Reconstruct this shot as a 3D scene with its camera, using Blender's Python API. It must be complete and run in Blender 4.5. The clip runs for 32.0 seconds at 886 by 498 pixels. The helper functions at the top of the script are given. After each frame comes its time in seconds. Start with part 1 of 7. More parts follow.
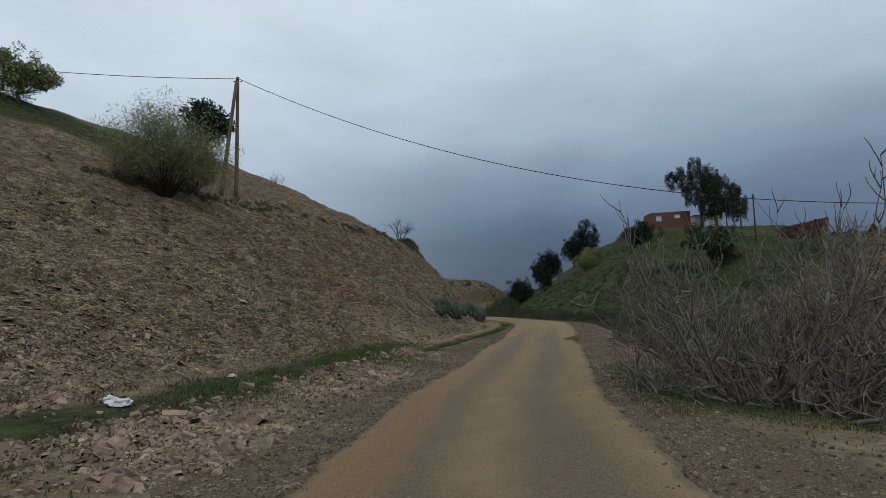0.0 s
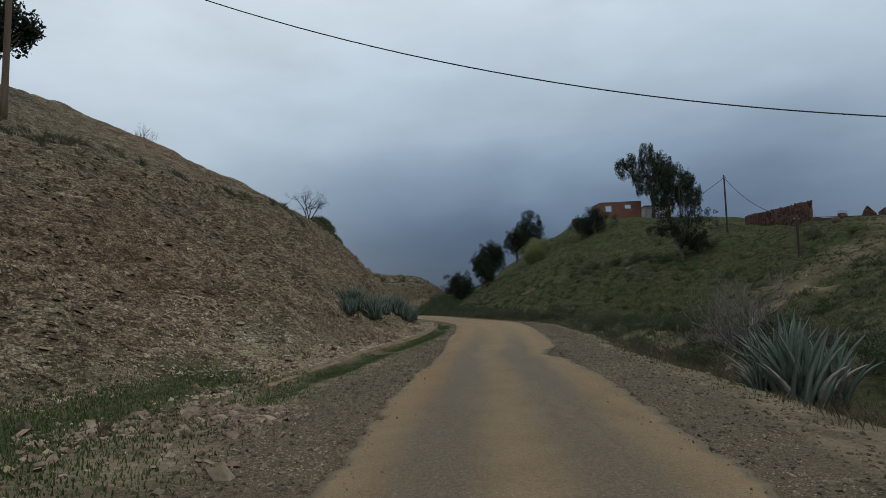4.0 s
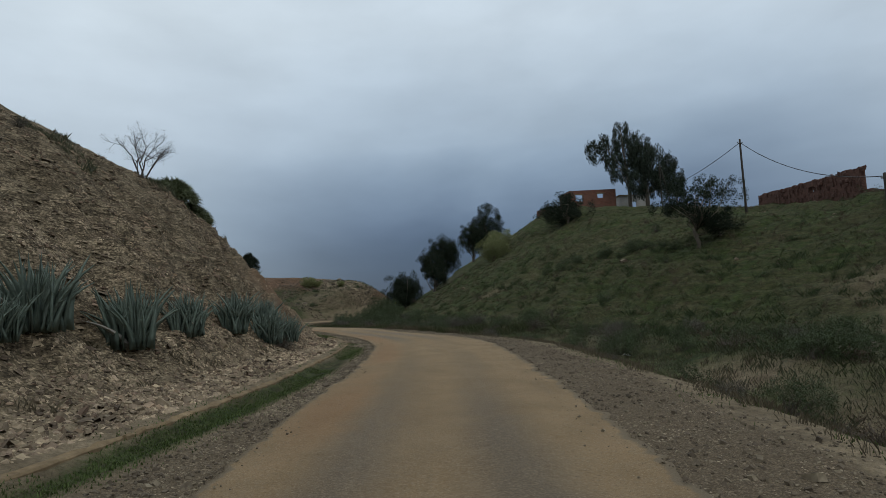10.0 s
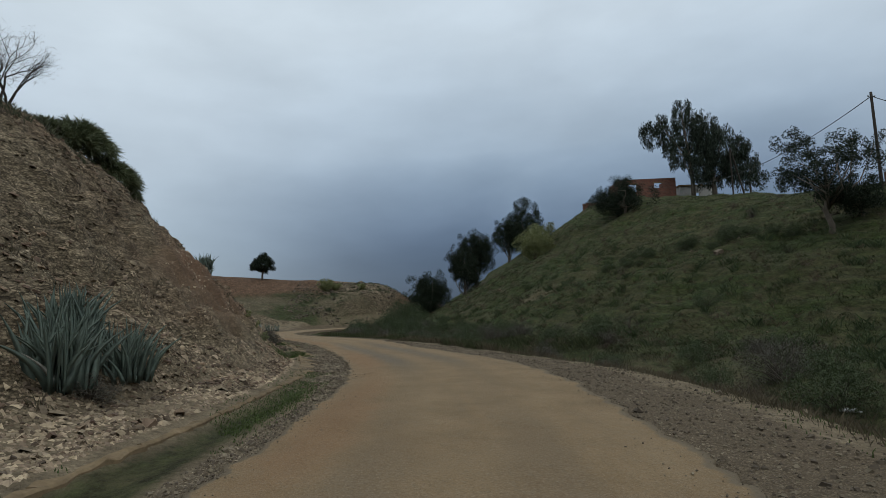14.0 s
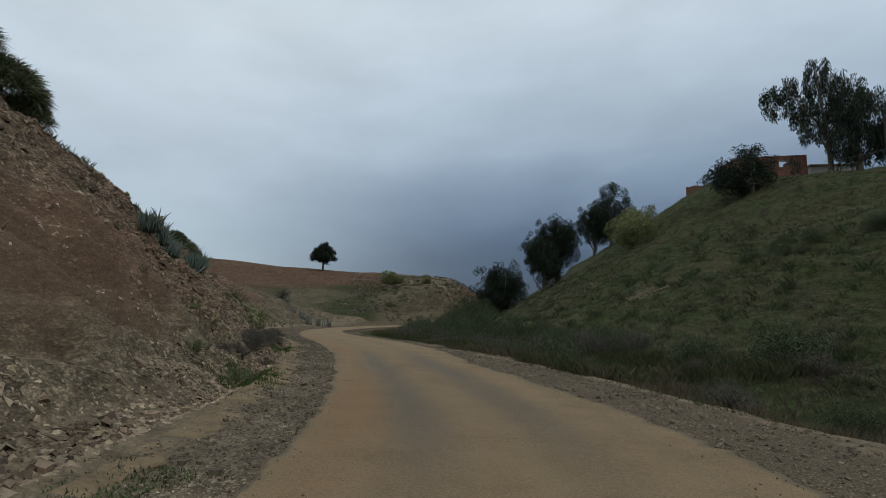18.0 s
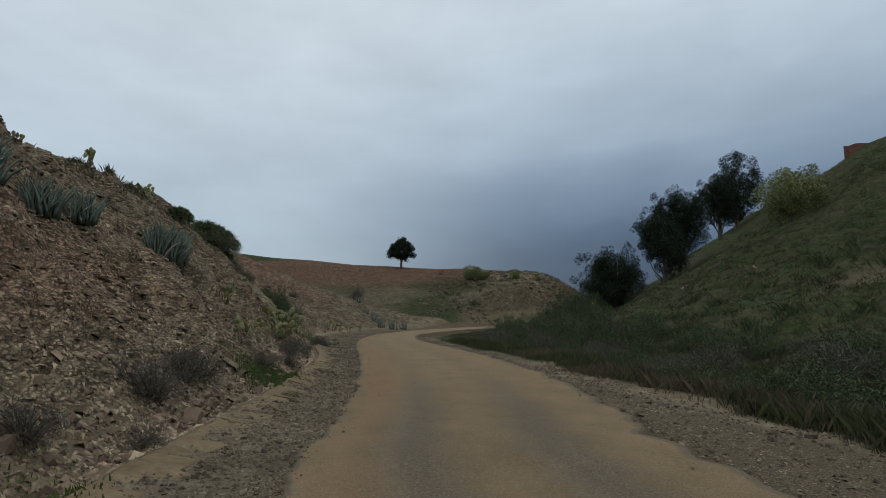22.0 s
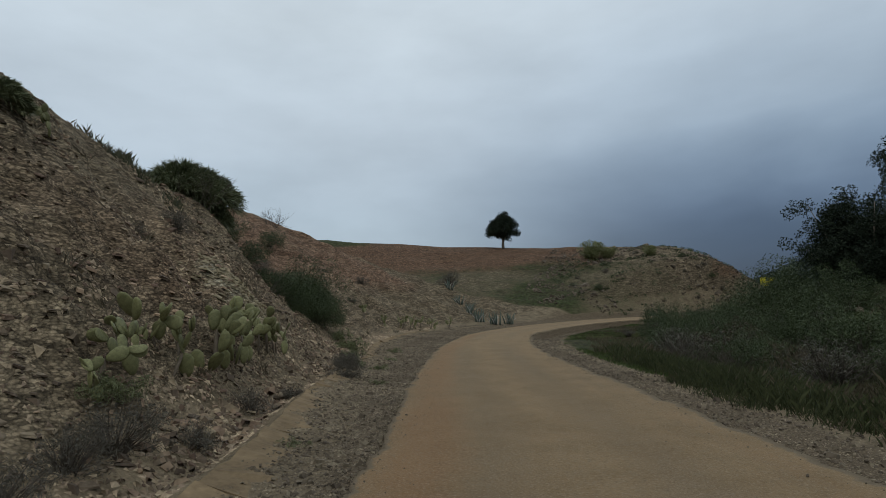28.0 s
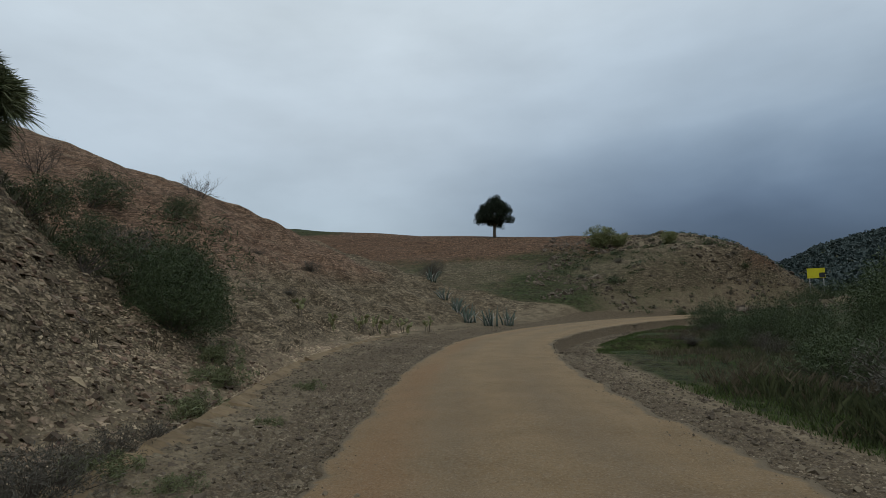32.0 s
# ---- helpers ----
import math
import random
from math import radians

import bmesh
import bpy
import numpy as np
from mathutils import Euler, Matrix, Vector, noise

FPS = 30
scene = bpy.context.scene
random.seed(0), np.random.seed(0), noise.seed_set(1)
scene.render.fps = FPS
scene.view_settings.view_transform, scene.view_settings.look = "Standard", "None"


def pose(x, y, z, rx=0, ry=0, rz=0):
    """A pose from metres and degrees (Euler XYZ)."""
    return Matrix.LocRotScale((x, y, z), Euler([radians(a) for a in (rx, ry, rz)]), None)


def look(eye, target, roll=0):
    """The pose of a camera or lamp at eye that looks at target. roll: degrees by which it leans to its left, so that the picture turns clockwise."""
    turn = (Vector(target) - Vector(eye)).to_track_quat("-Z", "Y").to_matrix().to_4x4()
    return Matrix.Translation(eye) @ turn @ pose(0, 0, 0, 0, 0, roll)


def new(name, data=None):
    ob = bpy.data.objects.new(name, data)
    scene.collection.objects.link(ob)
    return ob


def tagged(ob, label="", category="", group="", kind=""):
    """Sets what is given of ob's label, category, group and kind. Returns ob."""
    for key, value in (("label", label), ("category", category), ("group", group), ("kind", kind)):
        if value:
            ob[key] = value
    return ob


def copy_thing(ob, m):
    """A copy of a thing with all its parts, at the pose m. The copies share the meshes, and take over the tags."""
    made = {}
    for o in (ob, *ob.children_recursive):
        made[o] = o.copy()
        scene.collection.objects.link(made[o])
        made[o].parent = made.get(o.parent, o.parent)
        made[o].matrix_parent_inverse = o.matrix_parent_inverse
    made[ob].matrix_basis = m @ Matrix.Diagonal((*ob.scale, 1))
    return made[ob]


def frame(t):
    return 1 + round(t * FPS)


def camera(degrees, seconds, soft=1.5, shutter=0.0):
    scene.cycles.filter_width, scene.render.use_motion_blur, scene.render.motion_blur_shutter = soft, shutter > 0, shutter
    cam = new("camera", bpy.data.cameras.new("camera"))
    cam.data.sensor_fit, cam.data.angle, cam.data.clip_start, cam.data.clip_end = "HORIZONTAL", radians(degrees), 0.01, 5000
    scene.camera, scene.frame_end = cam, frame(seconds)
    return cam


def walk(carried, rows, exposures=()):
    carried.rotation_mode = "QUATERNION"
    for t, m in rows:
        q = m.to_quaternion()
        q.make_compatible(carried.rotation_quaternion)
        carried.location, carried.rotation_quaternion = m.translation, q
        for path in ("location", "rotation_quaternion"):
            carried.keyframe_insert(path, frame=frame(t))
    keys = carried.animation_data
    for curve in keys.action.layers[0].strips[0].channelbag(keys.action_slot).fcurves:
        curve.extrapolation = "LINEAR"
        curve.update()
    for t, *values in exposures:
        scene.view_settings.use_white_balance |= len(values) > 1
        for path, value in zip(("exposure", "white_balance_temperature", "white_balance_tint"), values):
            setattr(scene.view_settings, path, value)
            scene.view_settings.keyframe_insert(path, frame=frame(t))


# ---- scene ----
cam = camera(74.4, 32.0, soft=0.5)
METRES, EYE, TILT, LEAN, TURN = 95.0, 1.6, 0.0, 0.0, 0.0
ROWS = [
    (0.0, 0.0, 0.0, 0.0, 0.12, 5.69, 1.25),
    (0.5, 0.0006, 0.0155, -0.0003, -0.3, 5.74, 1.29),
    (1.0, 0.0016, 0.0362, -0.0006, -0.99, 5.9, 1.33),
    (1.5, 0.0028, 0.0526, -0.0008, -1.78, 5.98, 1.41),
    (2.0, 0.0044, 0.073, -0.0011, -2.74, 5.9, 1.54),
    (2.5, 0.0065, 0.0932, -0.0013, -3.5, 5.95, 1.75),
    (3.0, 0.0082, 0.1087, -0.0019, -4.47, 5.76, 1.79),
    (3.5, 0.0111, 0.1291, -0.0024, -5.28, 5.38, 1.45),
    (5.5, 0.021, 0.1929, -0.0018, -8.89, 5.7, 1.75),
    (6.0, 0.0248, 0.2112, -0.0023, -9.81, 5.74, 1.68),
    (6.5, 0.0278, 0.2248, -0.0024, -10.31, 5.66, 1.52),
    (7.0, 0.0319, 0.2434, -0.0025, -11.01, 5.51, 1.79),
    (7.5, 0.0361, 0.2609, -0.0029, -11.36, 5.67, 1.87),
    (8.0, 0.0397, 0.2753, -0.0031, -11.29, 5.83, 2.03),
    (8.5, 0.0437, 0.2927, -0.0034, -11.02, 5.81, 2.1),
    (9.0, 0.0478, 0.3108, -0.0035, -10.9, 5.85, 2.2),
    (9.5, 0.0506, 0.3244, -0.0036, -10.66, 5.86, 2.22),
    (10.0, 0.0549, 0.3412, -0.0037, -10.47, 6.07, 2.21),
    (10.5, 0.0576, 0.3547, -0.0038, -10.38, 6.32, 2.24),
    (11.0, 0.0612, 0.3721, -0.0038, -10.07, 6.21, 2.21),
    (11.5, 0.0638, 0.3855, -0.0043, -9.86, 6.38, 2.11),
    (12.0, 0.0672, 0.4031, -0.0042, -9.3, 6.4, 1.95),
    (12.5, 0.0706, 0.4208, -0.004, -8.77, 6.72, 1.76),
    (13.0, 0.073, 0.4342, -0.0036, -8.37, 6.63, 1.77),
    (13.5, 0.0762, 0.4521, -0.0037, -8.04, 6.78, 1.83),
    (14.0, 0.0789, 0.4701, -0.0039, -7.38, 6.83, 1.71),
    (14.5, 0.0811, 0.4837, -0.0031, -6.6, 6.71, 1.43),
    (16.5, 0.0901, 0.539, -0.003, -3.05, 6.73, 0.36),
    (17.0, 0.091, 0.5519, -0.0029, -2.17, 6.78, 0.19),
    (17.5, 0.0918, 0.5694, -0.0028, -1.19, 6.56, 0.06),
    (18.0, 0.0922, 0.5872, -0.0028, -0.38, 6.73, -0.09),
    (18.5, 0.0922, 0.6, -0.0028, 0.45, 6.91, -0.03),
    (19.0, 0.0921, 0.617, -0.0026, 1.72, 6.85, 0.02),
    (19.5, 0.0917, 0.63, -0.0023, 2.65, 6.59, 0.23),
    (20.0, 0.0911, 0.6464, -0.0024, 3.95, 6.72, 0.37),
    (20.5, 0.0907, 0.658, -0.0023, 5.04, 6.76, 0.36),
    (21.0, 0.0894, 0.675, -0.0021, 6.11, 6.8, 0.56),
    (21.5, 0.088, 0.6905, -0.0021, 7.43, 6.86, 0.57),
    (22.0, 0.0863, 0.7028, -0.0021, 8.14, 6.76, 0.84),
    (22.5, 0.084, 0.7195, -0.002, 9.38, 6.63, 0.77),
    (23.0, 0.0819, 0.7348, -0.0018, 10.45, 6.55, 0.76),
    (23.5, 0.0795, 0.747, -0.0018, 11.18, 6.66, 0.86),
    (24.0, 0.0769, 0.7623, -0.0018, 12.12, 6.51, 1.02),
    (24.5, 0.0751, 0.7734, -0.0016, 12.89, 6.23, 0.89),
    (25.0, 0.0713, 0.7895, -0.0016, 13.99, 6.12, 0.94),
    (25.5, 0.0674, 0.8046, -0.0019, 14.79, 6.32, 1.23),
    (27.5, 0.0542, 0.8535, 0.0009, 17.53, 5.96, 1.64),
    (28.0, 0.0498, 0.8689, 0.0004, 18.23, 5.87, 1.82),
    (28.5, 0.0472, 0.8795, 0.0003, 18.61, 6.13, 1.43),
    (29.0, 0.041, 0.8965, 0.0, 18.8, 5.86, 1.71),
    (29.5, 0.0371, 0.9095, -0.0001, 18.75, 6.0, 1.8),
    (30.0, 0.0333, 0.9226, -0.0001, 18.36, 6.34, 1.83),
    (30.5, 0.0288, 0.9385, -0.0004, 17.73, 6.23, 1.96),
    (31.0, 0.0257, 0.9504, -0.0005, 17.79, 5.92, 1.27),
    (31.5, 0.021, 0.9663, -0.0012, 17.3, 5.76, 1.97),
    (32.0, 0.0175, 0.9819, -0.0006, 16.87, 5.62, 1.74),
]
walk(cam, [(t, pose(0, 0, EYE, TILT, LEAN, TURN) @ pose(METRES * x, METRES * y, METRES * z, 90 + pitch, roll, yaw)) for t, x, y, z, yaw, pitch, roll in ROWS], exposures=[(0, 0.0, 6500, 5.0), (14, 0.0, 6500, 5.0), (21, -0.09, 6500, 5.0), (32, -0.09, 6500, 5.0)])

# ---------------------------------------------------------------- world and light
world = bpy.data.worlds.new("overcast_sky")
scene.world = world
world.use_nodes = True


def sky_nodes():
    nt = world.node_tree
    nt.nodes.clear()
    N = lambda kind, **kw: put_node(nt, kind, **kw)
    out = N("ShaderNodeOutputWorld")
    bg = N("ShaderNodeBackground")
    tc = N("ShaderNodeTexCoord")
    sep = N("ShaderNodeSeparateXYZ")
    nt.links.new(tc.outputs["Generated"], sep.inputs[0])
    # height above the horizon, with cloud shapes stirred in
    mp = N("ShaderNodeMapping")
    mp.inputs["Scale"].default_value = (1.0, 1.0, 2.5)
    nt.links.new(tc.outputs["Generated"], mp.inputs[0])
    n1 = N("ShaderNodeTexNoise")
    n1.inputs["Scale"].default_value, n1.inputs["Detail"].default_value, n1.inputs["Roughness"].default_value = 2.3, 4.0, 0.48
    n1.inputs["Distortion"].default_value = 0.35
    nt.links.new(mp.outputs[0], n1.inputs["Vector"])
    # clouds grow darker towards the far north-east, where the rain stands
    side = N("ShaderNodeVectorMath", operation="DOT_PRODUCT")
    side.inputs[1].default_value = (0.36, 0.933, 0.0)
    nt.links.new(tc.outputs["Generated"], side.inputs[0])
    rain = N("ShaderNodeMapRange", interpolation_type="SMOOTHSTEP")
    rain.inputs["From Min"].default_value, rain.inputs["From Max"].default_value = 0.66, 1.0
    nt.links.new(side.outputs["Value"], rain.inputs["Value"])
    a1 = N("ShaderNodeMath", operation="MULTIPLY_ADD")
    a1.inputs[1].default_value, a1.inputs[2].default_value = 0.14, -0.07
    nt.links.new(n1.outputs["Fac"], a1.inputs[0])
    hgt = N("ShaderNodeMath", operation="ADD")
    nt.links.new(sep.outputs["Z"], hgt.inputs[0])
    nt.links.new(a1.outputs[0], hgt.inputs[1])

    def ramp(stops):
        r = N("ShaderNodeValToRGB")
        r.color_ramp.interpolation = "B_SPLINE"
        while len(r.color_ramp.elements) < len(stops):
            r.color_ramp.elements.new(0.5)
        for e, (p, c) in zip(r.color_ramp.elements, stops):
            e.position, e.color = p, (*c, 1)
        nt.links.new(hgt.outputs[0], r.inputs[0])
        return r

    dark = ramp([(0.0, (0.040, 0.059, 0.106)), (0.06, (0.046, 0.069, 0.124)), (0.135, (0.092, 0.131, 0.212)), (0.21, (0.195, 0.258, 0.362)), (0.29, (0.305, 0.382, 0.492)), (0.45, (0.55, 0.63, 0.74)), (1.0, (0.72, 0.78, 0.86))])
    pale = ramp([(0.0, (0.42, 0.49, 0.58)), (0.06, (0.46, 0.54, 0.63)), (0.16, (0.44, 0.52, 0.62)), (0.28, (0.53, 0.60, 0.70)), (0.45, (0.60, 0.67, 0.76)), (1.0, (0.74, 0.80, 0.87))])
    mix = N("ShaderNodeMix", data_type="RGBA")
    nt.links.new(rain.outputs["Result"], mix.inputs["Factor"])
    nt.links.new(pale.outputs[0], mix.inputs["A"])
    nt.links.new(dark.outputs[0], mix.inputs["B"])
    # finer cloud folds
    n2 = N("ShaderNodeTexNoise")
    n2.inputs["Scale"].default_value, n2.inputs["Detail"].default_value = 5.0, 5.0
    nt.links.new(mp.outputs[0], n2.inputs["Vector"])
    m2 = N("ShaderNodeMapRange")
    m2.inputs["From Min"].default_value, m2.inputs["From Max"].default_value = 0.3, 0.7
    m2.inputs["To Min"].default_value, m2.inputs["To Max"].default_value = 0.93, 1.07
    nt.links.new(n2.outputs["Fac"], m2.inputs["Value"])
    mul = N("ShaderNodeVectorMath", operation="SCALE")
    nt.links.new(mix.outputs["Result"], mul.inputs[0])
    nt.links.new(m2.outputs["Result"], mul.inputs["Scale"])
    # the clear sky above the clouds lends a little light
    sky = N("ShaderNodeTexSky")
    sky.sky_type, sky.sun_disc, sky.sun_elevation, sky.sun_rotation = "NISHITA", False, radians(48), radians(200)
    thin = N("ShaderNodeVectorMath", operation="SCALE")
    thin.inputs["Scale"].default_value = 0.006
    nt.links.new(sky.outputs[0], thin.inputs[0])
    add = N("ShaderNodeVectorMath", operation="ADD")
    nt.links.new(mul.outputs[0], add.inputs[0])
    nt.links.new(thin.outputs[0], add.inputs[1])
    nt.links.new(add.outputs[0], bg.inputs["Color"])
    bg.inputs["Strength"].default_value = 1.0
    nt.links.new(bg.outputs[0], out.inputs[0])


def put_node(nt, kind, **kw):
    n = nt.nodes.new(kind)
    if "operation" in kw:
        n.operation = kw["operation"]
    if "data_type" in kw:
        n.data_type = kw["data_type"]
    if "interpolation_type" in kw:
        n.interpolation_type = kw["interpolation_type"]
    if "attribute_name" in kw:
        n.attribute_name = kw["attribute_name"]
    if "use_clamp" in kw:
        n.use_clamp = kw["use_clamp"]
    return n


sky_nodes()
sun = new("sun", bpy.data.lights.new("sun", "SUN"))
sun.data.energy, sun.data.angle, sun.data.color = 0.5, radians(40), (1.0, 0.95, 0.88)
sun.matrix_world = look((0, 0, 60), (-14, 38, 0))
tagged(sun, kind="structure")

# ---------------------------------------------------------------- numbers of the plan
LAT = np.random.RandomState(7).rand(256, 256)


def vnoise(x, y, seed=0):
    x, y = np.asarray(x, float) + 17.3 * seed, np.asarray(y, float) + 41.7 * seed
    ix, iy = np.floor(x).astype(int), np.floor(y).astype(int)
    fx, fy = x - ix, y - iy
    fx, fy = fx * fx * (3 - 2 * fx), fy * fy * (3 - 2 * fy)
    g = lambda a, b: LAT[(ix + a) % 256, (iy + b) % 256]
    return (g(0, 0) * (1 - fx) + g(1, 0) * fx) * (1 - fy) + (g(0, 1) * (1 - fx) + g(1, 1) * fx) * fy - 0.5


def fbm(x, y, size, octaves=4, seed=0, keep=0.5):
    total, amp, f = 0.0, 1.0, 1.0 / size
    for n in range(octaves):
        total, amp, f = total + amp * vnoise(x * f, y * f, seed + n), amp * keep, f * 2.03
    return total


def table(pairs, soft=5.0):
    """A smooth function of the way along the road."""
    ys = np.arange(-80, 260, 0.5)
    v = np.interp(ys, [p[0] for p in pairs], [p[1] for p in pairs])
    k = int(soft / 0.5)
    if k > 1:
        for _ in range(2):
            v = np.convolve(np.pad(v, k, mode="edge"), np.ones(2 * k + 1) / (2 * k + 1), mode="valid")
    return lambda y: np.interp(y, ys, v)


def step(a, b, x):
    t = np.clip((np.asarray(x, float) - a) / (b - a), 0, 1)
    return t * t * (3 - 2 * t)


def smin(a, b, k):
    h = np.clip(0.5 + 0.5 * (b - a) / k, 0, 1)
    return b * (1 - h) + a * h - k * h * (1 - h)


def smax(a, b, k):
    return -smin(-a, -b, k)


road_l = table([(-40, -4.5), (0, -1.9), (6, -1.4), (11, -0.9), (18, 0.5), (26, 1.6), (31, 2.7), (36, 3.6), (42, 4.4), (48, 5.5), (55, 6.6), (60, 7.0), (64, 6.9), (70, 6.2), (78, 4.8), (84, 3.2), (90, 1.35), (95, -0.25), (100, -1.65), (104, -2.8), (110, -4.1), (116, -5.0), (120, -4.9), (126, -4.2), (132, -2.0), (138, 1.2), (144, 6.5), (152, 16.0), (160, 29.0), (170, 52.0)], 1.5)
road_r = table([(-40, -0.7), (0, 1.9), (6, 2.35), (11, 2.9), (18, 4.4), (26, 6.05), (31, 6.9), (36, 7.95), (42, 9.35), (48, 10.6), (55, 11.75), (60, 12.3), (64, 12.1), (70, 10.95), (78, 9.5), (84, 8.0), (90, 6.3), (95, 4.5), (100, 2.7), (104, 1.4), (110, -0.1), (116, -0.9), (120, -0.6), (126, 0.7), (132, 3.0), (138, 7.2), (144, 13.0), (152, 23.0), (160, 37.0), (170, 62.0)], 1.5)
road_z = table([(-20, 0.0), (0, 0.0), (12, -0.18), (30, -0.33), (40, -0.38), (50, -0.30), (62, -0.22), (76, -0.17), (84, 0.02), (95, -0.05), (115, 0.0), (140, 0.25), (160, 0.3)], 6.0)
gut_off = table([(-40, 2.6), (10, 2.6), (26, 2.7), (30, 2.72), (36, 2.45), (42, 1.8), (46, 1.6), (54, 1.5), (60, 1.4), (65, 1.55), (75, 1.58), (80, 1.6), (85, 1.45), (89, 1.5), (92, 1.95), (96, 1.95), (101, 2.2), (106, 3.0), (114, 3.4), (130, 3.2)], 1.5)
toe = table([(-40, 6.0), (10, 6.0), (18, 5.6), (32, 4.6), (38, 3.8), (46, 3.4), (56, 2.8), (68, 2.3), (76, 2.4), (84, 2.8), (92, 2.6), (100, 3.2), (106, 4.4), (117, 4.4), (150, 4.4)])
face = table([(-40, 0.45), (10, 0.48), (20, 0.55), (32, 0.66), (40, 0.72), (52, 0.78), (62, 0.95), (68, 1.06), (75, 1.05), (79, 0.90), (84, 0.85), (90, 1.0), (96, 1.0), (100, 0.95), (103, 0.5), (108, 0.52), (117, 0.62), (126, 0.58), (134, 0.40), (150, 0.2)], 1.0)
brow = table([(-40, 9.0), (30, 8.6), (40, 8.9), (52, 9.0), (64, 8.5), (68, 8.0), (75, 6.4), (84, 6.4), (90, 6.9), (94, 6.9), (97, 6.3), (100, 5.0), (102, 3.0), (104, 1.6), (106, 2.2), (110, 6.5), (117, 8.8), (125, 8.8), (131, 6.5), (140, 1.0), (150, 0.2)], 1.0)
rise = table([(-40, 0.35), (30, 0.45), (45, 0.48), (66, 0.5), (72, 0.45), (80, 0.34), (90, 0.24), (97, 0.08), (104, 0.34), (112, 0.42), (125, 0.38), (134, 0.25), (142, 0.02), (160, 0.0)], 2.0)
valley = table([(-40, 10), (20, 12), (40, 14.65), (60, 15.2), (72, 11.35), (82, 8.5), (100, 8.8), (118, 12.0), (130, 12)], 4.0)
hill_in = table([(-40, 0.35), (40, 0.42), (58, 0.46), (75, 0.41), (90, 0.41), (104, 0.46), (122, 0.50)], 4.0)
hill_cap = table([(-40, 8.0), (40, 9.0), (66, 9.1), (80, 9.7), (90, 11.4), (104, 14.5), (118, 18.0), (140, 19)], 4.0)


def far_hill(x, y):
    toe_y = 133 + np.clip(x, -60, 14) * 0.28 + np.maximum(-x - 12, 0) * 0.15 + 0.5 * np.maximum(x - 7, 0)
    top = np.interp(x, [-120, -55, -20, 0, 8, 11, 12.5, 14, 16, 18, 21, 24], [19, 15.5, 11.2, 9.6, 8.9, 8.3, 7.6, 6.5, 5.0, 3.6, 1.6, 0.0])
    front = np.interp(x, [-60, -20, 0, 13], [0.30, 0.27, 0.30, 0.42]) * (y - toe_y)
    z = smin(front, top + 0.01 * (y - 165), 1.6)
    return np.maximum(z, -0.2) * (1 - step(215, 420, y))


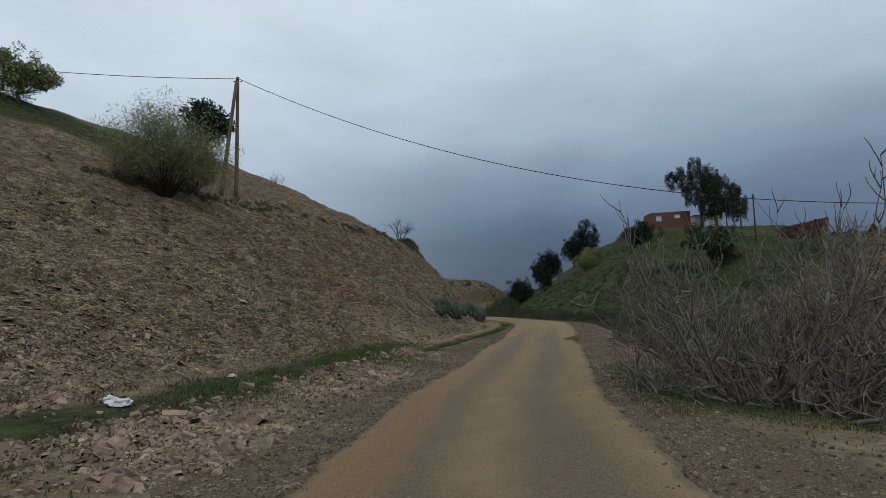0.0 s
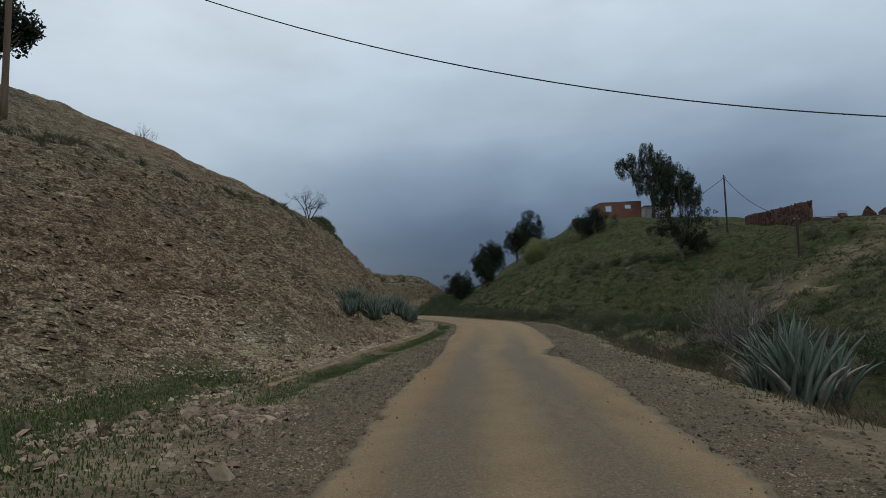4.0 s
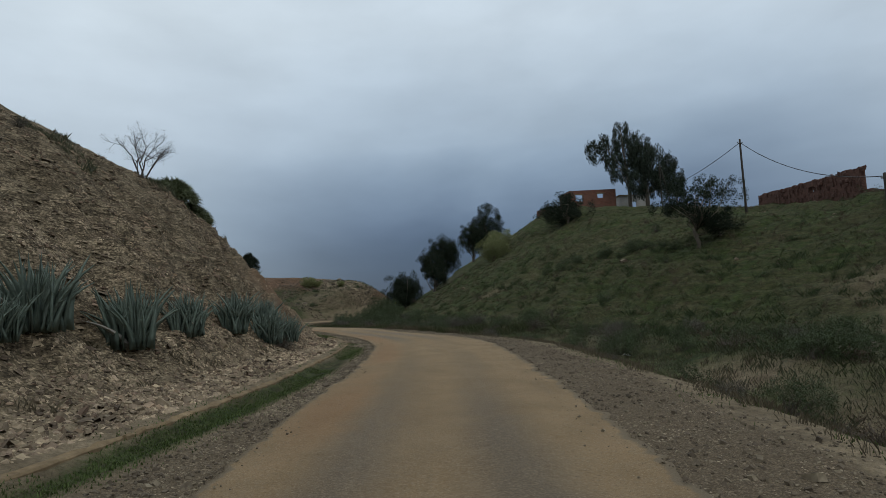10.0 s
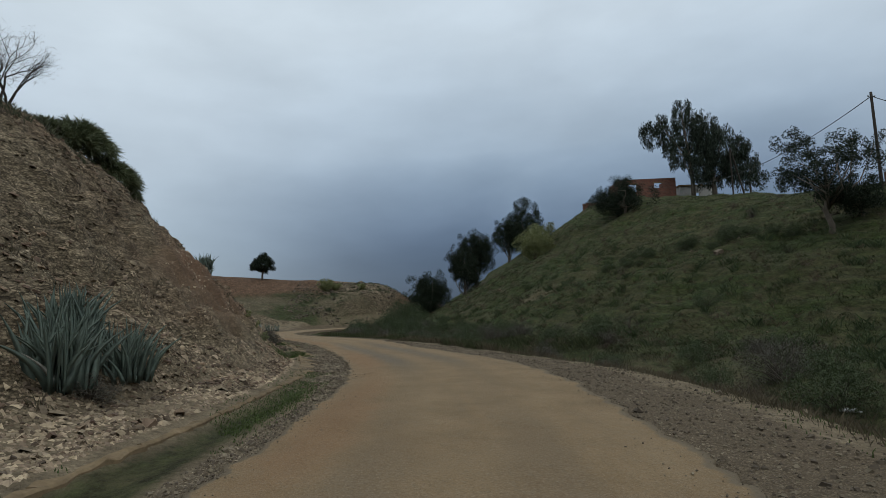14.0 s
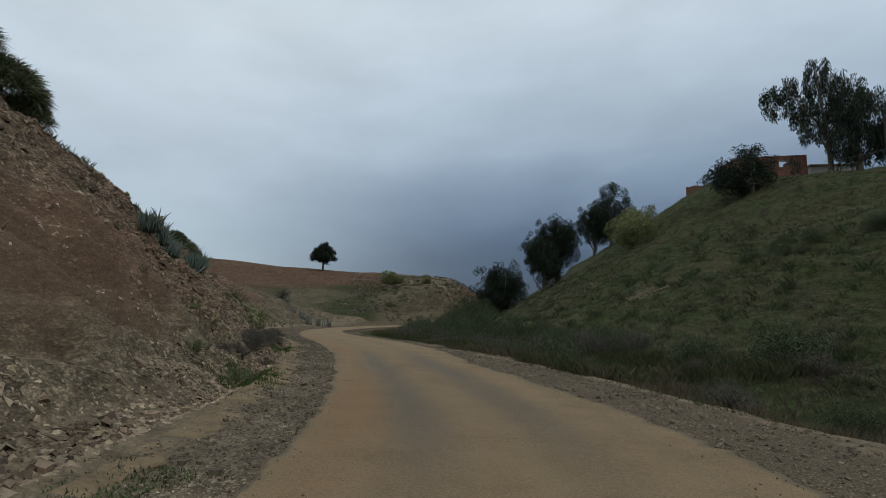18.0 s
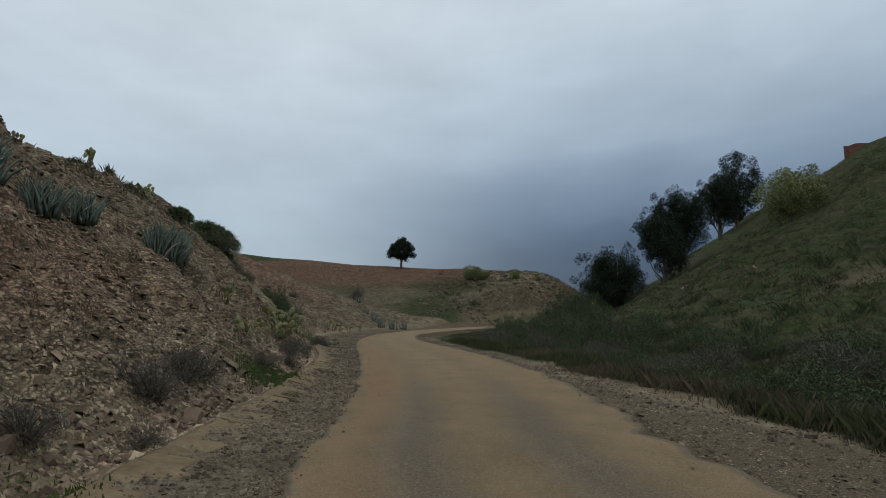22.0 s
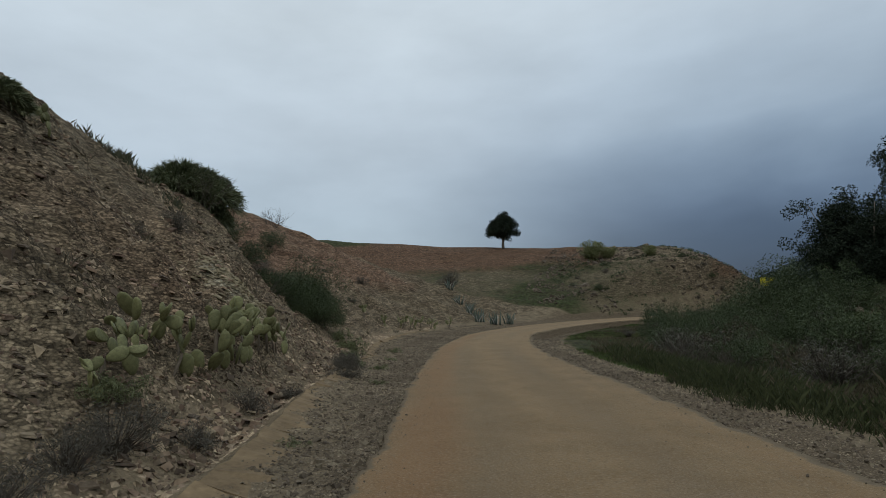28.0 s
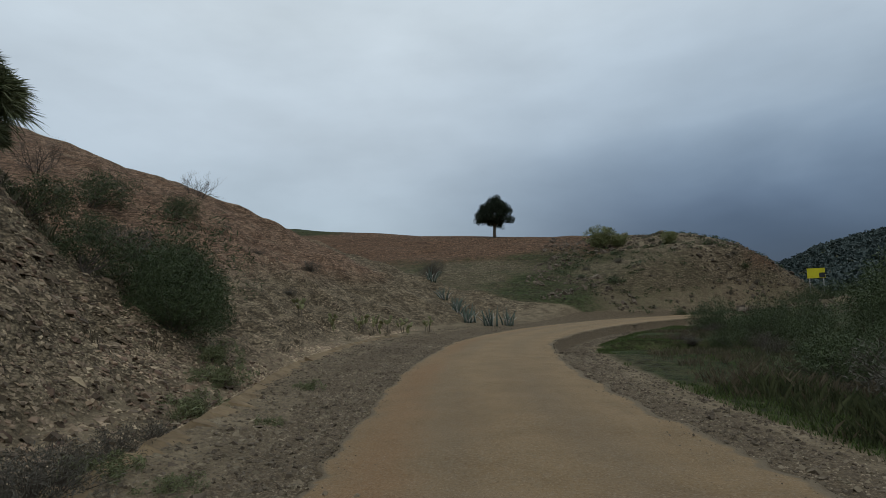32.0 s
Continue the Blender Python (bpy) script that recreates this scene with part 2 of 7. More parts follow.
def ground_z(x, y):
    x, y = np.asarray(x, float), np.asarray(y, float)
    rz = road_z(y)
    D, d = road_l(y) - x, x - road_r(y)
    rough = fbm(x, y, 3.2, 4, 3)
    # left: shoulder, ditch, rubble apron, cut face, field above
    t0 = toe(y)
    g = gut_off(y)
    over = np.maximum(D - t0, 0)
    ys = y - 0.42 * np.clip(D - 4, 0, 8) * step(94, 99, y) * (1 - step(112, 124, y))
    up = smin(over * face(ys), brow(ys) + np.maximum(over - brow(ys) / face(ys), 0) * rise(ys), 0.9)
    up = smin(up, 19.0 + 0 * up, 5.0)
    apron = step(0.3, t0 + 0.4, D) * 0.35 - (0.11 - 0.10 * step(54, 64, y)) * np.exp(-((D - g + 0.45) / 0.33) ** 2) * step(20, 30, y)
    apron = apron - 0.20 * np.exp(-((D - g - 0.42) / 0.32) ** 2) * step(62, 67, y) * (1 - step(106, 114, y))
    left = rz + apron * (D > 0) + up
    left = left + np.clip(up, 0, 1) * (0.55 * rough + 0.5 * fbm(x * 0.6, y, 1.3, 3, 9) * np.clip(1.4 - up / 9, 0.25, 1)) + 0.03 * fbm(x, y, 0.7, 3, 5) * step(0.2, 1.2, D)
    left = left + np.clip(up, 0, 1) * np.clip(1.6 - up / 9, 0.3, 1) * 0.19 * np.sin(2 * np.pi * (up + 0.10 * y + 0.9 * fbm(x, y, 2.5, 3, 12)) / 0.9) * np.clip(0.45 + 2.2 * fbm(x, y, 3.5, 3, 13), 0, 1)
    rib = 1 - np.abs(2.0 * fbm(0.55 * D + 0.30 * y, y - 0.25 * D, 2.1, 4, 65))
    nick = np.abs(fbm(x, y, 0.75, 3, 66))
    left = left + np.clip(up - 0.2, 0, 1) * np.clip(1.7 - up / 8, 0.25, 1) * (0.42 * (rib - 0.65) + 0.22 * (nick - 0.2)) * (0.6 + 0.4 * step(36, 46, y)) * (1 - step(108, 116, y))
    gone = step(150, 230, y) + step(60, 160, D)
    left = left * (1 - np.clip(gone, 0, 1)) + np.clip(gone, 0, 1) * np.clip(left, 0, 18) * (1 - step(150, 230, y))
    # right: gravel verge, ditch, hillside with the houses
    v = valley(y)
    hill = smin(np.maximum(d - v, 0) * hill_in(y), hill_cap(y) + 0.02 * np.maximum(d - v - 25, 0), 2.5)
    back = np.maximum(0.54 * (x - 13.0), 0) * step(112, 122, y)
    back = smin(smin(back, np.maximum(1.8 * (x - 9 - 0.5 * (y - 115)), 0), 1.5), 19.0 + 0 * x, 2.5)
    hill = np.where(y > 112, hill * (1 - step(112, 122, y)) + back * (1 - step(185, 260, y)), hill)
    hill = hill * (1 - 0.62 * step(57, 84, x) * step(88, 100, y)) + 2.6 * np.exp(-(((x - 38.5) / 8) ** 2) - ((y - 119.5) / 9) ** 2)
    top = np.interp(y, [80, 99, 112, 118, 124, 150, 170], [12.0, 12.7, 15.5, 16.8, 17.2, 17.6, 19.0])
    hill = np.where(y > 84, smin(hill, top, 1.6), hill)
    tread = 0.10 * np.sin(2 * np.pi * (hill + 0.02 * y + 0.55 * fbm(x, y, 5, 4, 61)) / 0.62) * np.clip(0.5 + 2.0 * fbm(x, y, 6, 3, 62), 0, 1) * np.clip(hill - 0.3, 0, 1) + 0.16 * fbm(x, y, 1.1, 3, 63) * np.clip(hill, 0, 1)
    hill = hill + tread * (1 - step(112, 125, y))
    dip = -0.75 * np.exp(-((d - 5.2) / 1.8) ** 2) * (1 - step(100, 112, y)) * step(4, 16, y)
    right = rz - 0.06 * step(0, 2.5, d) + dip + hill + np.clip(hill, 0, 1) * 0.6 * rough * np.clip(hill, 0.3, 1) + 0.07 * fbm(x, y, 0.8, 3, 5) * step(0.2, 1.5, d) + 0.25 * fbm(x, y, 4, 2, 8) * step(3, 6, d)
    z = np.where(D > 0, left, np.where(d > 0, right, rz))
    fh = far_hill(x, y) + 0.5 * fbm(x, y, 6, 4, 4) * step(150, 158, y) + 0.25 * fbm(x, y, 2.5, 3, 4)
    off_road = np.maximum(step(0.5, 3 + 6 * step(136, 146, y), D), step(0.5, 3, d))
    z = np.where(y > 118, z * (1 - off_road) + off_road * smax(z, fh, 0.8), z)
    ridge = step(260, 470, y) * (1 - step(600, 900, y)) * (40 * step(30, 190, x) + 8 * fbm(x, y, 60, 4, 2)) * step(20, 90, x)
    return z + ridge


def gz(x, y):
    return float(ground_z(np.array([x]), np.array([y]))[0])


# ---------------------------------------------------------------- mesh helpers
def mesh_from(name, verts, faces, material=None, smooth=False):
    me = bpy.data.meshes.new(name)
    me.from_pydata([tuple(v) for v in verts], [], faces if isinstance(faces, list) else faces.tolist())
    if smooth:
        me.polygons.foreach_set("use_smooth", np.ones(len(me.polygons), bool))
    if material:
        for m in material if isinstance(material, (list, tuple)) else [material]:
            me.materials.append(m)
    me.update()
    return me


def thing(name, at=(0, 0, 0), label="", category="", group="", kind="", turn=0.0):
    ob = new(name)
    ob.empty_display_size = 0.2
    ob.matrix_basis = pose(*at, 0, 0, turn)
    return tagged(ob, label, category, group, kind)


def part(name, me, parent, label="", at=None):
    ob = new(name, me)
    ob.parent = parent
    if at is not None:
        ob.matrix_basis = at
    return tagged(ob, label)


# ---------------------------------------------------------------- materials
def material(name, build):
    m = bpy.data.materials.new(name)
    m.use_nodes = True
    nt = m.node_tree
    nt.nodes.clear()
    out = put_node(nt, "ShaderNodeOutputMaterial")
    bsdf = put_node(nt, "ShaderNodeBsdfPrincipled")
    bsdf.inputs["Specular IOR Level"].default_value = 0.25
    nt.links.new(bsdf.outputs[0], out.inputs[0])
    build(nt, bsdf)
    return m


def n_noise(nt, scale, detail=4, rough=0.55, vec=None, stretch=None):
    n = put_node(nt, "ShaderNodeTexNoise")
    n.inputs["Scale"].default_value, n.inputs["Detail"].default_value, n.inputs["Roughness"].default_value = scale, detail, rough
    if vec is None:
        vec = put_node(nt, "ShaderNodeTexCoord").outputs["Object"]
    if stretch:
        mp = put_node(nt, "ShaderNodeMapping")
        mp.inputs["Scale"].default_value = stretch
        nt.links.new(vec, mp.inputs[0])
        vec = mp.outputs[0]
    nt.links.new(vec, n.inputs["Vector"])
    return n.outputs["Fac"]


def n_range(nt, value, a, b, c=0.0, d=1.0):
    n = put_node(nt, "ShaderNodeMapRange")
    for key, v in zip(("From Min", "From Max", "To Min", "To Max"), (a, b, c, d)):
        n.inputs[key].default_value = v
    nt.links.new(value, n.inputs["Value"])
    return n.outputs["Result"]


def n_mix(nt, fac, a, b):
    n = put_node(nt, "ShaderNodeMix", data_type="RGBA")
    for key, v in (("Factor", fac), ("A", a), ("B", b)):
        if isinstance(v, (tuple, list)):
            n.inputs[key].default_value = (*v, 1)
        elif isinstance(v, float):
            n.inputs[key].default_value = v
        else:
            nt.links.new(v, n.inputs[key])
    return n.outputs["Result"]


def n_math(nt, op, a, b, clamp=False):
    n = put_node(nt, "ShaderNodeMath", operation=op, use_clamp=clamp)
    for i, v in enumerate((a, b)):
        if isinstance(v, float):
            n.inputs[i].default_value = v
        else:
            nt.links.new(v, n.inputs[i])
    return n.outputs[0]


def n_attr(nt, name):
    n = put_node(nt, "ShaderNodeAttribute", attribute_name=name)
    return n.outputs["Fac"]


def n_bump(nt, bsdf, height, strength, distance):
    n = put_node(nt, "ShaderNodeBump")
    n.inputs["Strength"].default_value, n.inputs["Distance"].default_value = strength, distance
    nt.links.new(height, n.inputs["Height"])
    nt.links.new(n.outputs[0], bsdf.inputs["Normal"])


def plain(name, dark, light, scale=6.0, rough=0.85, bump=0.3, dist=0.02, stretch=None, own=0.0, spec=0.25, metal=0.0):
    """A surface of two tones at two sizes; own: how much each object differs."""
    def build(nt, b):
        big = n_noise(nt, scale, 5, 0.6, stretch=stretch)
        small = n_noise(nt, scale * 6, 3, 0.6, stretch=stretch)
        f = n_math(nt, "ADD", n_math(nt, "MULTIPLY", big, 0.65), n_math(nt, "MULTIPLY", small, 0.35))
        c = n_mix(nt, n_range(nt, f, 0.32, 0.68), dark, light)
        if own:
            r = put_node(nt, "ShaderNodeObjectInfo").outputs["Random"]
            isl = put_node(nt, "ShaderNodeNewGeometry").outputs["Random Per Island"]
            r = n_math(nt, "ADD", n_math(nt, "MULTIPLY", r, 0.5), n_math(nt, "MULTIPLY", isl, 0.5))
            hs = put_node(nt, "ShaderNodeHueSaturation")
            value = n_range(nt, n_math(nt, "POWER", r, 1.5), 0.0, 1.0, 1 - own, 1 + 1.25 * own)
            if own >= 0.5:
                value = n_math(nt, "MULTIPLY", value, n_range(nt, n_noise(nt, 0.45, 4, 0.6), 0.34, 0.66, 0.68, 1.30))
            nt.links.new(value, hs.inputs["Value"])
            nt.links.new(n_range(nt, isl, 0.0, 1.0, 0.5 - own * 0.015, 0.5 + own * 0.015), hs.inputs["Hue"])
            nt.links.new(c, hs.inputs["Color"])
            c = hs.outputs[0]
        nt.links.new(c, b.inputs["Base Color"])
        b.inputs["Roughness"].default_value, b.inputs["Specular IOR Level"].default_value, b.inputs["Metallic"].default_value = rough, spec, metal
        if bump:
            n_bump(nt, b, f, bump, dist)
    return material(name, build)


def leafy(name, dark, light, through_light=0.25, rough=0.6, own=0.35):
    def build(nt, b):
        isl = put_node(nt, "ShaderNodeNewGeometry").outputs["Random Per Island"]
        big = n_noise(nt, 0.9, 2)
        f = n_math(nt, "ADD", n_math(nt, "MULTIPLY", isl, 0.6), n_math(nt, "MULTIPLY", big, 0.5))
        nt.links.new(n_mix(nt, n_range(nt, f, 0.2, 0.9), dark, light), b.inputs["Base Color"])
        b.inputs["Roughness"].default_value = rough
        b.inputs["Specular IOR Level"].default_value = 0.2
        b.inputs["Subsurface Weight"].default_value = 0.0
    return material(name, build)


def build_ground(nt, b):
    pos = put_node(nt, "ShaderNodeTexCoord").outputs["Object"]
    big, mid = n_noise(nt, 0.22, 4, 0.6, pos), n_noise(nt, 1.3, 5, 0.65, pos)
    fine, grit = n_noise(nt, 9.0, 4, 0.7, pos), n_noise(nt, 34.0, 2, 0.6, pos)

    def shards(scale, flat):
        mp = put_node(nt, "ShaderNodeMapping")
        mp.inputs["Scale"].default_value = (1.0, 1.0, flat)
        mp.inputs["Rotation"].default_value = (0.22, 0.16, 0.0)
        nt.links.new(pos, mp.inputs[0])
        wob = put_node(nt, "ShaderNodeVectorMath", operation="ADD")
        far = put_node(nt, "ShaderNodeTexNoise")
        far.inputs["Scale"].default_value = 2.0
        nt.links.new(pos, far.inputs["Vector"])
        nt.links.new(mp.outputs[0], wob.inputs[0])
        less = put_node(nt, "ShaderNodeVectorMath", operation="SCALE")
        less.inputs["Scale"].default_value = 0.3
        nt.links.new(far.outputs["Color"], less.inputs[0])
        nt.links.new(less.outputs[0], wob.inputs[1])
        v = put_node(nt, "ShaderNodeTexVoronoi")
        v.inputs["Scale"].default_value = scale
        nt.links.new(wob.outputs[0], v.inputs["Vector"])
        sep = put_node(nt, "ShaderNodeSeparateColor")
        nt.links.new(v.outputs["Color"], sep.inputs[0])
        return sep.outputs[0], v.outputs["Distance"]

    slab, slab_d = shards(3.6, 4.0)
    chip, chip_d = shards(15.0, 2.0)
    tone = n_math(nt, "MULTIPLY", n_range(nt, slab, 0.0, 1.0, 0.58, 1.50), n_range(nt, chip, 0.0, 1.0, 0.52, 1.48))
    # crevice shade put into the colour: darker towards the gaps between chips
    tone = n_math(nt, "MULTIPLY", tone, n_range(nt, chip_d, 0.30, 0.75, 1.05, 0.5))
    even = n_math(nt, "MULTIPLY", n_attr(nt, "level"), 0.75)
    tone = n_math(nt, "ADD", n_math(nt, "MULTIPLY", tone, n_math(nt, "SUBTRACT", 1.0, even)), even)
    # shaly scree
    scree = n_mix(nt, n_range(nt, mid, 0.35, 0.68), (0.130, 0.100, 0.064), (0.275, 0.216, 0.142))
    scree = n_mix(nt, n_range(nt, fine, 0.52, 0.72, 0.0, 0.6), scree, (0.058, 0.042, 0.030))
    red = n_mix(nt, n_range(nt, mid, 0.35, 0.7), (0.172, 0.106, 0.068), (0.290, 0.190, 0.126))
    red = n_mix(nt, n_range(nt, fine, 0.5, 0.8, 0.0, 0.5), red, (0.075, 0.047, 0.031))
    c = n_mix(nt, n_range(nt, n_math(nt, "ADD", n_attr(nt, "red"), n_math(nt, "MULTIPLY", big, 0.5)), 0.45, 0.95), scree, red)
    scar = n_noise(nt, 0.8, 6, 0.72, pos, (1.0, 1.0, 2.2))
    c = n_mix(nt, n_range(nt, scar, 0.56, 0.72, 0.0, 0.6), c, (0.070, 0.047, 0.033))
    c = n_mix(nt, n_range(nt, scar, 0.45, 0.30, 0.0, 0.6), c, (0.245, 0.190, 0.125))
    earth = n_mix(nt, n_range(nt, fine, 0.3, 0.7), (0.122, 0.072, 0.044), (0.190, 0.116, 0.072))
    c = n_mix(nt, n_range(nt, n_math(nt, "ADD", n_attr(nt, "earth"), n_math(nt, "MULTIPLY", mid, 0.3)), 0.45, 0.8), c, earth)
    bed = n_noise(nt, 1.0, 3, 0.5, pos, (1.5, 1.5, 9.0))
    c = n_mix(nt, n_range(nt, n_math(nt, "MULTIPLY", n_attr(nt, "pale"), n_range(nt, bed, 0.35, 0.6, 0.35, 1.3)), 0.25, 0.6), c, (0.400, 0.350, 0.255))
    toned = put_node(nt, "ShaderNodeVectorMath", operation="SCALE")
    nt.links.new(c, toned.inputs[0])
    nt.links.new(tone, toned.inputs["Scale"])
    c = toned.outputs[0]
    peb, peb_d = shards(52.0, 1.0)
    gravel = n_mix(nt, peb, (0.094, 0.070, 0.044), (0.222, 0.170, 0.111))
    gravel = n_mix(nt, n_range(nt, peb_d, 0.4, 0.75, 0.0, 0.6), gravel, (0.064, 0.048, 0.032))
    gravel = n_mix(nt, n_range(nt, grit, 0.4, 0.7, 0.0, 0.5), gravel, (0.075, 0.058, 0.044))
    gmix = n_range(nt, n_math(nt, "ADD", n_attr(nt, "gravel"), n_math(nt, "MULTIPLY", mid, 0.3)), 0.4, 0.8)
    c = n_mix(nt, gmix, c, gravel)
    grass = n_mix(nt, n_range(nt, fine, 0.3, 0.7), (0.020, 0.030, 0.010), (0.054, 0.072, 0.022))
    grass = n_mix(nt, n_range(nt, mid, 0.45, 0.70, 0.0, 0.6), grass, (0.066, 0.054, 0.030))
    tread = n_noise(nt, 1.0, 5, 0.7, pos, (1.3, 0.28, 3.2))
    grass = n_mix(nt, n_range(nt, tread, 0.50, 0.66, 0.0, 0.62), grass, (0.078, 0.062, 0.036))
    grass = n_mix(nt, n_range(nt, tread, 0.46, 0.34, 0.0, 0.6), grass, (0.020, 0.027, 0.010))
    grass = n_mix(nt, n_range(nt, big, 0.44, 0.60, 0.0, 0.55), grass, (0.060, 0.052, 0.028))
    tuft = n_noise(nt, 3.4, 4, 0.75, pos, (1.0, 0.6, 1.6))
    tufted = put_node(nt, "ShaderNodeVectorMath", operation="SCALE")
    nt.links.new(grass, tufted.inputs[0])
    nt.links.new(n_range(nt, tuft, 0.34, 0.66, 0.45, 1.55), tufted.inputs["Scale"])
    grass = tufted.outputs[0]
    gmask = n_math(nt, "ADD", n_attr(nt, "grass"), n_math(nt, "MULTIPLY", n_math(nt, "ADD", mid, n_math(nt, "MULTIPLY", fine, 0.6)), 0.55))
    c = n_mix(nt, n_range(nt, gmask, 0.72, 1.02), c, grass)
    nt.links.new(c, b.inputs["Base Color"])
    b.inputs["Roughness"].default_value = 0.95
    b.inputs["Specular IOR Level"].default_value = 0.12
    hgt = n_math(nt, "ADD", n_math(nt, "ADD", n_math(nt, "MULTIPLY", chip, n_range(nt, n_attr(nt, "level"), 0.0, 1.0, 0.45, 0.10)), n_math(nt, "MULTIPLY", slab, n_range(nt, n_attr(nt, "level"), 0.0, 1.0, 0.8, 0.03))), n_math(nt, "ADD", fine, n_math(nt, "MULTIPLY", grit, 0.4)))
    n_bump(nt, b, hgt, 0.9, 0.10)


def build_road(nt, b):
    pos = put_node(nt, "ShaderNodeTexCoord").outputs["Object"]
    big = n_noise(nt, 0.18, 4, 0.55, pos)
    mid, grit = n_noise(nt, 1.1, 5, 0.6, pos), n_noise(nt, 28.0, 4, 0.8, pos)
    fine = n_noise(nt, 7.0, 4, 0.7, pos)
    dust = n_mix(nt, n_range(nt, mid, 0.3, 0.7), (0.194, 0.127, 0.064), (0.280, 0.192, 0.104))
    dust = n_mix(nt, n_range(nt, fine, 0.45, 0.75, 0.0, 0.35), dust, (0.245, 0.195, 0.13))
    tar = n_mix(nt, grit, (0.078, 0.058, 0.038), (0.138, 0.102, 0.064))
    wheel = n_math(nt, "ADD", n_attr(nt, "wheel"), n_math(nt, "MULTIPLY", n_math(nt, "SUBTRACT", n_math(nt, "ADD", big, mid), 1.0), 0.45))
    c = n_mix(nt, n_range(nt, wheel, 0.10, 0.95, 0.0, 0.9), dust, tar)
    way = put_node(nt, "ShaderNodeAttribute", attribute_name="way").outputs["Vector"]
    streak = n_noise(nt, 1.0, 5, 0.65, way, (1.6, 0.10, 1.0))
    c = n_mix(nt, n_range(nt, streak, 0.48, 0.75, 0.0, 0.40), c, (0.145, 0.106, 0.066))
    c = n_mix(nt, n_range(nt, streak, 0.48, 0.25, 0.0, 0.35), c, (0.262, 0.195, 0.120))
    wet = n_attr(nt, "ochre")
    c = n_mix(nt, n_range(nt, n_math(nt, "ADD", wet, n_math(nt, "MULTIPLY", mid, 0.6)), 0.55, 1.15, 0.0, 0.6), c, (0.225, 0.120, 0.055))
    c = n_mix(nt, n_range(nt, grit, 0.50, 0.72, 0.0, 0.55), c, (0.27, 0.225, 0.165))
    speck = n_noise(nt, 42.0, 3, 0.8, pos)
    c = n_mix(nt, n_range(nt, speck, 0.55, 0.66, 0.0, 0.55), c, (0.36, 0.275, 0.18))
    c = n_mix(nt, n_range(nt, speck, 0.45, 0.34, 0.0, 0.55), c, (0.085, 0.060, 0.036))
    loose = n_mix(nt, grit, (0.090, 0.068, 0.044), (0.250, 0.195, 0.130))
    c = n_mix(nt, n_range(nt, n_math(nt, "ADD", n_attr(nt, "edge"), n_math(nt, "MULTIPLY", fine, 0.9)), 0.80, 1.05), c, loose)
    nt.links.new(c, b.inputs["Base Color"])
    nt.links.new(n_range(nt, wheel, 0.2, 1.0, 0.92, 0.7), b.inputs["Roughness"])
    b.inputs["Specular IOR Level"].default_value = 0.2
    n_bump(nt, b, n_math(nt, "ADD", n_math(nt, "MULTIPLY", speck, 1.0), fine), 0.8, 0.030)


GROUND = material("hillside_ground", build_ground)
ROAD = material("dusty_road", build_road)
STONE = plain("shale_stone", (0.125, 0.096, 0.064), (0.270, 0.218, 0.155), 5.0, 0.9, 0.5, 0.02, own=0.35)
WOOD = plain("weathered_pole_wood", (0.070, 0.050, 0.035), (0.155, 0.112, 0.076), 5.0, 0.85, 0.4, 0.01, stretch=(1, 1, 0.08), own=0.2)
RUBBLE = plain("ruin_masonry", (0.042, 0.024, 0.020), (0.125, 0.062, 0.046), 4.0, 0.9, 0.6, 0.05, own=0.3)
WIRE = plain("black_cable", (0.02, 0.02, 0.022), (0.035, 0.035, 0.038), 3.0, 0.6, 0)
BARK = plain("grey_bark", (0.075, 0.060, 0.046), (0.17, 0.14, 0.11), 6.0, 0.9, 0.5, 0.02, stretch=(1, 1, 0.3))
DARKPOLE = plain("tarred_pole_wood", (0.026, 0.021, 0.018), (0.060, 0.048, 0.038), 5.0, 0.85, 0.4, 0.01, stretch=(1, 1, 0.08))
THORN = plain("dark_thorn_wood", (0.028, 0.023, 0.019), (0.065, 0.054, 0.045), 4.0, 0.9, 0.2, 0.01)
TWIG = plain("pale_twigs", (0.075, 0.064, 0.054), (0.235, 0.208, 0.180), 4.0, 0.85, 0.2, 0.01, own=0.25)

# ---------------------------------------------------------------- ground, road, ditch lip
def lined(spans):
    out = []
    for a, b, n in spans:
        out += list(np.linspace(a, b, n, endpoint=False))
    return np.array(out + [spans[-1][1]])


left_cols = lined([(0, 14, 104), (14, 30, 56), (30, 60, 24), (60, 160, 12), (160, 1600, 10)])[::-1]
right_cols = lined([(0, 7, 36), (7, 20, 52), (20, 50, 92), (50, 90, 16), (90, 260, 22), (260, 1800, 10)])
rows_y = lined([(-900, -60, 8), (-60, -6, 30), (-6, 128, 640), (128, 200, 100), (200, 320, 20), (320, 640, 24), (640, 3200, 10)])


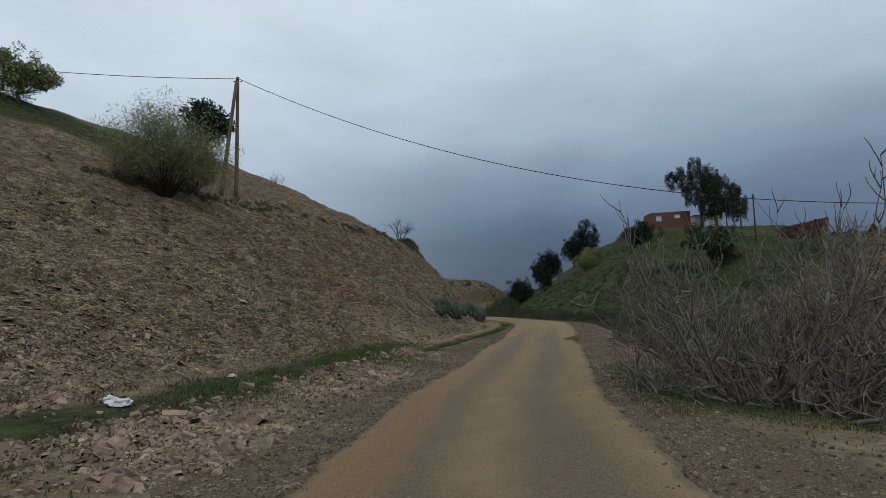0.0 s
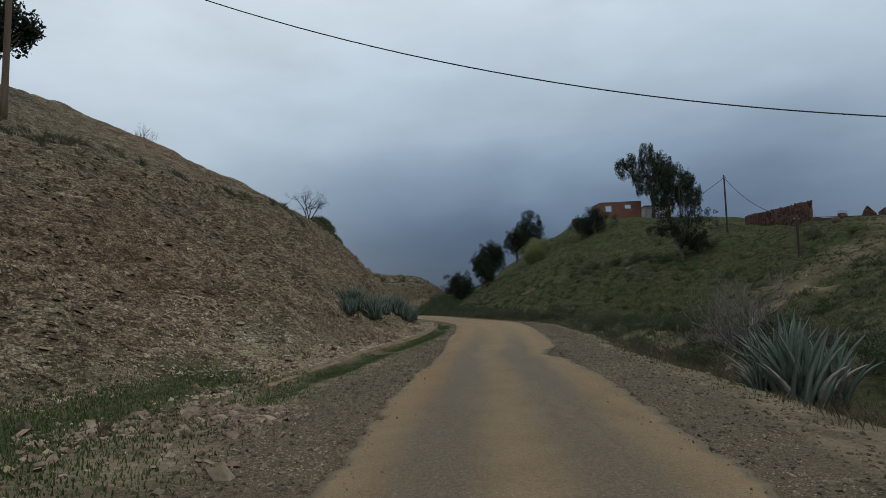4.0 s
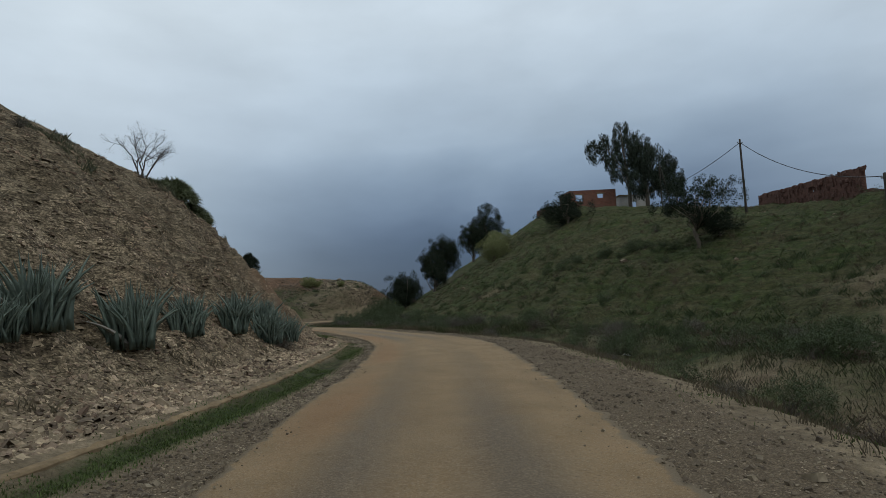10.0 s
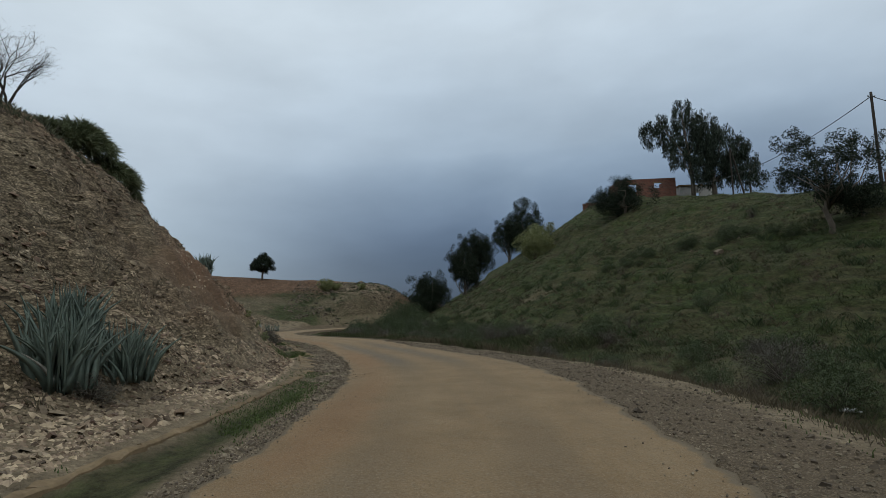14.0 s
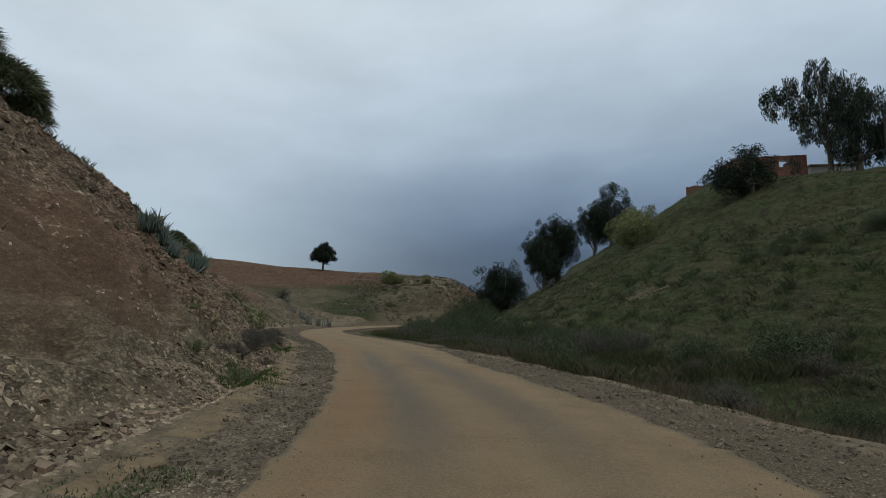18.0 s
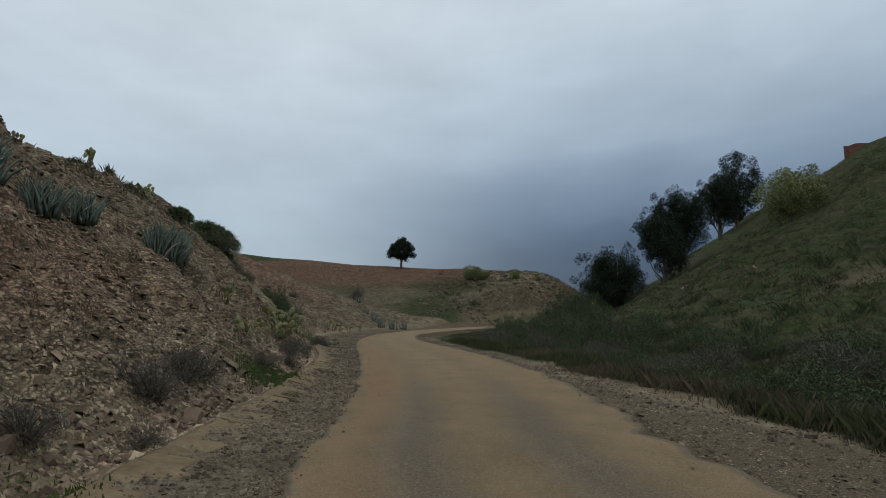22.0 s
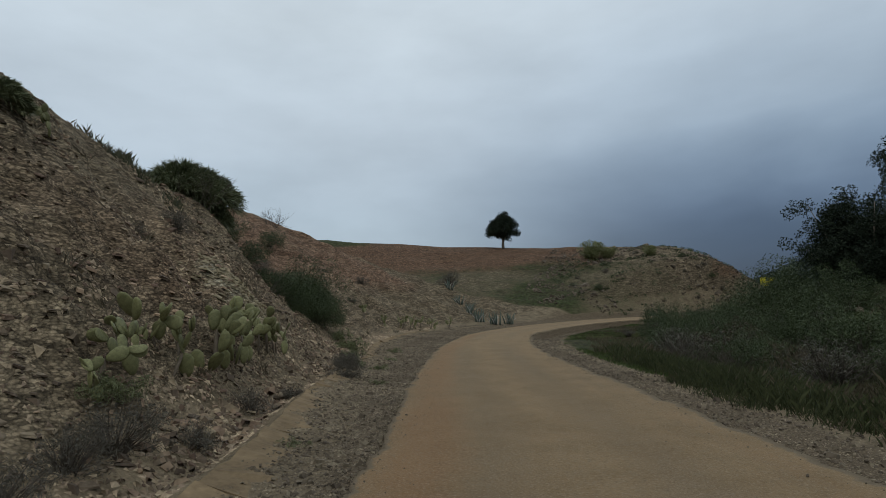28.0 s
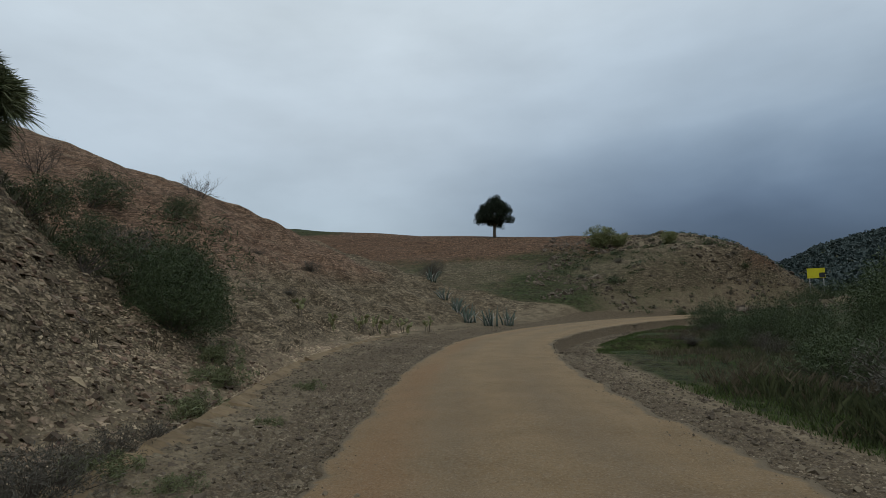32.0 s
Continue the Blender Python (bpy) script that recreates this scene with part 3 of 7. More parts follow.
def make_ground():
    L, R = road_l(rows_y), road_r(rows_y)
    xs = np.concatenate([L[:, None] - left_cols[None], L[:, None] + (R - L)[:, None] * np.array([0.1, 0.35, 0.65, 0.9])[None], R[:, None] + right_cols[None]], 1)
    ys = np.repeat(rows_y[:, None], xs.shape[1], 1)
    zs = ground_z(xs, ys)
    k = len(left_cols)
    zs[:, k : k + 4] -= 0.10
    nr, nc = xs.shape
    idx = np.arange(nr * nc).reshape(nr, nc)
    faces = np.stack([idx[:-1, :-1], idx[:-1, 1:], idx[1:, 1:], idx[1:, :-1]], -1).reshape(-1, 4)
    me = mesh_from("ground", np.stack([xs, ys, zs], -1).reshape(-1, 3), faces, GROUND, True)
    x, y, z = xs.ravel(), ys.ravel(), zs.ravel()
    D, d = road_l(y) - x, x - road_r(y)
    up = z - road_z(y)
    cover = fbm(x, y, 9, 4, 11)
    grass = np.zeros_like(x)
    # strip of weeds in the ditch and at the foot of the bank
    grass = np.maximum(grass, (0.62 + 0.7 * cover) * np.exp(-((D - gut_off(y) + 0.55) / 0.5) ** 2) * step(22, 30, y) * (1 - step(58, 66, y)))
    grass = np.maximum(grass, (0.95 + cover) * np.exp(-((D - 4.3 - 1.5 * cover) / 1.4) ** 2) * (1 - step(24, 32, y)))
    grass = np.maximum(grass, 0.9 * step(11.8, 13.4, up) * step(15, 23, D) * (1 - step(37, 46, y)))
    grass = np.maximum(grass, (0.35 + 0.5 * cover) * step(0.25, 0.6, D / 100 + up / 12) * 0.4 * (D > 0))
    # right-hand hillside
    hill = step(3.0, 5.0, d + cover + 1.7 * step(74, 81, y) + 2.4 * np.exp(-((y - 13.5) / 4.5) ** 2))
    bald = (1 - 0.75 * step(86, 98, y)) * step(0.0, 0.22, fbm(x, y, 14, 4, 21) - 0.26 + 0.36 * step(64, 52, y) * step(3, 8, up))
    grass = np.maximum(grass, hill * (0.62 + 0.14 * step(62, 74, y) + 0.45 * cover - 0.20 * step(8.0, 4.5, d) * (y < 84) - 0.22 * bald + 0.3 * step(9, 15, up) * step(85, 110, y)))
    grass = np.maximum(grass, 1.0 * np.exp(-((d - 3.0) / 1.5) ** 4) * step(92, 98, y) * (1 - step(124, 132, y)))
    grass = np.maximum(grass, 0.95 * np.exp(-((y - 13.5) / 4.5) ** 2) * step(0.3, 0.9, d + cover) * (d < 7))
    stony = step(9, 15, d) * step(72, 60, y) * step(34, 44, y) * np.clip(0.45 + 1.6 * fbm(x, y, 5, 4, 92), 0, 1)
    grass = grass - 0.24 * stony
    # far hill: ploughed red with a green top field
    far = step(132, 142, y) * (z > 0.8) * (x < 25)
    green_top = step(11.6, 13.2, z) * step(-30, -48, x) * far
    grass = np.where(far > 0.5, np.maximum(0.40 + 0.5 * cover - 0.40 * step(6.0, 8.0, z) - 0.22 * step(-4, 2, x), 0.95 * green_top), grass)
    grass = np.where(y > 240, 0.9 + 0.3 * cover, grass)
    grass = np.where((d > 8) & (z > 1), np.maximum(grass, (0.66 + 0.2 * cover) * step(84, 96, y) * (y < 150)), grass)
    grass = np.where((d > 8) & (y > 92) & (y < 126) & (x > 38), np.maximum(grass, 1.0 * step(11.5, 12.8, z)), grass)
    red = np.zeros_like(x)
    red = np.maximum(red, (0.42 + 0.9 * cover) * step(0.6, 2.4, up) * (D > 0) * step(40, 62, y) * (1 - step(106, 112, y)) * (1 - 0.55 * step(76, 84, y)))
    red = np.maximum(red, 0.9 * np.exp(-((D - 5.4) / 1.5) ** 2 - ((y - 69) / 4.5) ** 2))
    clay = np.exp(-((D - 4.7) / 1.7) ** 4 - ((y - 66.5) / 5.0) ** 4) * np.clip(1.1 + 1.6 * fbm(x, y, 2.2, 3, 91), 0, 1)
    red = np.maximum(red, 0.5 * np.exp(-((x + 6) / 4) ** 2 - ((y - 33) / 7) ** 2))
    red = np.maximum(red, 0.62 * far * step(5.5, 8.5, z) * (1 - 0.95 * step(0, 6, x) * (1 - 0.6 * step(10, 14, x))) + 0.75 * step(104, 110, y) * step(2.0, 4.5, up) * (D > 0) * (1 - step(128, 134, y)))
    red = np.maximum(red, 0.25 * bald * hill)
    warm = np.exp(-((x - 37) / 4.5) ** 2 - ((y - 93) / 6) ** 2) * (0.8 + 1.2 * fbm(x, y, 4, 3, 22))
    red, grass = np.maximum(red, 0.9 * warm * hill), grass - 0.42 * np.clip(warm, 0, 1) * hill
    wide = 2.45 - 1.2 * step(73, 80, y) - 1.9 * np.exp(-((y - 13.5) / 4.5) ** 2)
    gravel = np.maximum(0.75 * step(0, -0.7, d + 0.8 * cover - wide) * (d > -0.5), 0.66 * step(0.1, -0.5, D + 0.4 * cover - np.maximum(gut_off(y) - 0.9 + 0.75 * step(58, 68, y), 1.6)) * (D > -0.5))
    gravel = np.where((D > 0) & (np.abs(D - gut_off(y) + 0.5) < 0.7), gravel * 0.6, gravel)
    earth = far * step(4.8, 7.2, z + 1.5 * cover) * (1 - step(-1, 5, x + 4 * cover)) + 0.6 * far * step(11, 15, x + 3 * cover) * step(2.5, 5, z)
    level = np.where(D > 0, np.maximum(1 - step(-0.2, 0.6, D - toe(y)), 0.9 * clay), 1.0)
    earth = np.maximum(earth, 0.55 * clay)
    # pale harder beds
    pale = np.zeros_like(x)
    for cx, cy, a, b in ((-4.62, 94.9, 0.7, 1.0), (-2.4, 31.8, 0.5, 1.2), (-1.7, 33.6, 0.35, 0.8)):
        pale = np.maximum(pale, np.exp(-((x - cx) / a) ** 2 - ((y - cy) / b) ** 2) * (0.9 + 0.8 * fbm(x, y, 0.7, 3, 15)))
    for name, v in (("grass", grass), ("red", red), ("gravel", gravel), ("pale", pale), ("earth", earth), ("level", level)):
        a = me.attributes.new(name, "FLOAT", "POINT")
        a.data.foreach_set("value", np.clip(v, 0, 1).astype(np.float32))
    tagged(new("ground", me), "shaly brown hillsides with weeds, scree and green grass", "ground", kind="structure")


make_ground()


def make_road():
    ys = np.concatenate([np.arange(-30, 3, 0.5), np.arange(3, 100, 0.125), np.arange(100, 152, 0.25)])
    u = np.concatenate([[0, 0.004, 0.02, 0.045], np.linspace(0.08, 0.92, 24), [0.955, 0.98, 0.996, 1.0]])
    n = len(u)
    L, R = road_l(ys), road_r(ys)
    wob_l, wob_r = 0.17 * fbm(ys, 0 * ys, 0.6, 4, 31, 0.7) + 0.10 * fbm(ys, 0 * ys, 4, 2, 33), 0.20 * fbm(ys, 0 * ys, 0.6, 4, 35, 0.7) + 0.14 * fbm(ys, 0 * ys, 5, 2, 36)
    # bites broken out of the right-hand edge
    for at, deep, length in ((33.3, 0.62, 1.9), (46.0, 0.25, 1.2), (75.0, 0.35, 2.2)):
        wob_r = wob_r - deep * np.exp(-(((ys - at) / length) ** 2)) * (1 + 0.7 * fbm(ys, 0 * ys, 0.6, 3, 37))
    L, R = L + wob_l, R + wob_r
    xs = L[:, None] + (R - L)[:, None] * u[None]
    yy = np.repeat(ys[:, None], n, 1)
    crown = 0.05 * (1 - (2 * u - 1) ** 2)
    z = road_z(yy) + crown[None] + 0.025 * fbm(xs, yy, 1.5, 3, 40)
    z[:, 0] -= 0.09
    z[:, -1] -= 0.09
    z[:, 1] += 0.0
    idx = np.arange(len(ys) * n).reshape(len(ys), n)
    faces = np.stack([idx[:-1, :-1], idx[:-1, 1:], idx[1:, 1:], idx[1:, :-1]], -1).reshape(-1, 4)
    me = mesh_from("road", np.stack([xs, yy, z + 0.035], -1).reshape(-1, 3), faces, ROAD, True)
    c = np.repeat(u[None], len(ys), 0)
    wide = (R - L)[:, None]
    track = np.exp(-(((c - 0.5) * wide + 0.95) / 0.52) ** 2) + np.exp(-(((c - 0.5) * wide - 0.75) / 0.55) ** 2)
    wheel = track * (1.55 - 1.15 * step(26, 50, yy) + 0.55 * step(60, 66, yy) * (1 - step(76, 84, yy))) * (0.85 + 0.6 * fbm(xs, yy, 9, 3, 44))
    ochre = np.exp(-((c - 0.13) / 0.12) ** 2) * (0.75 + fbm(xs, yy, 6, 3, 50) + 0.35 * np.exp(-((yy - 67) / 6) ** 2)) + 0.55 * np.exp(-((c - 0.9) / 0.08) ** 2) * (0.4 + fbm(xs, yy, 7, 3, 52))
    edge = np.exp(-(c * wide / 0.10) ** 2) + np.exp(-((1 - c) * wide / 0.14) ** 2)
    for name, v in (("wheel", wheel), ("ochre", ochre), ("edge", edge)):
        a = me.attributes.new(name, "FLOAT", "POINT")
        a.data.foreach_set("value", np.clip(v, 0, 1).ravel().astype(np.float32))
    a = me.attributes.new("way", "FLOAT_VECTOR", "POINT")
    a.data.foreach_set("vector", np.stack([c * wide, yy, 0 * yy], -1).ravel().astype(np.float32))
    tagged(new("road", me), "narrow worn tarred road covered with tan dust", "road", kind="structure")


make_road()

# ---------------------------------------------------------------- more materials
SLAB = plain("ochre_concrete", (0.105, 0.073, 0.041), (0.250, 0.178, 0.102), 2.2, 0.95, 0.7, 0.03, own=0.16)
PALE = plain("pale_limestone", (0.19, 0.155, 0.095), (0.40, 0.340, 0.225), 4.0, 0.9, 0.5, 0.02, own=0.25)
SCREE = plain("shale_chips", (0.134, 0.097, 0.064), (0.395, 0.304, 0.211), 3.0, 0.92, 0.3, 0.01, own=0.7)
REDCHIP = plain("reddish_chips", (0.165, 0.108, 0.073), (0.415, 0.290, 0.203), 3.0, 0.92, 0.3, 0.01, own=0.7)
RUBBLESTONE = plain("broken_grey_stone", (0.065, 0.046, 0.033), (0.228, 0.176, 0.129), 3.0, 0.92, 0.3, 0.01, own=0.6)
PINKSTONE = plain("broken_reddish_stone", (0.080, 0.052, 0.040), (0.270, 0.190, 0.145), 3.0, 0.92, 0.3, 0.01, own=0.6)
DARKROCK = plain("dark_weathered_rock", (0.050, 0.040, 0.030), (0.150, 0.118, 0.088), 3.0, 0.92, 0.3, 0.01, own=0.5)
GRIT = plain("verge_gravel", (0.112, 0.086, 0.057), (0.325, 0.260, 0.186), 3.0, 0.92, 0.3, 0.01, own=0.6)
GAPWHITE = plain("sky_gap_white", (0.42, 0.40, 0.38), (0.58, 0.56, 0.54), 1.2, 0.9, 0.2, 0.01)
PLASTIC = plain("white_plastic_bag", (0.45, 0.45, 0.45), (0.62, 0.62, 0.62), 5.0, 0.5, 0.3, 0.01)
YELLOW = plain("yellow_sign_paint", (0.50, 0.44, 0.015), (0.62, 0.56, 0.03), 1.2, 0.55, 0.1, 0.005)
STEEL = plain("galvanised_steel", (0.20, 0.20, 0.20), (0.32, 0.32, 0.32), 4.0, 0.5, 0.1, 0.005, metal=0.6)
CERAMIC = plain("grey_ceramic", (0.20, 0.20, 0.20), (0.30, 0.30, 0.30), 8.0, 0.4, 0.0)
AGAVE = plain("blue_agave_leaf", (0.062, 0.086, 0.070), (0.155, 0.190, 0.152), 2.2, 0.55, 0.15, 0.01, stretch=(1, 1, 0.35), own=0.3, spec=0.35)
AGAVE_OLD = plain("withered_agave_leaf", (0.24, 0.23, 0.20), (0.42, 0.40, 0.36), 3.0, 0.8, 0.3, 0.01)
PAD = plain("cactus_pad", (0.086, 0.086, 0.039), (0.188, 0.182, 0.086), 9.0, 0.6, 0.2, 0.01, own=0.4)
PAD_OLD = plain("corky_cactus_stem", (0.085, 0.068, 0.050), (0.17, 0.14, 0.105), 5.0, 0.9, 0.4, 0.01)
DARKLEAF = leafy("juniper_foliage", (0.008, 0.013, 0.008), (0.026, 0.036, 0.019), rough=0.85)
GUMLEAF = leafy("eucalyptus_foliage", (0.014, 0.020, 0.014), (0.042, 0.055, 0.035))
BROOMLEAF = leafy("broom_foliage", (0.095, 0.104, 0.048), (0.260, 0.255, 0.135))
OLIVE = leafy("olive_green_foliage", (0.066, 0.076, 0.034), (0.175, 0.185, 0.090))
PALELEAF = leafy("pale_shrub_foliage", (0.100, 0.112, 0.040), (0.225, 0.232, 0.100))
SHRUBLEAF = leafy("dark_shrub_foliage", (0.024, 0.036, 0.015), (0.076, 0.098, 0.042))
GREYLEAF = leafy("grey_scrub_foliage", (0.046, 0.042, 0.032), (0.120, 0.108, 0.084))
BRUSHLEAF = leafy("dry_brush_foliage", (0.040, 0.028, 0.020), (0.112, 0.080, 0.056))
PALM = leafy("dwarf_palm_fronds", (0.056, 0.070, 0.034), (0.180, 0.195, 0.105))
GRASS = leafy("roadside_grass", (0.036, 0.054, 0.015), (0.096, 0.128, 0.040))
STRAW = leafy("dry_grass", (0.062, 0.050, 0.032), (0.150, 0.124, 0.080))
DITCHGRASS = leafy("ditch_grass", (0.026, 0.034, 0.013), (0.084, 0.092, 0.042))
WEED = leafy("rank_weeds", (0.030, 0.035, 0.017), (0.100, 0.098, 0.055))
HILLGRASS = leafy("hill_grass", (0.022, 0.031, 0.011), (0.074, 0.084, 0.034))
# distance haze painted into the foliage as a lighter bluish tint
HAZELEAF = leafy("hazed_woods", (0.022, 0.034, 0.034), (0.055, 0.072, 0.066))
SCRUB = plain("dry_scrub_twigs", (0.050, 0.040, 0.032), (0.115, 0.095, 0.078), 4.0, 0.9, 0.2, 0.01, own=0.3)

# ---------------------------------------------------------------- kit for plants and stones
RS = np.random.RandomState(11)


def merge(lists):
    """Join (verts, faces) pairs into one."""
    V, F, n = [], [], 0
    for v, f in lists:
        V.append(np.asarray(v, float))
        F += [tuple(i + n for i in q) for q in f]
        n += len(v)
    return (np.concatenate(V) if V else np.zeros((0, 3))), F


def tube(points, radii, sides=5):
    """A round limb through the points, tapering by the radii."""
    P = np.asarray(points, float)
    n = len(P)
    T = np.gradient(P, axis=0)
    T /= np.linalg.norm(T, axis=1, keepdims=True) + 1e-9
    ref = np.array([0.31, 0.95, 0.05])
    A = np.cross(T, ref)
    A /= np.linalg.norm(A, axis=1, keepdims=True) + 1e-9
    B = np.cross(T, A)
    ang = np.linspace(0, 2 * np.pi, sides, endpoint=False)
    R = np.asarray(radii, float)[:, None, None]
    V = P[:, None] + R * (np.cos(ang)[None, :, None] * A[:, None] + np.sin(ang)[None, :, None] * B[:, None])
    F = []
    for i in range(n - 1):
        for k in range(sides):
            a, b = i * sides + k, i * sides + (k + 1) % sides
            F.append((a, b, b + sides, a + sides))
    F.append(tuple(range(sides))[::-1])
    F.append(tuple((n - 1) * sides + k for k in range(sides)))
    return V.reshape(-1, 3), F


def unit(v):
    v = np.asarray(v, float)
    return v / (np.linalg.norm(v) + 1e-9)


def grow(rs, base, way, length, radius, depth, out, tips, fork=3, spread=0.6, droop=0.0, shrink=0.68, sides=5, kink=0.12, steps=5):
    """A limb that bends and forks; fills out with tubes and tips with twig ends."""
    p, d = np.array(base, float), unit(way)
    pts, rad = [p.copy()], [radius]
    for i in range(steps):
        d = unit(d + rs.randn(3) * kink + np.array([0, 0, -droop]))
        p = p + d * length / steps
        pts.append(p.copy())
        rad.append(radius * (1 - 0.45 * (i + 1) / steps))
    out.append(tube(pts, rad, sides))
    if depth == 0:
        tips.append((p, d))
        return
    for n in range(fork):
        at = pts[-1] if n == 0 else pts[rs.randint(max(1, steps // 2), steps + 1)]
        q = unit(d + rs.randn(3) * spread)
        grow(rs, at, q, length * shrink * rs.uniform(0.75, 1.2), radius * 0.55, depth - 1, out, tips, fork, spread, droop, shrink, max(3, sides - 1), kink, max(3, steps - 1))


def leaves(rs, centres, per, radius, size, flat=0.0, long=1.0, squash=1.0, wide=0.5):
    """Many small separate leaves, scattered in clumps round the centres."""
    C = np.repeat(np.asarray(centres, float), per, 0)
    n = len(C)
    off = rs.randn(n, 3)
    off *= radius * rs.uniform(0.25, 1.0, (n, 1)) ** 0.5 / (np.linalg.norm(off, axis=1, keepdims=True) + 1e-9)
    off[:, 2] *= squash
    P = C + off
    a = rs.randn(n, 3)
    a[:, 2] -= flat
    a /= np.linalg.norm(a, axis=1, keepdims=True)
    b = np.cross(a, rs.randn(n, 3))
    b /= np.linalg.norm(b, axis=1, keepdims=True) + 1e-9
    s = size * rs.uniform(0.6, 1.3, (n, 1))
    V = np.stack([P - a * s * long, P + b * s * wide, P + a * s * long, P - b * s * wide], 1).reshape(-1, 3)
    F = np.arange(4 * n).reshape(-1, 4).tolist()
    return V, F


def crown_points(rs, n, rx, ry, rz, centre, lumps=9, reach=(0.35, 0.72), lobe=(0.32, 0.5)):
    """Clump centres in an uneven crown made of several lobes."""
    lobes = []
    for _ in range(lumps):
        d = rs.randn(3)
        d /= np.linalg.norm(d)
        lobes.append((np.array(centre) + d * np.array([rx, ry, rz]) * rs.uniform(*reach), rs.uniform(*lobe)))
    pts = []
    for i in range(n):
        c, r = lobes[i % lumps]
        d = rs.randn(3)
        d /= np.linalg.norm(d)
        pts.append(c + d * np.array([rx, ry, rz]) * r * rs.uniform(0.55, 1.0) ** 0.5)
    return np.array(pts)


def tree_mesh(seed, height, crown_w, crown_h, leaf, clumps, per, size, clump_r, trunk_r, bark=None, lean=(0, 0), lumps=9, long=1.0, flat=0.0, fork_at=0.3, cone=0.0, reach=(0.35, 0.72), lobe=(0.32, 0.5)):
    """Trunk with limbs, and a crown of separate leaves, as two meshes with the foot at the origin."""
    rs = np.random.RandomState(seed)
    top = height - crown_h * 0.5
    pts = crown_points(rs, clumps, crown_w / 2, crown_w / 2, crown_h / 2, (lean[0], lean[1], top), lumps, reach, lobe)
    if cone:
        u = (pts[:, 2] - pts[:, 2].min()) / np.ptp(pts[:, 2])
        pts[:, :2] *= (1 + 0.5 * cone - cone * u)[:, None]
        pts[:, 2] = np.maximum(pts[:, 2], top - 0.5 * crown_h)
    limbs = []
    ways = np.linspace(0, 1, 6)
    trunk = [np.array([lean[0] * u ** 1.5 + 0.08 * rs.randn(), lean[1] * u ** 1.5 + 0.08 * rs.randn(), u * top]) for u in ways]
    trunk[0] = np.array([0, 0, -0.3])
    tv, tf = tube(trunk, [trunk_r * (1.25 - 0.85 * u) for u in ways], 8)
    for p in pts[:: max(1, len(pts) // 18)]:
        u = rs.uniform(fork_at, 0.85)
        a = np.array([lean[0] * u ** 1.5, lean[1] * u ** 1.5, u * top])
        mid = (a + p) / 2 + rs.randn(3) * 0.15 * crown_w / 4 + np.array([0, 0, -0.06 * crown_h])
        limbs.append(mesh_from("limb", *tube([a, mid, p], [trunk_r * 0.4, trunk_r * 0.25, trunk_r * 0.08], 5), bark or BARK, True))
    lv, lf = leaves(rs, pts, per, clump_r, size, flat, long)
    return mesh_from("trunk", tv, tf, bark or BARK, True), mesh_from("crown", lv, lf, leaf), limbs


def plant(name, meshes, names, at, label, category, group="", turn=0.0, scale=1.0):
    ob = thing(name, at, label, category, group, turn=turn)
    ob.scale = (scale, scale, scale)
    for n, me in zip(names, meshes):
        part(n, me, ob)
    for me in meshes[2] if len(meshes) > 2 else ():
        part("limb", me, ob)
    return ob


def copy_at(ob, x, y, turn=0.0, sink=0.0, scale=1.0, z=None):
    """A copy on the ground; its size by its own scale."""
    o = copy_thing(ob, pose(x, y, (gz(x, y) if z is None else z) - sink, 0, 0, turn))
    o.scale = (scale, scale, scale)
    return o


# ---------------------------------------------------------------- ditch lip: slabs end to end
lip = lambda q: road_l(q) - gut_off(q)


def kerb_mesh(seed, y0, y1):
    """One cast slab of the lip between y0 and y1, following the bend: upright beside the ditch, broad and sloping further on."""
    rs = np.random.RandomState(seed)
    n = 13
    V, F = [], []
    for i, y in enumerate(np.linspace(y0, y1, n)):
        late = float(step(57, 66, y))
        wide = 0.14 + (0.39 - 0.16 * float(step(88, 95, y))) * late
        base = float(road_z(y) + 0.35 * step(0.3, toe(y) + 0.4, gut_off(y) - 0.5 * wide))
        base = base - 0.05 * (1 - late)
        a, b = float(lip(y)) + 0.02 * rs.randn(), float(lip(y)) + wide + (0.02 + 0.05 * late) * rs.randn()
        za, zb = base + 0.055 + 0.012 * rs.randn(), base + 0.05 - 0.10 * late + 0.012 * rs.randn()
        V += [(a - 0.01, y, base - 0.4), (a, y, za - 0.025), (a + 0.03, y, za), (b - 0.03, y, zb), (b, y, zb - 0.025), (b + 0.01, y, base - 0.4)]
    for i in range(n - 1):
        for k in range(5):
            q = i * 6 + k
            F.append((q, q + 6, q + 7, q + 1))
    F += [tuple(range(6)), tuple(range(6 * n - 6, 6 * n))[::-1]]
    return mesh_from("kerb_slab", V, F, SLAB)


kerb = thing("ditch_kerb", (0, 0, 0), "crumbling ochre concrete lip along a weedy roadside ditch", "kerb", kind="structure")
y0 = 26.0
while y0 < 116:
    long = RS.uniform(1.6, 2.6)
    part("kerb_slab", kerb_mesh(int(60 + 10 * y0), y0, y0 + long), kerb)
    y0 += long + (0.015 if RS.rand() > 0.06 + 0.25 * float(step(92, 97, y0)) else RS.uniform(0.3, 1.1))

# ---------------------------------------------------------------- poles and cables
def pole_mesh(height, r0, r1, lean=(0, 0), name="pole", mat=None):
    k = np.linspace(0, 1, 7)
    pts = [(lean[0] * u, lean[1] * u, -0.6 + (height + 0.6) * u) for u in k]
    v, f = tube(pts, [r0 + (r1 - r0) * u for u in k], 10)
    return mesh_from(name, v, f, mat or WOOD, True)


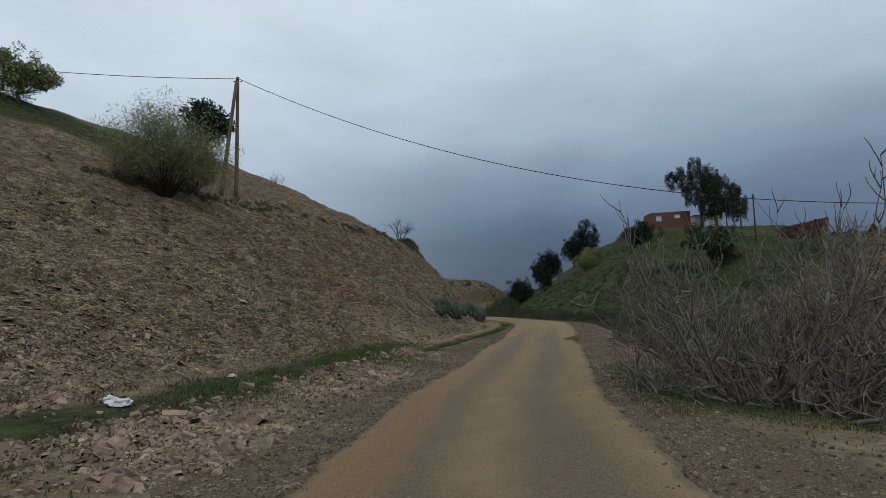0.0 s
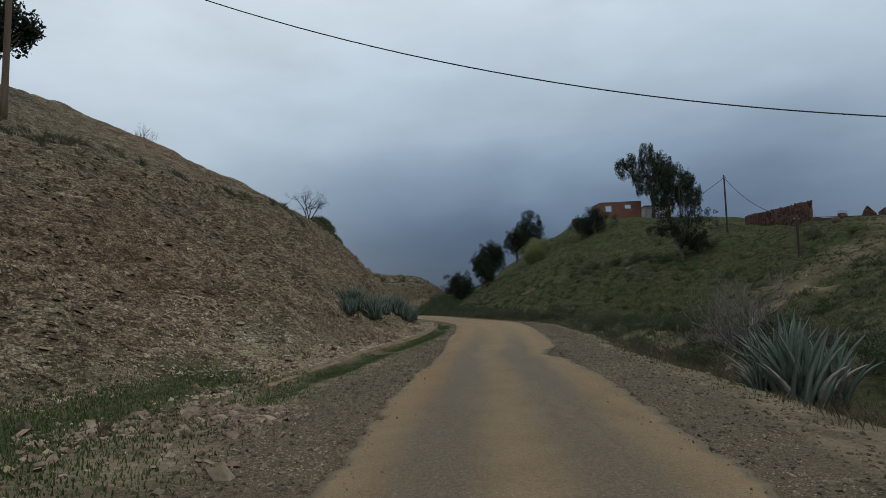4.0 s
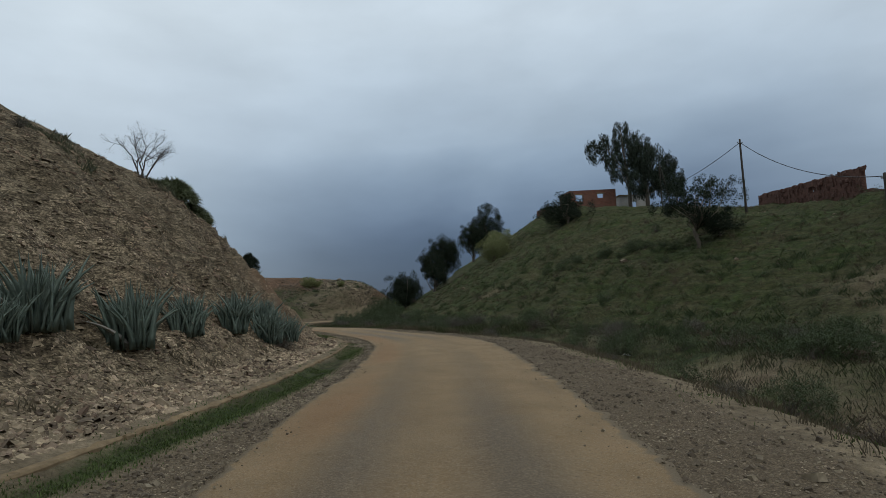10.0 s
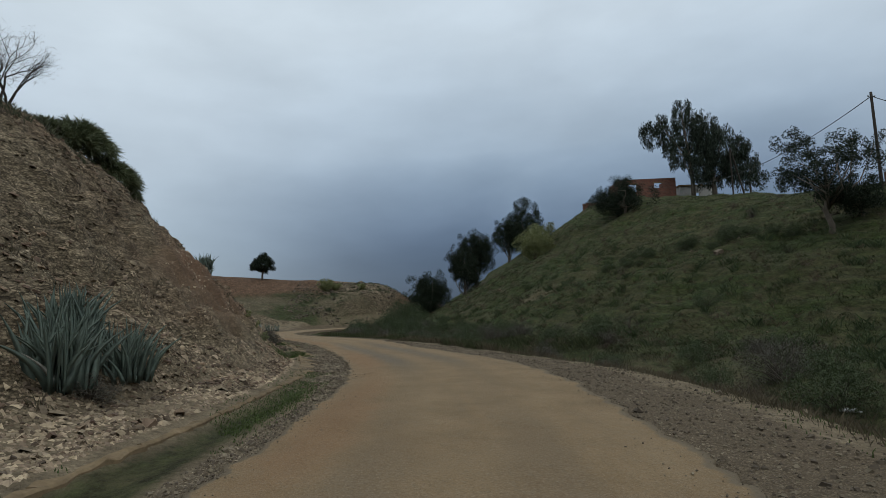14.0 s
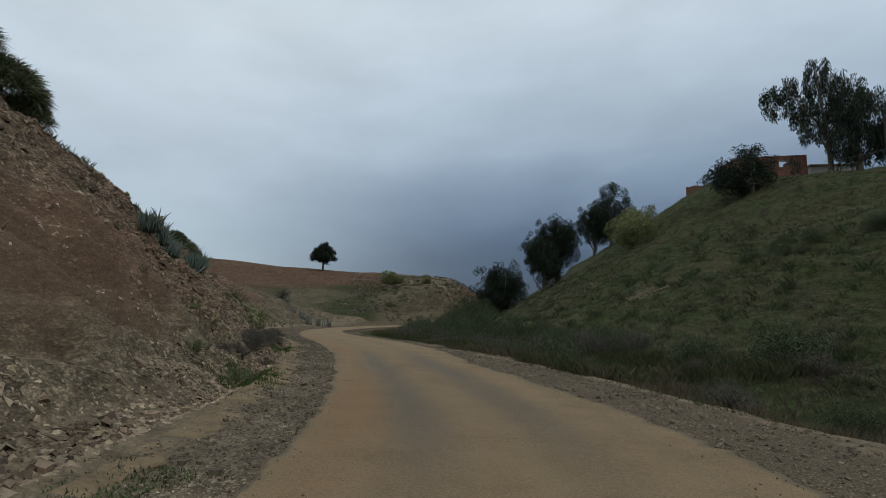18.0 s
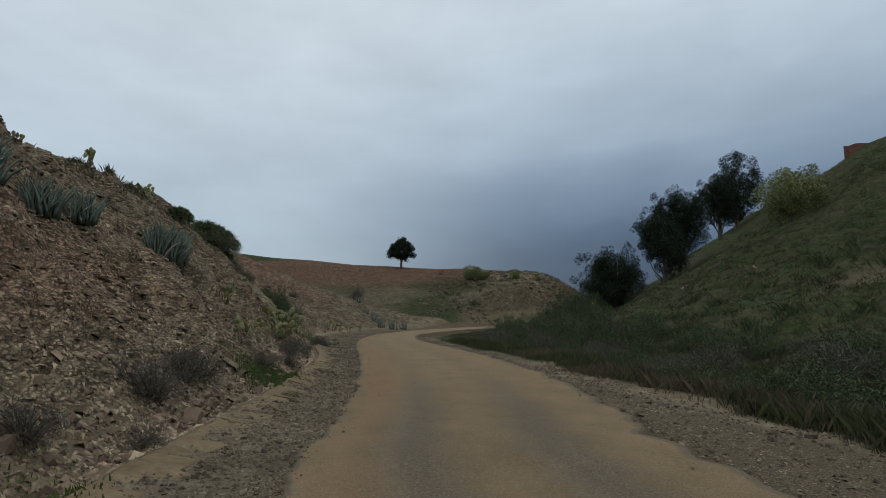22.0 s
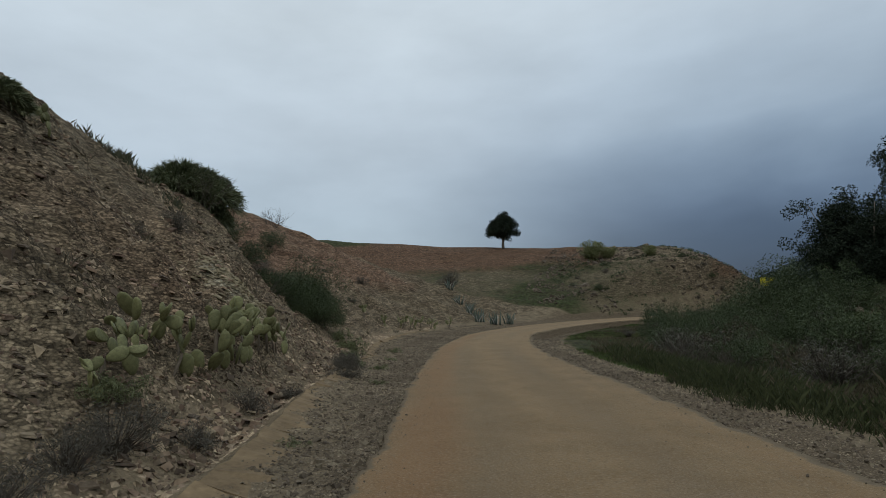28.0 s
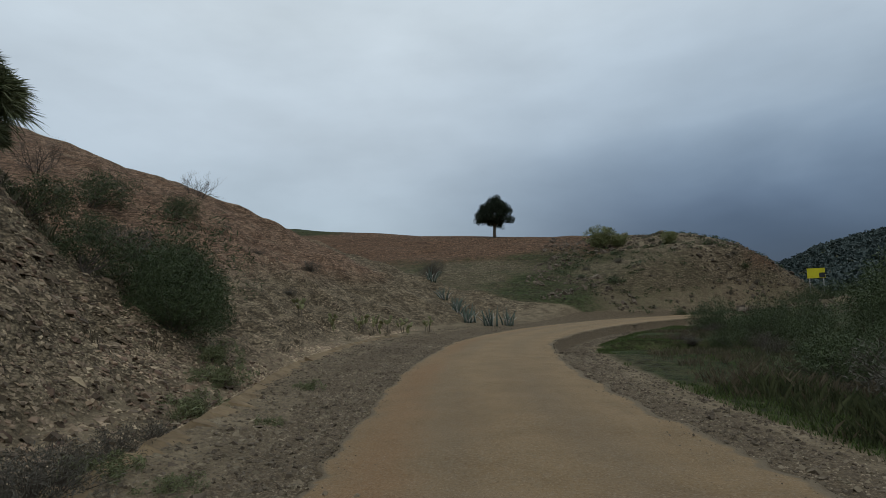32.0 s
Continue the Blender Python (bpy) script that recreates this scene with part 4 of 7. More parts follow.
def insulator_mesh():
    v, f = merge([tube([(0, 0, 0), (0, 0, 0.07)], [0.02, 0.02], 8), tube([(0, 0, 0.05), (0, 0, 0.09), (0, 0, 0.13), (0, 0, 0.17)], [0.045, 0.06, 0.045, 0.02], 8)])
    return mesh_from("insulator", v, f, CERAMIC, True)


INSULATOR = insulator_mesh()


def utility_pole(x, y, z, height, label, legs=((0, 0, 0, 0),), r=0.14, mat=None):
    ob = thing("utility_pole", (x, y, z), label, "pole", "roadside power line")
    for fx, fy, lx, ly in legs:
        p = part("pole", pole_mesh(height, r, r * 0.72, (lx - fx, ly - fy), mat=mat), ob)
        p.matrix_basis = pose(fx, fy, gz(x + fx, y + fy) - z)
    part("insulator", INSULATOR, ob, at=pose(0.16, 0, height - 0.35, 0, 60, 0))
    part("insulator", INSULATOR, ob, at=pose(-0.16, 0, height - 0.35, 0, -60, 0))
    return ob


def cable(a, b, sag, r=0.022, label="thin black overhead power cable"):
    u = np.linspace(0, 1, 40)[:, None]
    p = np.array(a) * (1 - u) + np.array(b) * u
    p[:, 2] -= (4 * sag * u * (1 - u))[:, 0]
    v, f = tube(p, [r] * 40, 5)
    tagged(new("power_cable", mesh_from("power_cable", v, f, WIRE, True)), label, "cable", "roadside power line")


TOP_A = (-13.8, 38.8, 17.55)
ga = gz(-13.9, 38.9)
utility_pole(-13.9, 38.9, ga, 17.7 - ga, "weathered wooden A-frame utility pole on the scree slope", ((0, 0, 0, 0), (-0.2, -2.3, 0.0, -0.25)))
cable(TOP_A, (25.2, 27.2, 6.0), 2.58)
cable(TOP_A, (-78.4, 30.8, 30.1), 3.55)
utility_pole(25.25, 27.2, gz(25.25, 27.2), 6.2 - gz(25.25, 27.2), "weathered wooden utility pole beside the road")
gb = gz(43.4, 80.4)
utility_pole(43.4, 80.4, gb, 16.4 - gb, "tall thin dark utility pole on the grassy hilltop", r=0.12, mat=DARKPOLE)
gc = gz(37.9, 61.4)
utility_pole(37.9, 61.4, gc, 8.5 - gc, "short dark wooden pole on the hillside", r=0.13, mat=DARKPOLE)
cable((43.4, 80.4, 16.1), (52.0, 119.5, 18.9), 1.6, 0.03)
cable((43.4, 80.4, 16.1), (37.9, 61.4, 8.3), 1.1, 0.03)
cable((37.9, 61.4, 8.3), (70.0, 48.0, 10.2), 0.9, 0.03)
gd = gz(58.0, 118.0)
utility_pole(58.0, 118.0, gd, 7.0, "leaning wooden utility pole with a stay beside the eucalyptus", ((0, 0, 0, 0), (1.6, -0.4, 0.1, 0.0)), r=0.12, mat=DARKPOLE)

# ---------------------------------------------------------------- houses on the hill
def wall_mesh(length, height, thick, holes, mat, name="wall", ragged=0.0, seed=0, lift=0.0):
    """A wall along x with real openings (x0, x1, z0, z1); ragged: how far its top has crumbled."""
    rs = np.random.RandomState(seed)
    xs = sorted({0.0, length, *[h[0] for h in holes], *[h[1] for h in holes], *(np.arange(0.5, length, 0.5) if ragged else [])})
    zs = sorted({-1.2, height, *[h[2] for h in holes], *[h[3] for h in holes]})
    V, F, at = [], [], {}
    tops = {x: height - ragged * rs.rand() + lift * (1 - x / length) for x in xs}

    def vert(i, j, s):
        if (i, j, s) not in at:
            at[i, j, s] = len(V)
            z = tops[xs[i]] if j == len(zs) - 1 else zs[j]
            V.append((xs[i] + (0.04 * rs.randn() if ragged and 0 < i < len(xs) - 1 else 0), s * thick, z))
        return at[i, j, s]

    def solid(i, j):
        if not (0 <= i < len(xs) - 1 and 0 <= j < len(zs) - 1):
            return False
        cx, cz = (xs[i] + xs[i + 1]) / 2, (zs[j] + zs[j + 1]) / 2
        return not any(a < cx < b and c < cz < d for a, b, c, d in holes)

    for i in range(len(xs) - 1):
        for j in range(len(zs) - 1):
            if not solid(i, j):
                continue
            F.append((vert(i, j, 0), vert(i + 1, j, 0), vert(i + 1, j + 1, 0), vert(i, j + 1, 0)))
            F.append((vert(i, j + 1, 1), vert(i + 1, j + 1, 1), vert(i + 1, j, 1), vert(i, j, 1)))
            for di, dj, a, b in ((-1, 0, (i, j), (i, j + 1)), (1, 0, (i + 1, j + 1), (i + 1, j)), (0, -1, (i + 1, j), (i, j)), (0, 1, (i, j + 1), (i + 1, j + 1))):
                if not solid(i + di, j + dj):
                    F.append((vert(*a, 0), vert(*b, 0), vert(*b, 1), vert(*a, 1)))
    return mesh_from(name, V, F, mat)


def build_brickwork(nt, b):
    tc = put_node(nt, "ShaderNodeTexCoord").outputs["Object"]
    sep = put_node(nt, "ShaderNodeSeparateXYZ")
    nt.links.new(tc, sep.inputs[0])
    com = put_node(nt, "ShaderNodeCombineXYZ")
    nt.links.new(n_math(nt, "ADD", sep.outputs["X"], sep.outputs["Y"]), com.inputs[0])
    nt.links.new(sep.outputs["Z"], com.inputs[1])
    br = put_node(nt, "ShaderNodeTexBrick")
    br.inputs["Scale"].default_value = 1.0
    br.inputs["Brick Width"].default_value, br.inputs["Row Height"].default_value, br.inputs["Mortar Size"].default_value = 0.30, 0.20, 0.012
    br.inputs["Color1"].default_value, br.inputs["Color2"].default_value, br.inputs["Mortar"].default_value = (0.112, 0.046, 0.032, 1), (0.172, 0.073, 0.049, 1), (0.11, 0.09, 0.075, 1)
    nt.links.new(com.outputs[0], br.inputs["Vector"])
    stain = n_noise(nt, 0.9, 4, 0.6, tc)
    nt.links.new(n_mix(nt, n_range(nt, stain, 0.45, 0.75, 0.0, 0.5), br.outputs["Color"], (0.11, 0.05, 0.036)), b.inputs["Base Color"])
    b.inputs["Roughness"].default_value = 0.9
    n_bump(nt, b, br.outputs["Fac"], -0.5, 0.02)


BRICKWORK = material("hollow_brick_wall", build_brickwork)


def brick_house():
    x0, y0, z0 = 45.1, 125.1, 18.1
    turn = -1.0
    L, W, H = 8.5, 4.6, 3.1
    ob = thing("brick_house", (x0, y0, z0), "unfinished roofless red hollow-brick house with square windows", "house", turn=turn)
    part("wall", wall_mesh(L, H, 0.25, [(1.1, 2.4, 0.95, 2.05), (5.1, 6.4, 1.55, 2.3)], BRICKWORK, lift=-0.35), ob)
    part("wall", wall_mesh(L, 0.7, 0.25, [], BRICKWORK, ragged=0.2, seed=8), ob, at=pose(0, W, 0))
    part("wall", wall_mesh(W - 0.25, H - 0.35, 0.25, [], BRICKWORK), ob, at=pose(0.25, 0.25, 0, 0, 0, 90))
    part("wall", wall_mesh(W - 0.25, H, 0.25, [], BRICKWORK), ob, at=pose(L, 0.25, 0, 0, 0, 90))
    for a, b, c in ((0.95, 2.55, 2.13), (4.95, 6.55, 2.38)):
        v, f = box_mesh(b - a, 0.30, 0.16)
        part("lintel", mesh_from("lintel", v + np.array([(a + b) / 2, 0.12, c]), f, SLAB), ob)
    low = thing("brick_shed", (41.2, 130.9, 17.0), "low crumbling brick shed beside the house", "shed", turn=-36)
    part("wall", wall_mesh(4.4, 1.65, 0.3, [], BRICKWORK, ragged=0.3, seed=3), low)
    part("wall", wall_mesh(3.0, 1.5, 0.3, [], BRICKWORK, ragged=0.35, seed=4), low, at=pose(0.3, 0.3, 0, 0, 0, 90))
    part("wall", wall_mesh(3.0, 1.5, 0.3, [], BRICKWORK, ragged=0.35, seed=5), low, at=pose(4.4, 0.3, 0, 0, 0, 90))
    # added white block, in place of the bright sky gap under the trees
    white = thing("plastered_house", (55.6, 127.4, gz(57, 127)), "small white block standing in for bright sky under the eucalyptus", "house", turn=-6)
    part("wall", wall_mesh(5.5, 3.0, 0.25, [(2.1, 3.0, 0.0, 2.0)], GAPWHITE), white)
    part("wall", wall_mesh(4.5, 3.0, 0.25, [], GAPWHITE), white, at=pose(0.25, 0.25, 0, 0, 0, 90))
    part("wall", wall_mesh(4.5, 3.0, 0.25, [], GAPWHITE), white, at=pose(5.5, 0.25, 0, 0, 0, 90))
    v, f = box_mesh(5.9, 5.2, 0.22)
    part("roof", mesh_from("roof", v + np.array([2.75, 2.4, 3.11]), f, SLAB), white)


def box_mesh(a, b, c, bevel=0.012):
    """A slab with chamfered upright edges, centred on the origin."""
    x, y, k = a / 2, b / 2, min(bevel, a / 4, b / 4)
    ring = [(-x + k, -y), (x - k, -y), (x, -y + k), (x, y - k), (x - k, y), (-x + k, y), (-x, y - k), (-x, -y + k)]
    V = np.array([(p, q, -c / 2) for p, q in ring] + [(p, q, c / 2) for p, q in ring])
    F = [(i, (i + 1) % 8, 8 + (i + 1) % 8, 8 + i) for i in range(8)] + [tuple(range(8))[::-1], tuple(range(8, 16))]
    return V, F


brick_house()


def stone_mesh(seed, flat=0.45, mat=None, rough=0.16):
    """An angular split stone about one metre long, to be scaled."""
    rs = np.random.RandomState(seed)
    n = rs.randint(6, 9)
    ang = np.sort(rs.uniform(0, 2 * np.pi, n) * 0.35 + np.linspace(0, 2 * np.pi, n, endpoint=False) * 0.65)
    rad = 0.5 * rs.uniform(0.7, 1.1, n)
    ring = np.stack([np.cos(ang) * rad, np.sin(ang) * rad * rs.uniform(0.55, 0.8)], 1)
    tilt = rs.randn(2) * 0.18
    lev = lambda k, z, w: np.concatenate([ring * k + rs.randn(n, 2) * 0.03, (z + ring @ tilt * w + rs.randn(n) * 0.02 * flat)[:, None]], 1)
    V = np.concatenate([lev(0.92, -0.5 * flat, 0), lev(1.0, 0.05 * flat, 0.5), lev(0.9, 0.42 * flat, 1), lev(0.72, 0.5 * flat, 1)])
    F = [(r * n + i, r * n + (i + 1) % n, (r + 1) * n + (i + 1) % n, (r + 1) * n + i) for r in range(3) for i in range(n)]
    F += [tuple(range(n))[::-1], tuple(range(3 * n, 4 * n))]
    return mesh_from("stone", V, F, mat or STONE)


RUIN_STONES = [stone_mesh(200 + i, 0.6, RUBBLE, 0.1) for i in range(6)]


def ruin():
    ax, ay, bx, by = 50.4, 86.5, 48.2, 72.2
    L = math.hypot(bx - ax, by - ay)
    turn = math.degrees(math.atan2(by - ay, bx - ax))
    z = gz(49.2, 79) - 0.15
    ob = thing("ruined_house", (ax, ay, z), "roofless ruin of dark red stone and mud masonry", "ruin", turn=turn)
    rs = np.random.RandomState(5)
    part("wall", wall_mesh(L, 2.55, -0.5, [(8.0, 8.7, 1.55, 2.15)], RUBBLE, ragged=0.22, seed=1, lift=0.55), ob)
    part("wall", wall_mesh(6.0, 0.75, -0.5, [], RUBBLE, ragged=0.3, seed=2), ob, at=pose(L - 0.5, 0.0, 0, 0, 0, 90))
    part("wall", wall_mesh(6.0, 1.7, -0.5, [], RUBBLE, ragged=0.35, seed=3), ob, at=pose(0.0, 0.0, 0, 0, 0, 90))
    # courses of rough stones on the faces and along the top
    n = 0
    for row in range(8):
        x = rs.uniform(0, 0.4)
        while x < L and n < 250:
            w = rs.uniform(0.4, 0.75)
            if not (7.7 < x + w / 2 < 9.0 and 1.4 < row * 0.31 < 2.3):
                p = part("stone", RUIN_STONES[rs.randint(6)], ob)
                p.matrix_basis = pose(x + w / 2, -0.46 + 0.05 * rs.randn(), 0.12 + row * 0.31 * (1 + 0.2 * (1 - x / L)) + 0.04 * rs.randn(), 5 * rs.randn(), 5 * rs.randn(), 4 * rs.randn()) @ Matrix.Diagonal((w * 1.05, 0.45, 0.55, 1))
                n += 1
            x += w
    for i in range(9):
        px, py = 46 + rs.uniform(-1, 8), 69 - i * 1.3 + rs.randn()
        o = new("tumbled_stone", RUIN_STONES[i % 6])
        o.matrix_basis = pose(px, py, gz(px, py) + 0.15, 10 * rs.randn(), 10 * rs.randn(), 360 * rs.rand()) @ Matrix.Diagonal((rs.uniform(0.8, 1.8),) * 3 + (1,))
        tagged(o, "large tumbled dark red stone beside the ruin", "stone", "stones by the ruin")


ruin()

# ---------------------------------------------------------------- trees
def gum(seed, lobes, foot, trunk_r, clumps=26, per=54):
    """A eucalyptus with hanging leaves: lobes (across, along, up, half width, half height) round its foot; a limb runs to each."""
    rs = np.random.RandomState(seed)
    pts, limbs = [], []
    top = max(l[2] for l in lobes)
    stem = [np.array([foot, 0, -0.4]), np.array([foot, 0.1, 0.25 * top]), np.array([foot * 0.75 + 0.25 * lobes[0][0], 0, 0.5 * top]), np.array([0.4 * foot + 0.6 * lobes[0][0], 0.1, 0.72 * top]), np.array(lobes[0][:3], float)]
    for across, along, up, w, h in lobes:
        k = int(clumps * w * h / 5.0) + 6
        d = rs.randn(k, 3)
        d /= np.linalg.norm(d, axis=1, keepdims=True)
        p = np.array([across, along, up]) + d * np.array([w, w, h]) * rs.uniform(0.35, 1.0, (k, 1)) ** 0.6
        pts.append(p)
        a = stem[min(3, max(1, int(4 * up / top) - 1))]
        mid = (a + np.array([across, along, up])) / 2 + rs.randn(3) * 0.25 + np.array([0, 0, -0.3])
        limbs.append(mesh_from("limb", *tube([a, mid, (across, along, up + 0.4 * h)], [0.45 * trunk_r, 0.3 * trunk_r, 0.05], 5), BARK, True))
    pts = np.concatenate(pts)
    strings = np.concatenate([pts, pts + np.array([0, 0, -0.45]) + 0.12 * rs.randn(len(pts), 3), pts + np.array([0, 0, -0.9]) + 0.16 * rs.randn(len(pts), 3)])
    lv, lf = leaves(rs, strings, per // 3, 0.42, 0.13, 2.2, 1.8, 0.9, 0.3)
    tv, tf = tube(stem, [1.2 * trunk_r, trunk_r, 0.8 * trunk_r, 0.5 * trunk_r, 0.12], 8)
    return mesh_from("trunk", tv, tf, BARK, True), mesh_from("crown", lv, lf, GUMLEAF), limbs


TALL = gum(21, ((-3.0, 0.0, 13.4, 1.9, 2.0), (-7.9, 0.4, 11.2, 1.2, 2.1), (-6.4, -0.5, 12.6, 1.4, 1.4), (-4.9, 0.6, 10.4, 1.9, 2.8), (-3.9, -0.6, 7.6, 1.7, 2.6), (-1.5, 0.8, 11.6, 2.0, 2.8)), -2.2, 0.30, 46)
DENSE = gum(22, ((0.0, 0.0, 9.6, 2.4, 3.2), (-1.2, 1.0, 8.0, 2.2, 3.2), (2.0, -0.6, 7.4, 2.4, 3.4), (3.6, 0.4, 5.0, 2.0, 3.2), (1.2, 0.8, 4.6, 2.2, 2.8), (-0.9, -0.8, 5.0, 1.7, 2.6), (4.4, -0.4, 7.0, 1.1, 2.2)), 0.6, 0.34, 60)
LOW = gum(23, ((5.4, 0.0, 3.6, 1.2, 2.2), (6.1, 0.5, 4.8, 0.8, 1.6), (4.7, -0.5, 2.6, 1.0, 1.5)), 5.2, 0.14)
for me, lab in ((TALL, "tall ragged eucalyptus with hanging plumes beside the brick house"), (DENSE, "dense drooping dark eucalyptus on the hilltop"), (LOW, "low drooping eucalyptus at the end of the group")):
    plant("eucalyptus", me, ("trunk", "crown"), (57.0, 121.8, gz(57.0, 121.8) - 0.1), lab, "tree", "eucalyptus group", turn=-31)

JUN = [tree_mesh(31, 6.4, 6.8, 6.6, DARKLEAF, 560, 110, 0.058, 0.40, 0.20, lumps=30, fork_at=0.05, reach=(0.1, 0.58), lobe=(0.42, 0.55)), tree_mesh(32, 8.0, 6.2, 7.8, DARKLEAF, 430, 105, 0.058, 0.36, 0.20, lumps=26, fork_at=0.1, reach=(0.2, 0.75), lobe=(0.25, 0.42)), tree_mesh(33, 8.4, 6.6, 7.4, DARKLEAF, 500, 105, 0.058, 0.38, 0.22, lumps=28, lean=(-0.6, 0), fork_at=0.1, reach=(0.15, 0.64), lobe=(0.32, 0.48)), tree_mesh(34, 10.5, 7.8, 10.2, DARKLEAF, 420, 70, 0.10, 0.55, 0.26, lumps=24, fork_at=0.1)]
for me, x, y, lab in ((0, 15.2, 116.0, "dense rounded dark green juniper at the foot of the hill"), (1, 20.3, 120.3, "ragged dark juniper on the hill slope"), (2, 22.6, 124.0, "ragged dark juniper leaning out over the hill slope"), (3, 36.8, 150.0, "tall dark cypress-like tree on the hill ridge"), (2, 31.4, 140.0, "dark juniper on the hill ridge")):
    plant("juniper_tree", JUN[me], ("trunk", "crown"), (x, y, gz(x, y) - (0.9 if me == 0 else 0.3)), lab, "tree", "junipers on the hill edge", turn=37 * me)
LONE = tree_mesh(35, 5.5, 5.4, 4.5, DARKLEAF, 480, 80, 0.075, 0.42, 0.20, lumps=30, cone=0.9, lobe=(0.22, 0.4))
plant("lone_tree", LONE, ("trunk", "crown"), (-13.6, 168.0, gz(-13.6, 168.0)), "lone round dark tree on the ploughed hilltop", "tree")
MID = tree_mesh(36, 6.8, 7.6, 4.6, DARKLEAF, 230, 90, 0.055, 0.32, 0.16, lumps=26, fork_at=0.15, reach=(0.4, 0.85), lobe=(0.2, 0.34))
plant("hillside_tree", MID, ("trunk", "crown"), (34.6, 75.3, gz(34.6, 75.3) - 0.4), "open-crowned dark tree on the green hillside", "tree")
HEDGE = tree_mesh(37, 4.6, 7.6, 4.6, DARKLEAF, 300, 70, 0.07, 0.42, 0.14, lumps=20, lobe=(0.24, 0.42))
plant("hedge_tree", HEDGE, ("trunk", "crown"), (36.8, 106.8, gz(36.8, 106.8) - 0.6), "bushy dark tree below the brick house", "tree", scale=1.15)
plant("hedge_tree", HEDGE, ("trunk", "crown"), (36.6, 75.2, gz(36.6, 75.2) - 0.2), "dense dark bush under the open-crowned tree", "tree", turn=60, scale=0.66)
PALEB = tree_mesh(38, 3.9, 5.0, 4.0, PALELEAF, 200, 60, 0.075, 0.42, 0.07, lumps=12)
plant("pale_shrub", PALEB, ("woody_base", "crown"), (27.4, 111.5, gz(27.4, 111.5) - 0.1), "pale yellow-green shrub on the hill shoulder", "shrub")
plant("pale_shrub", PALEB, ("woody_base", "crown"), (29.6, 116.5, gz(29.6, 116.5) - 0.1), "pale yellow-green shrub on the hill shoulder", "shrub", turn=70)
for x, y, sc in ((0.0, 155.8, 0.72), (1.9, 156.2, 0.45), (6.6, 154.8, 0.40)):
    plant("pale_shrub", PALEB, ("woody_base", "crown"), (x, y, gz(x, y) - 0.15), "yellow-green shrub on the rim of the far hill", "shrub", turn=50 * x, scale=sc)
OLT = tree_mesh(39, 3.8, 4.6, 3.4, PALELEAF, 170, 56, 0.085, 0.4, 0.12, lumps=10)
plant("field_tree", OLT, ("trunk", "crown"), (-27.5, 36.8, gz(-27.5, 36.8) - 0.2), "rounded olive-green tree at the edge of the field", "tree")
JUN5 = tree_mesh(40, 6.0, 4.6, 5.4, DARKLEAF, 200, 44, 0.12, 0.5, 0.18, lumps=9)
plant("juniper_tree", JUN5, ("trunk", "crown"), (-18.6, 45.2, gz(-18.6, 45.2) - 0.2), "dark juniper behind the utility pole", "tree")


def broom(seed, height, width, leaf, stems=42, per=26, size=0.06, wood=None):
    """A shrub of many upright whippy stems with fine leaves in their upper halves."""
    rs = np.random.RandomState(seed)
    out, pts = [], []
    for i in range(stems):
        a, r = rs.uniform(0, 2 * np.pi), rs.uniform(0.1, 1.0) ** 0.6
        tip = np.array([np.cos(a) * r * width / 2, np.sin(a) * r * width / 2, height * (1 - 0.55 * r * r) * rs.uniform(0.8, 1.05)])
        mid = tip * np.array([0.38, 0.38, 0.55]) + rs.randn(3) * 0.08
        out.append(tube([(0.12 * np.cos(a), 0.12 * np.sin(a), -0.15), mid, tip], [0.035, 0.022, 0.006], 4))
        for u in np.linspace(0.5, 1.1, 9):
            p = mid * (1 - (u - 0.4) / 0.6) + tip * (u - 0.4) / 0.6 if u > 0.4 else mid
            pts.append(p + rs.randn(3) * 0.08 * width / 2)
    v, f = leaves(rs, pts, per, 0.30 * width / 4, size, long=3.6, wide=0.3)
    tv, tf = merge(out)
    return mesh_from("woody_base", tv, tf, wood or SCRUB, True), mesh_from("crown", v, f, leaf)


BROOM = broom(51, 4.6, 6.6, BROOMLEAF, 100, 40, 0.036)
plant("broom_shrub", BROOM, ("woody_base", "crown"), (-14.3, 29.6, gz(-14.3, 29.6) - 0.1), "large grey-green broom shrub with bare stems on scree", "shrub")
BROOM2 = broom(52, 3.0, 3.0, BROOMLEAF, 46, 50, 0.030)
plant("broom_shrub", BROOM2, ("woody_base", "crown"), (-14.6, 33.6, gz(-14.6, 33.6) - 0.1), "small grey-green broom shrub beside the utility pole", "shrub")


def bare_bush(seed, height, stems, spread=0.55, radius=0.035, depth=3, mat=None, kink=0.14, fork=3, twigs=0, wide=1.0):
    rs = np.random.RandomState(seed)
    out, tips = [], []
    for i in range(stems):
        a = 2 * np.pi * i / stems + rs.uniform(-0.4, 0.4)
        way = (wide * np.cos(a) * rs.uniform(0.3, 1.0), wide * np.sin(a) * rs.uniform(0.3, 1.0), rs.uniform(0.6, 1.3))
        grow(rs, (0.15 * np.cos(a), 0.15 * np.sin(a), -0.15), way, height * 0.42 * rs.uniform(0.7, 1.1), radius, depth, out, tips, fork, spread, -0.05, 0.66, 5, kink)
    per = len(out) // stems
    made = [mesh_from("branch", *merge(out[i * per : (i + 1) * per]), mat or TWIG, True) for i in range(stems)]
    if twigs:
        made.append(mesh_from("fine_twigs", *leaves(rs, [p for p, d in tips], twigs, 0.20 * height / 3, 0.055, long=1.8, wide=0.05), mat or TWIG))
    return made


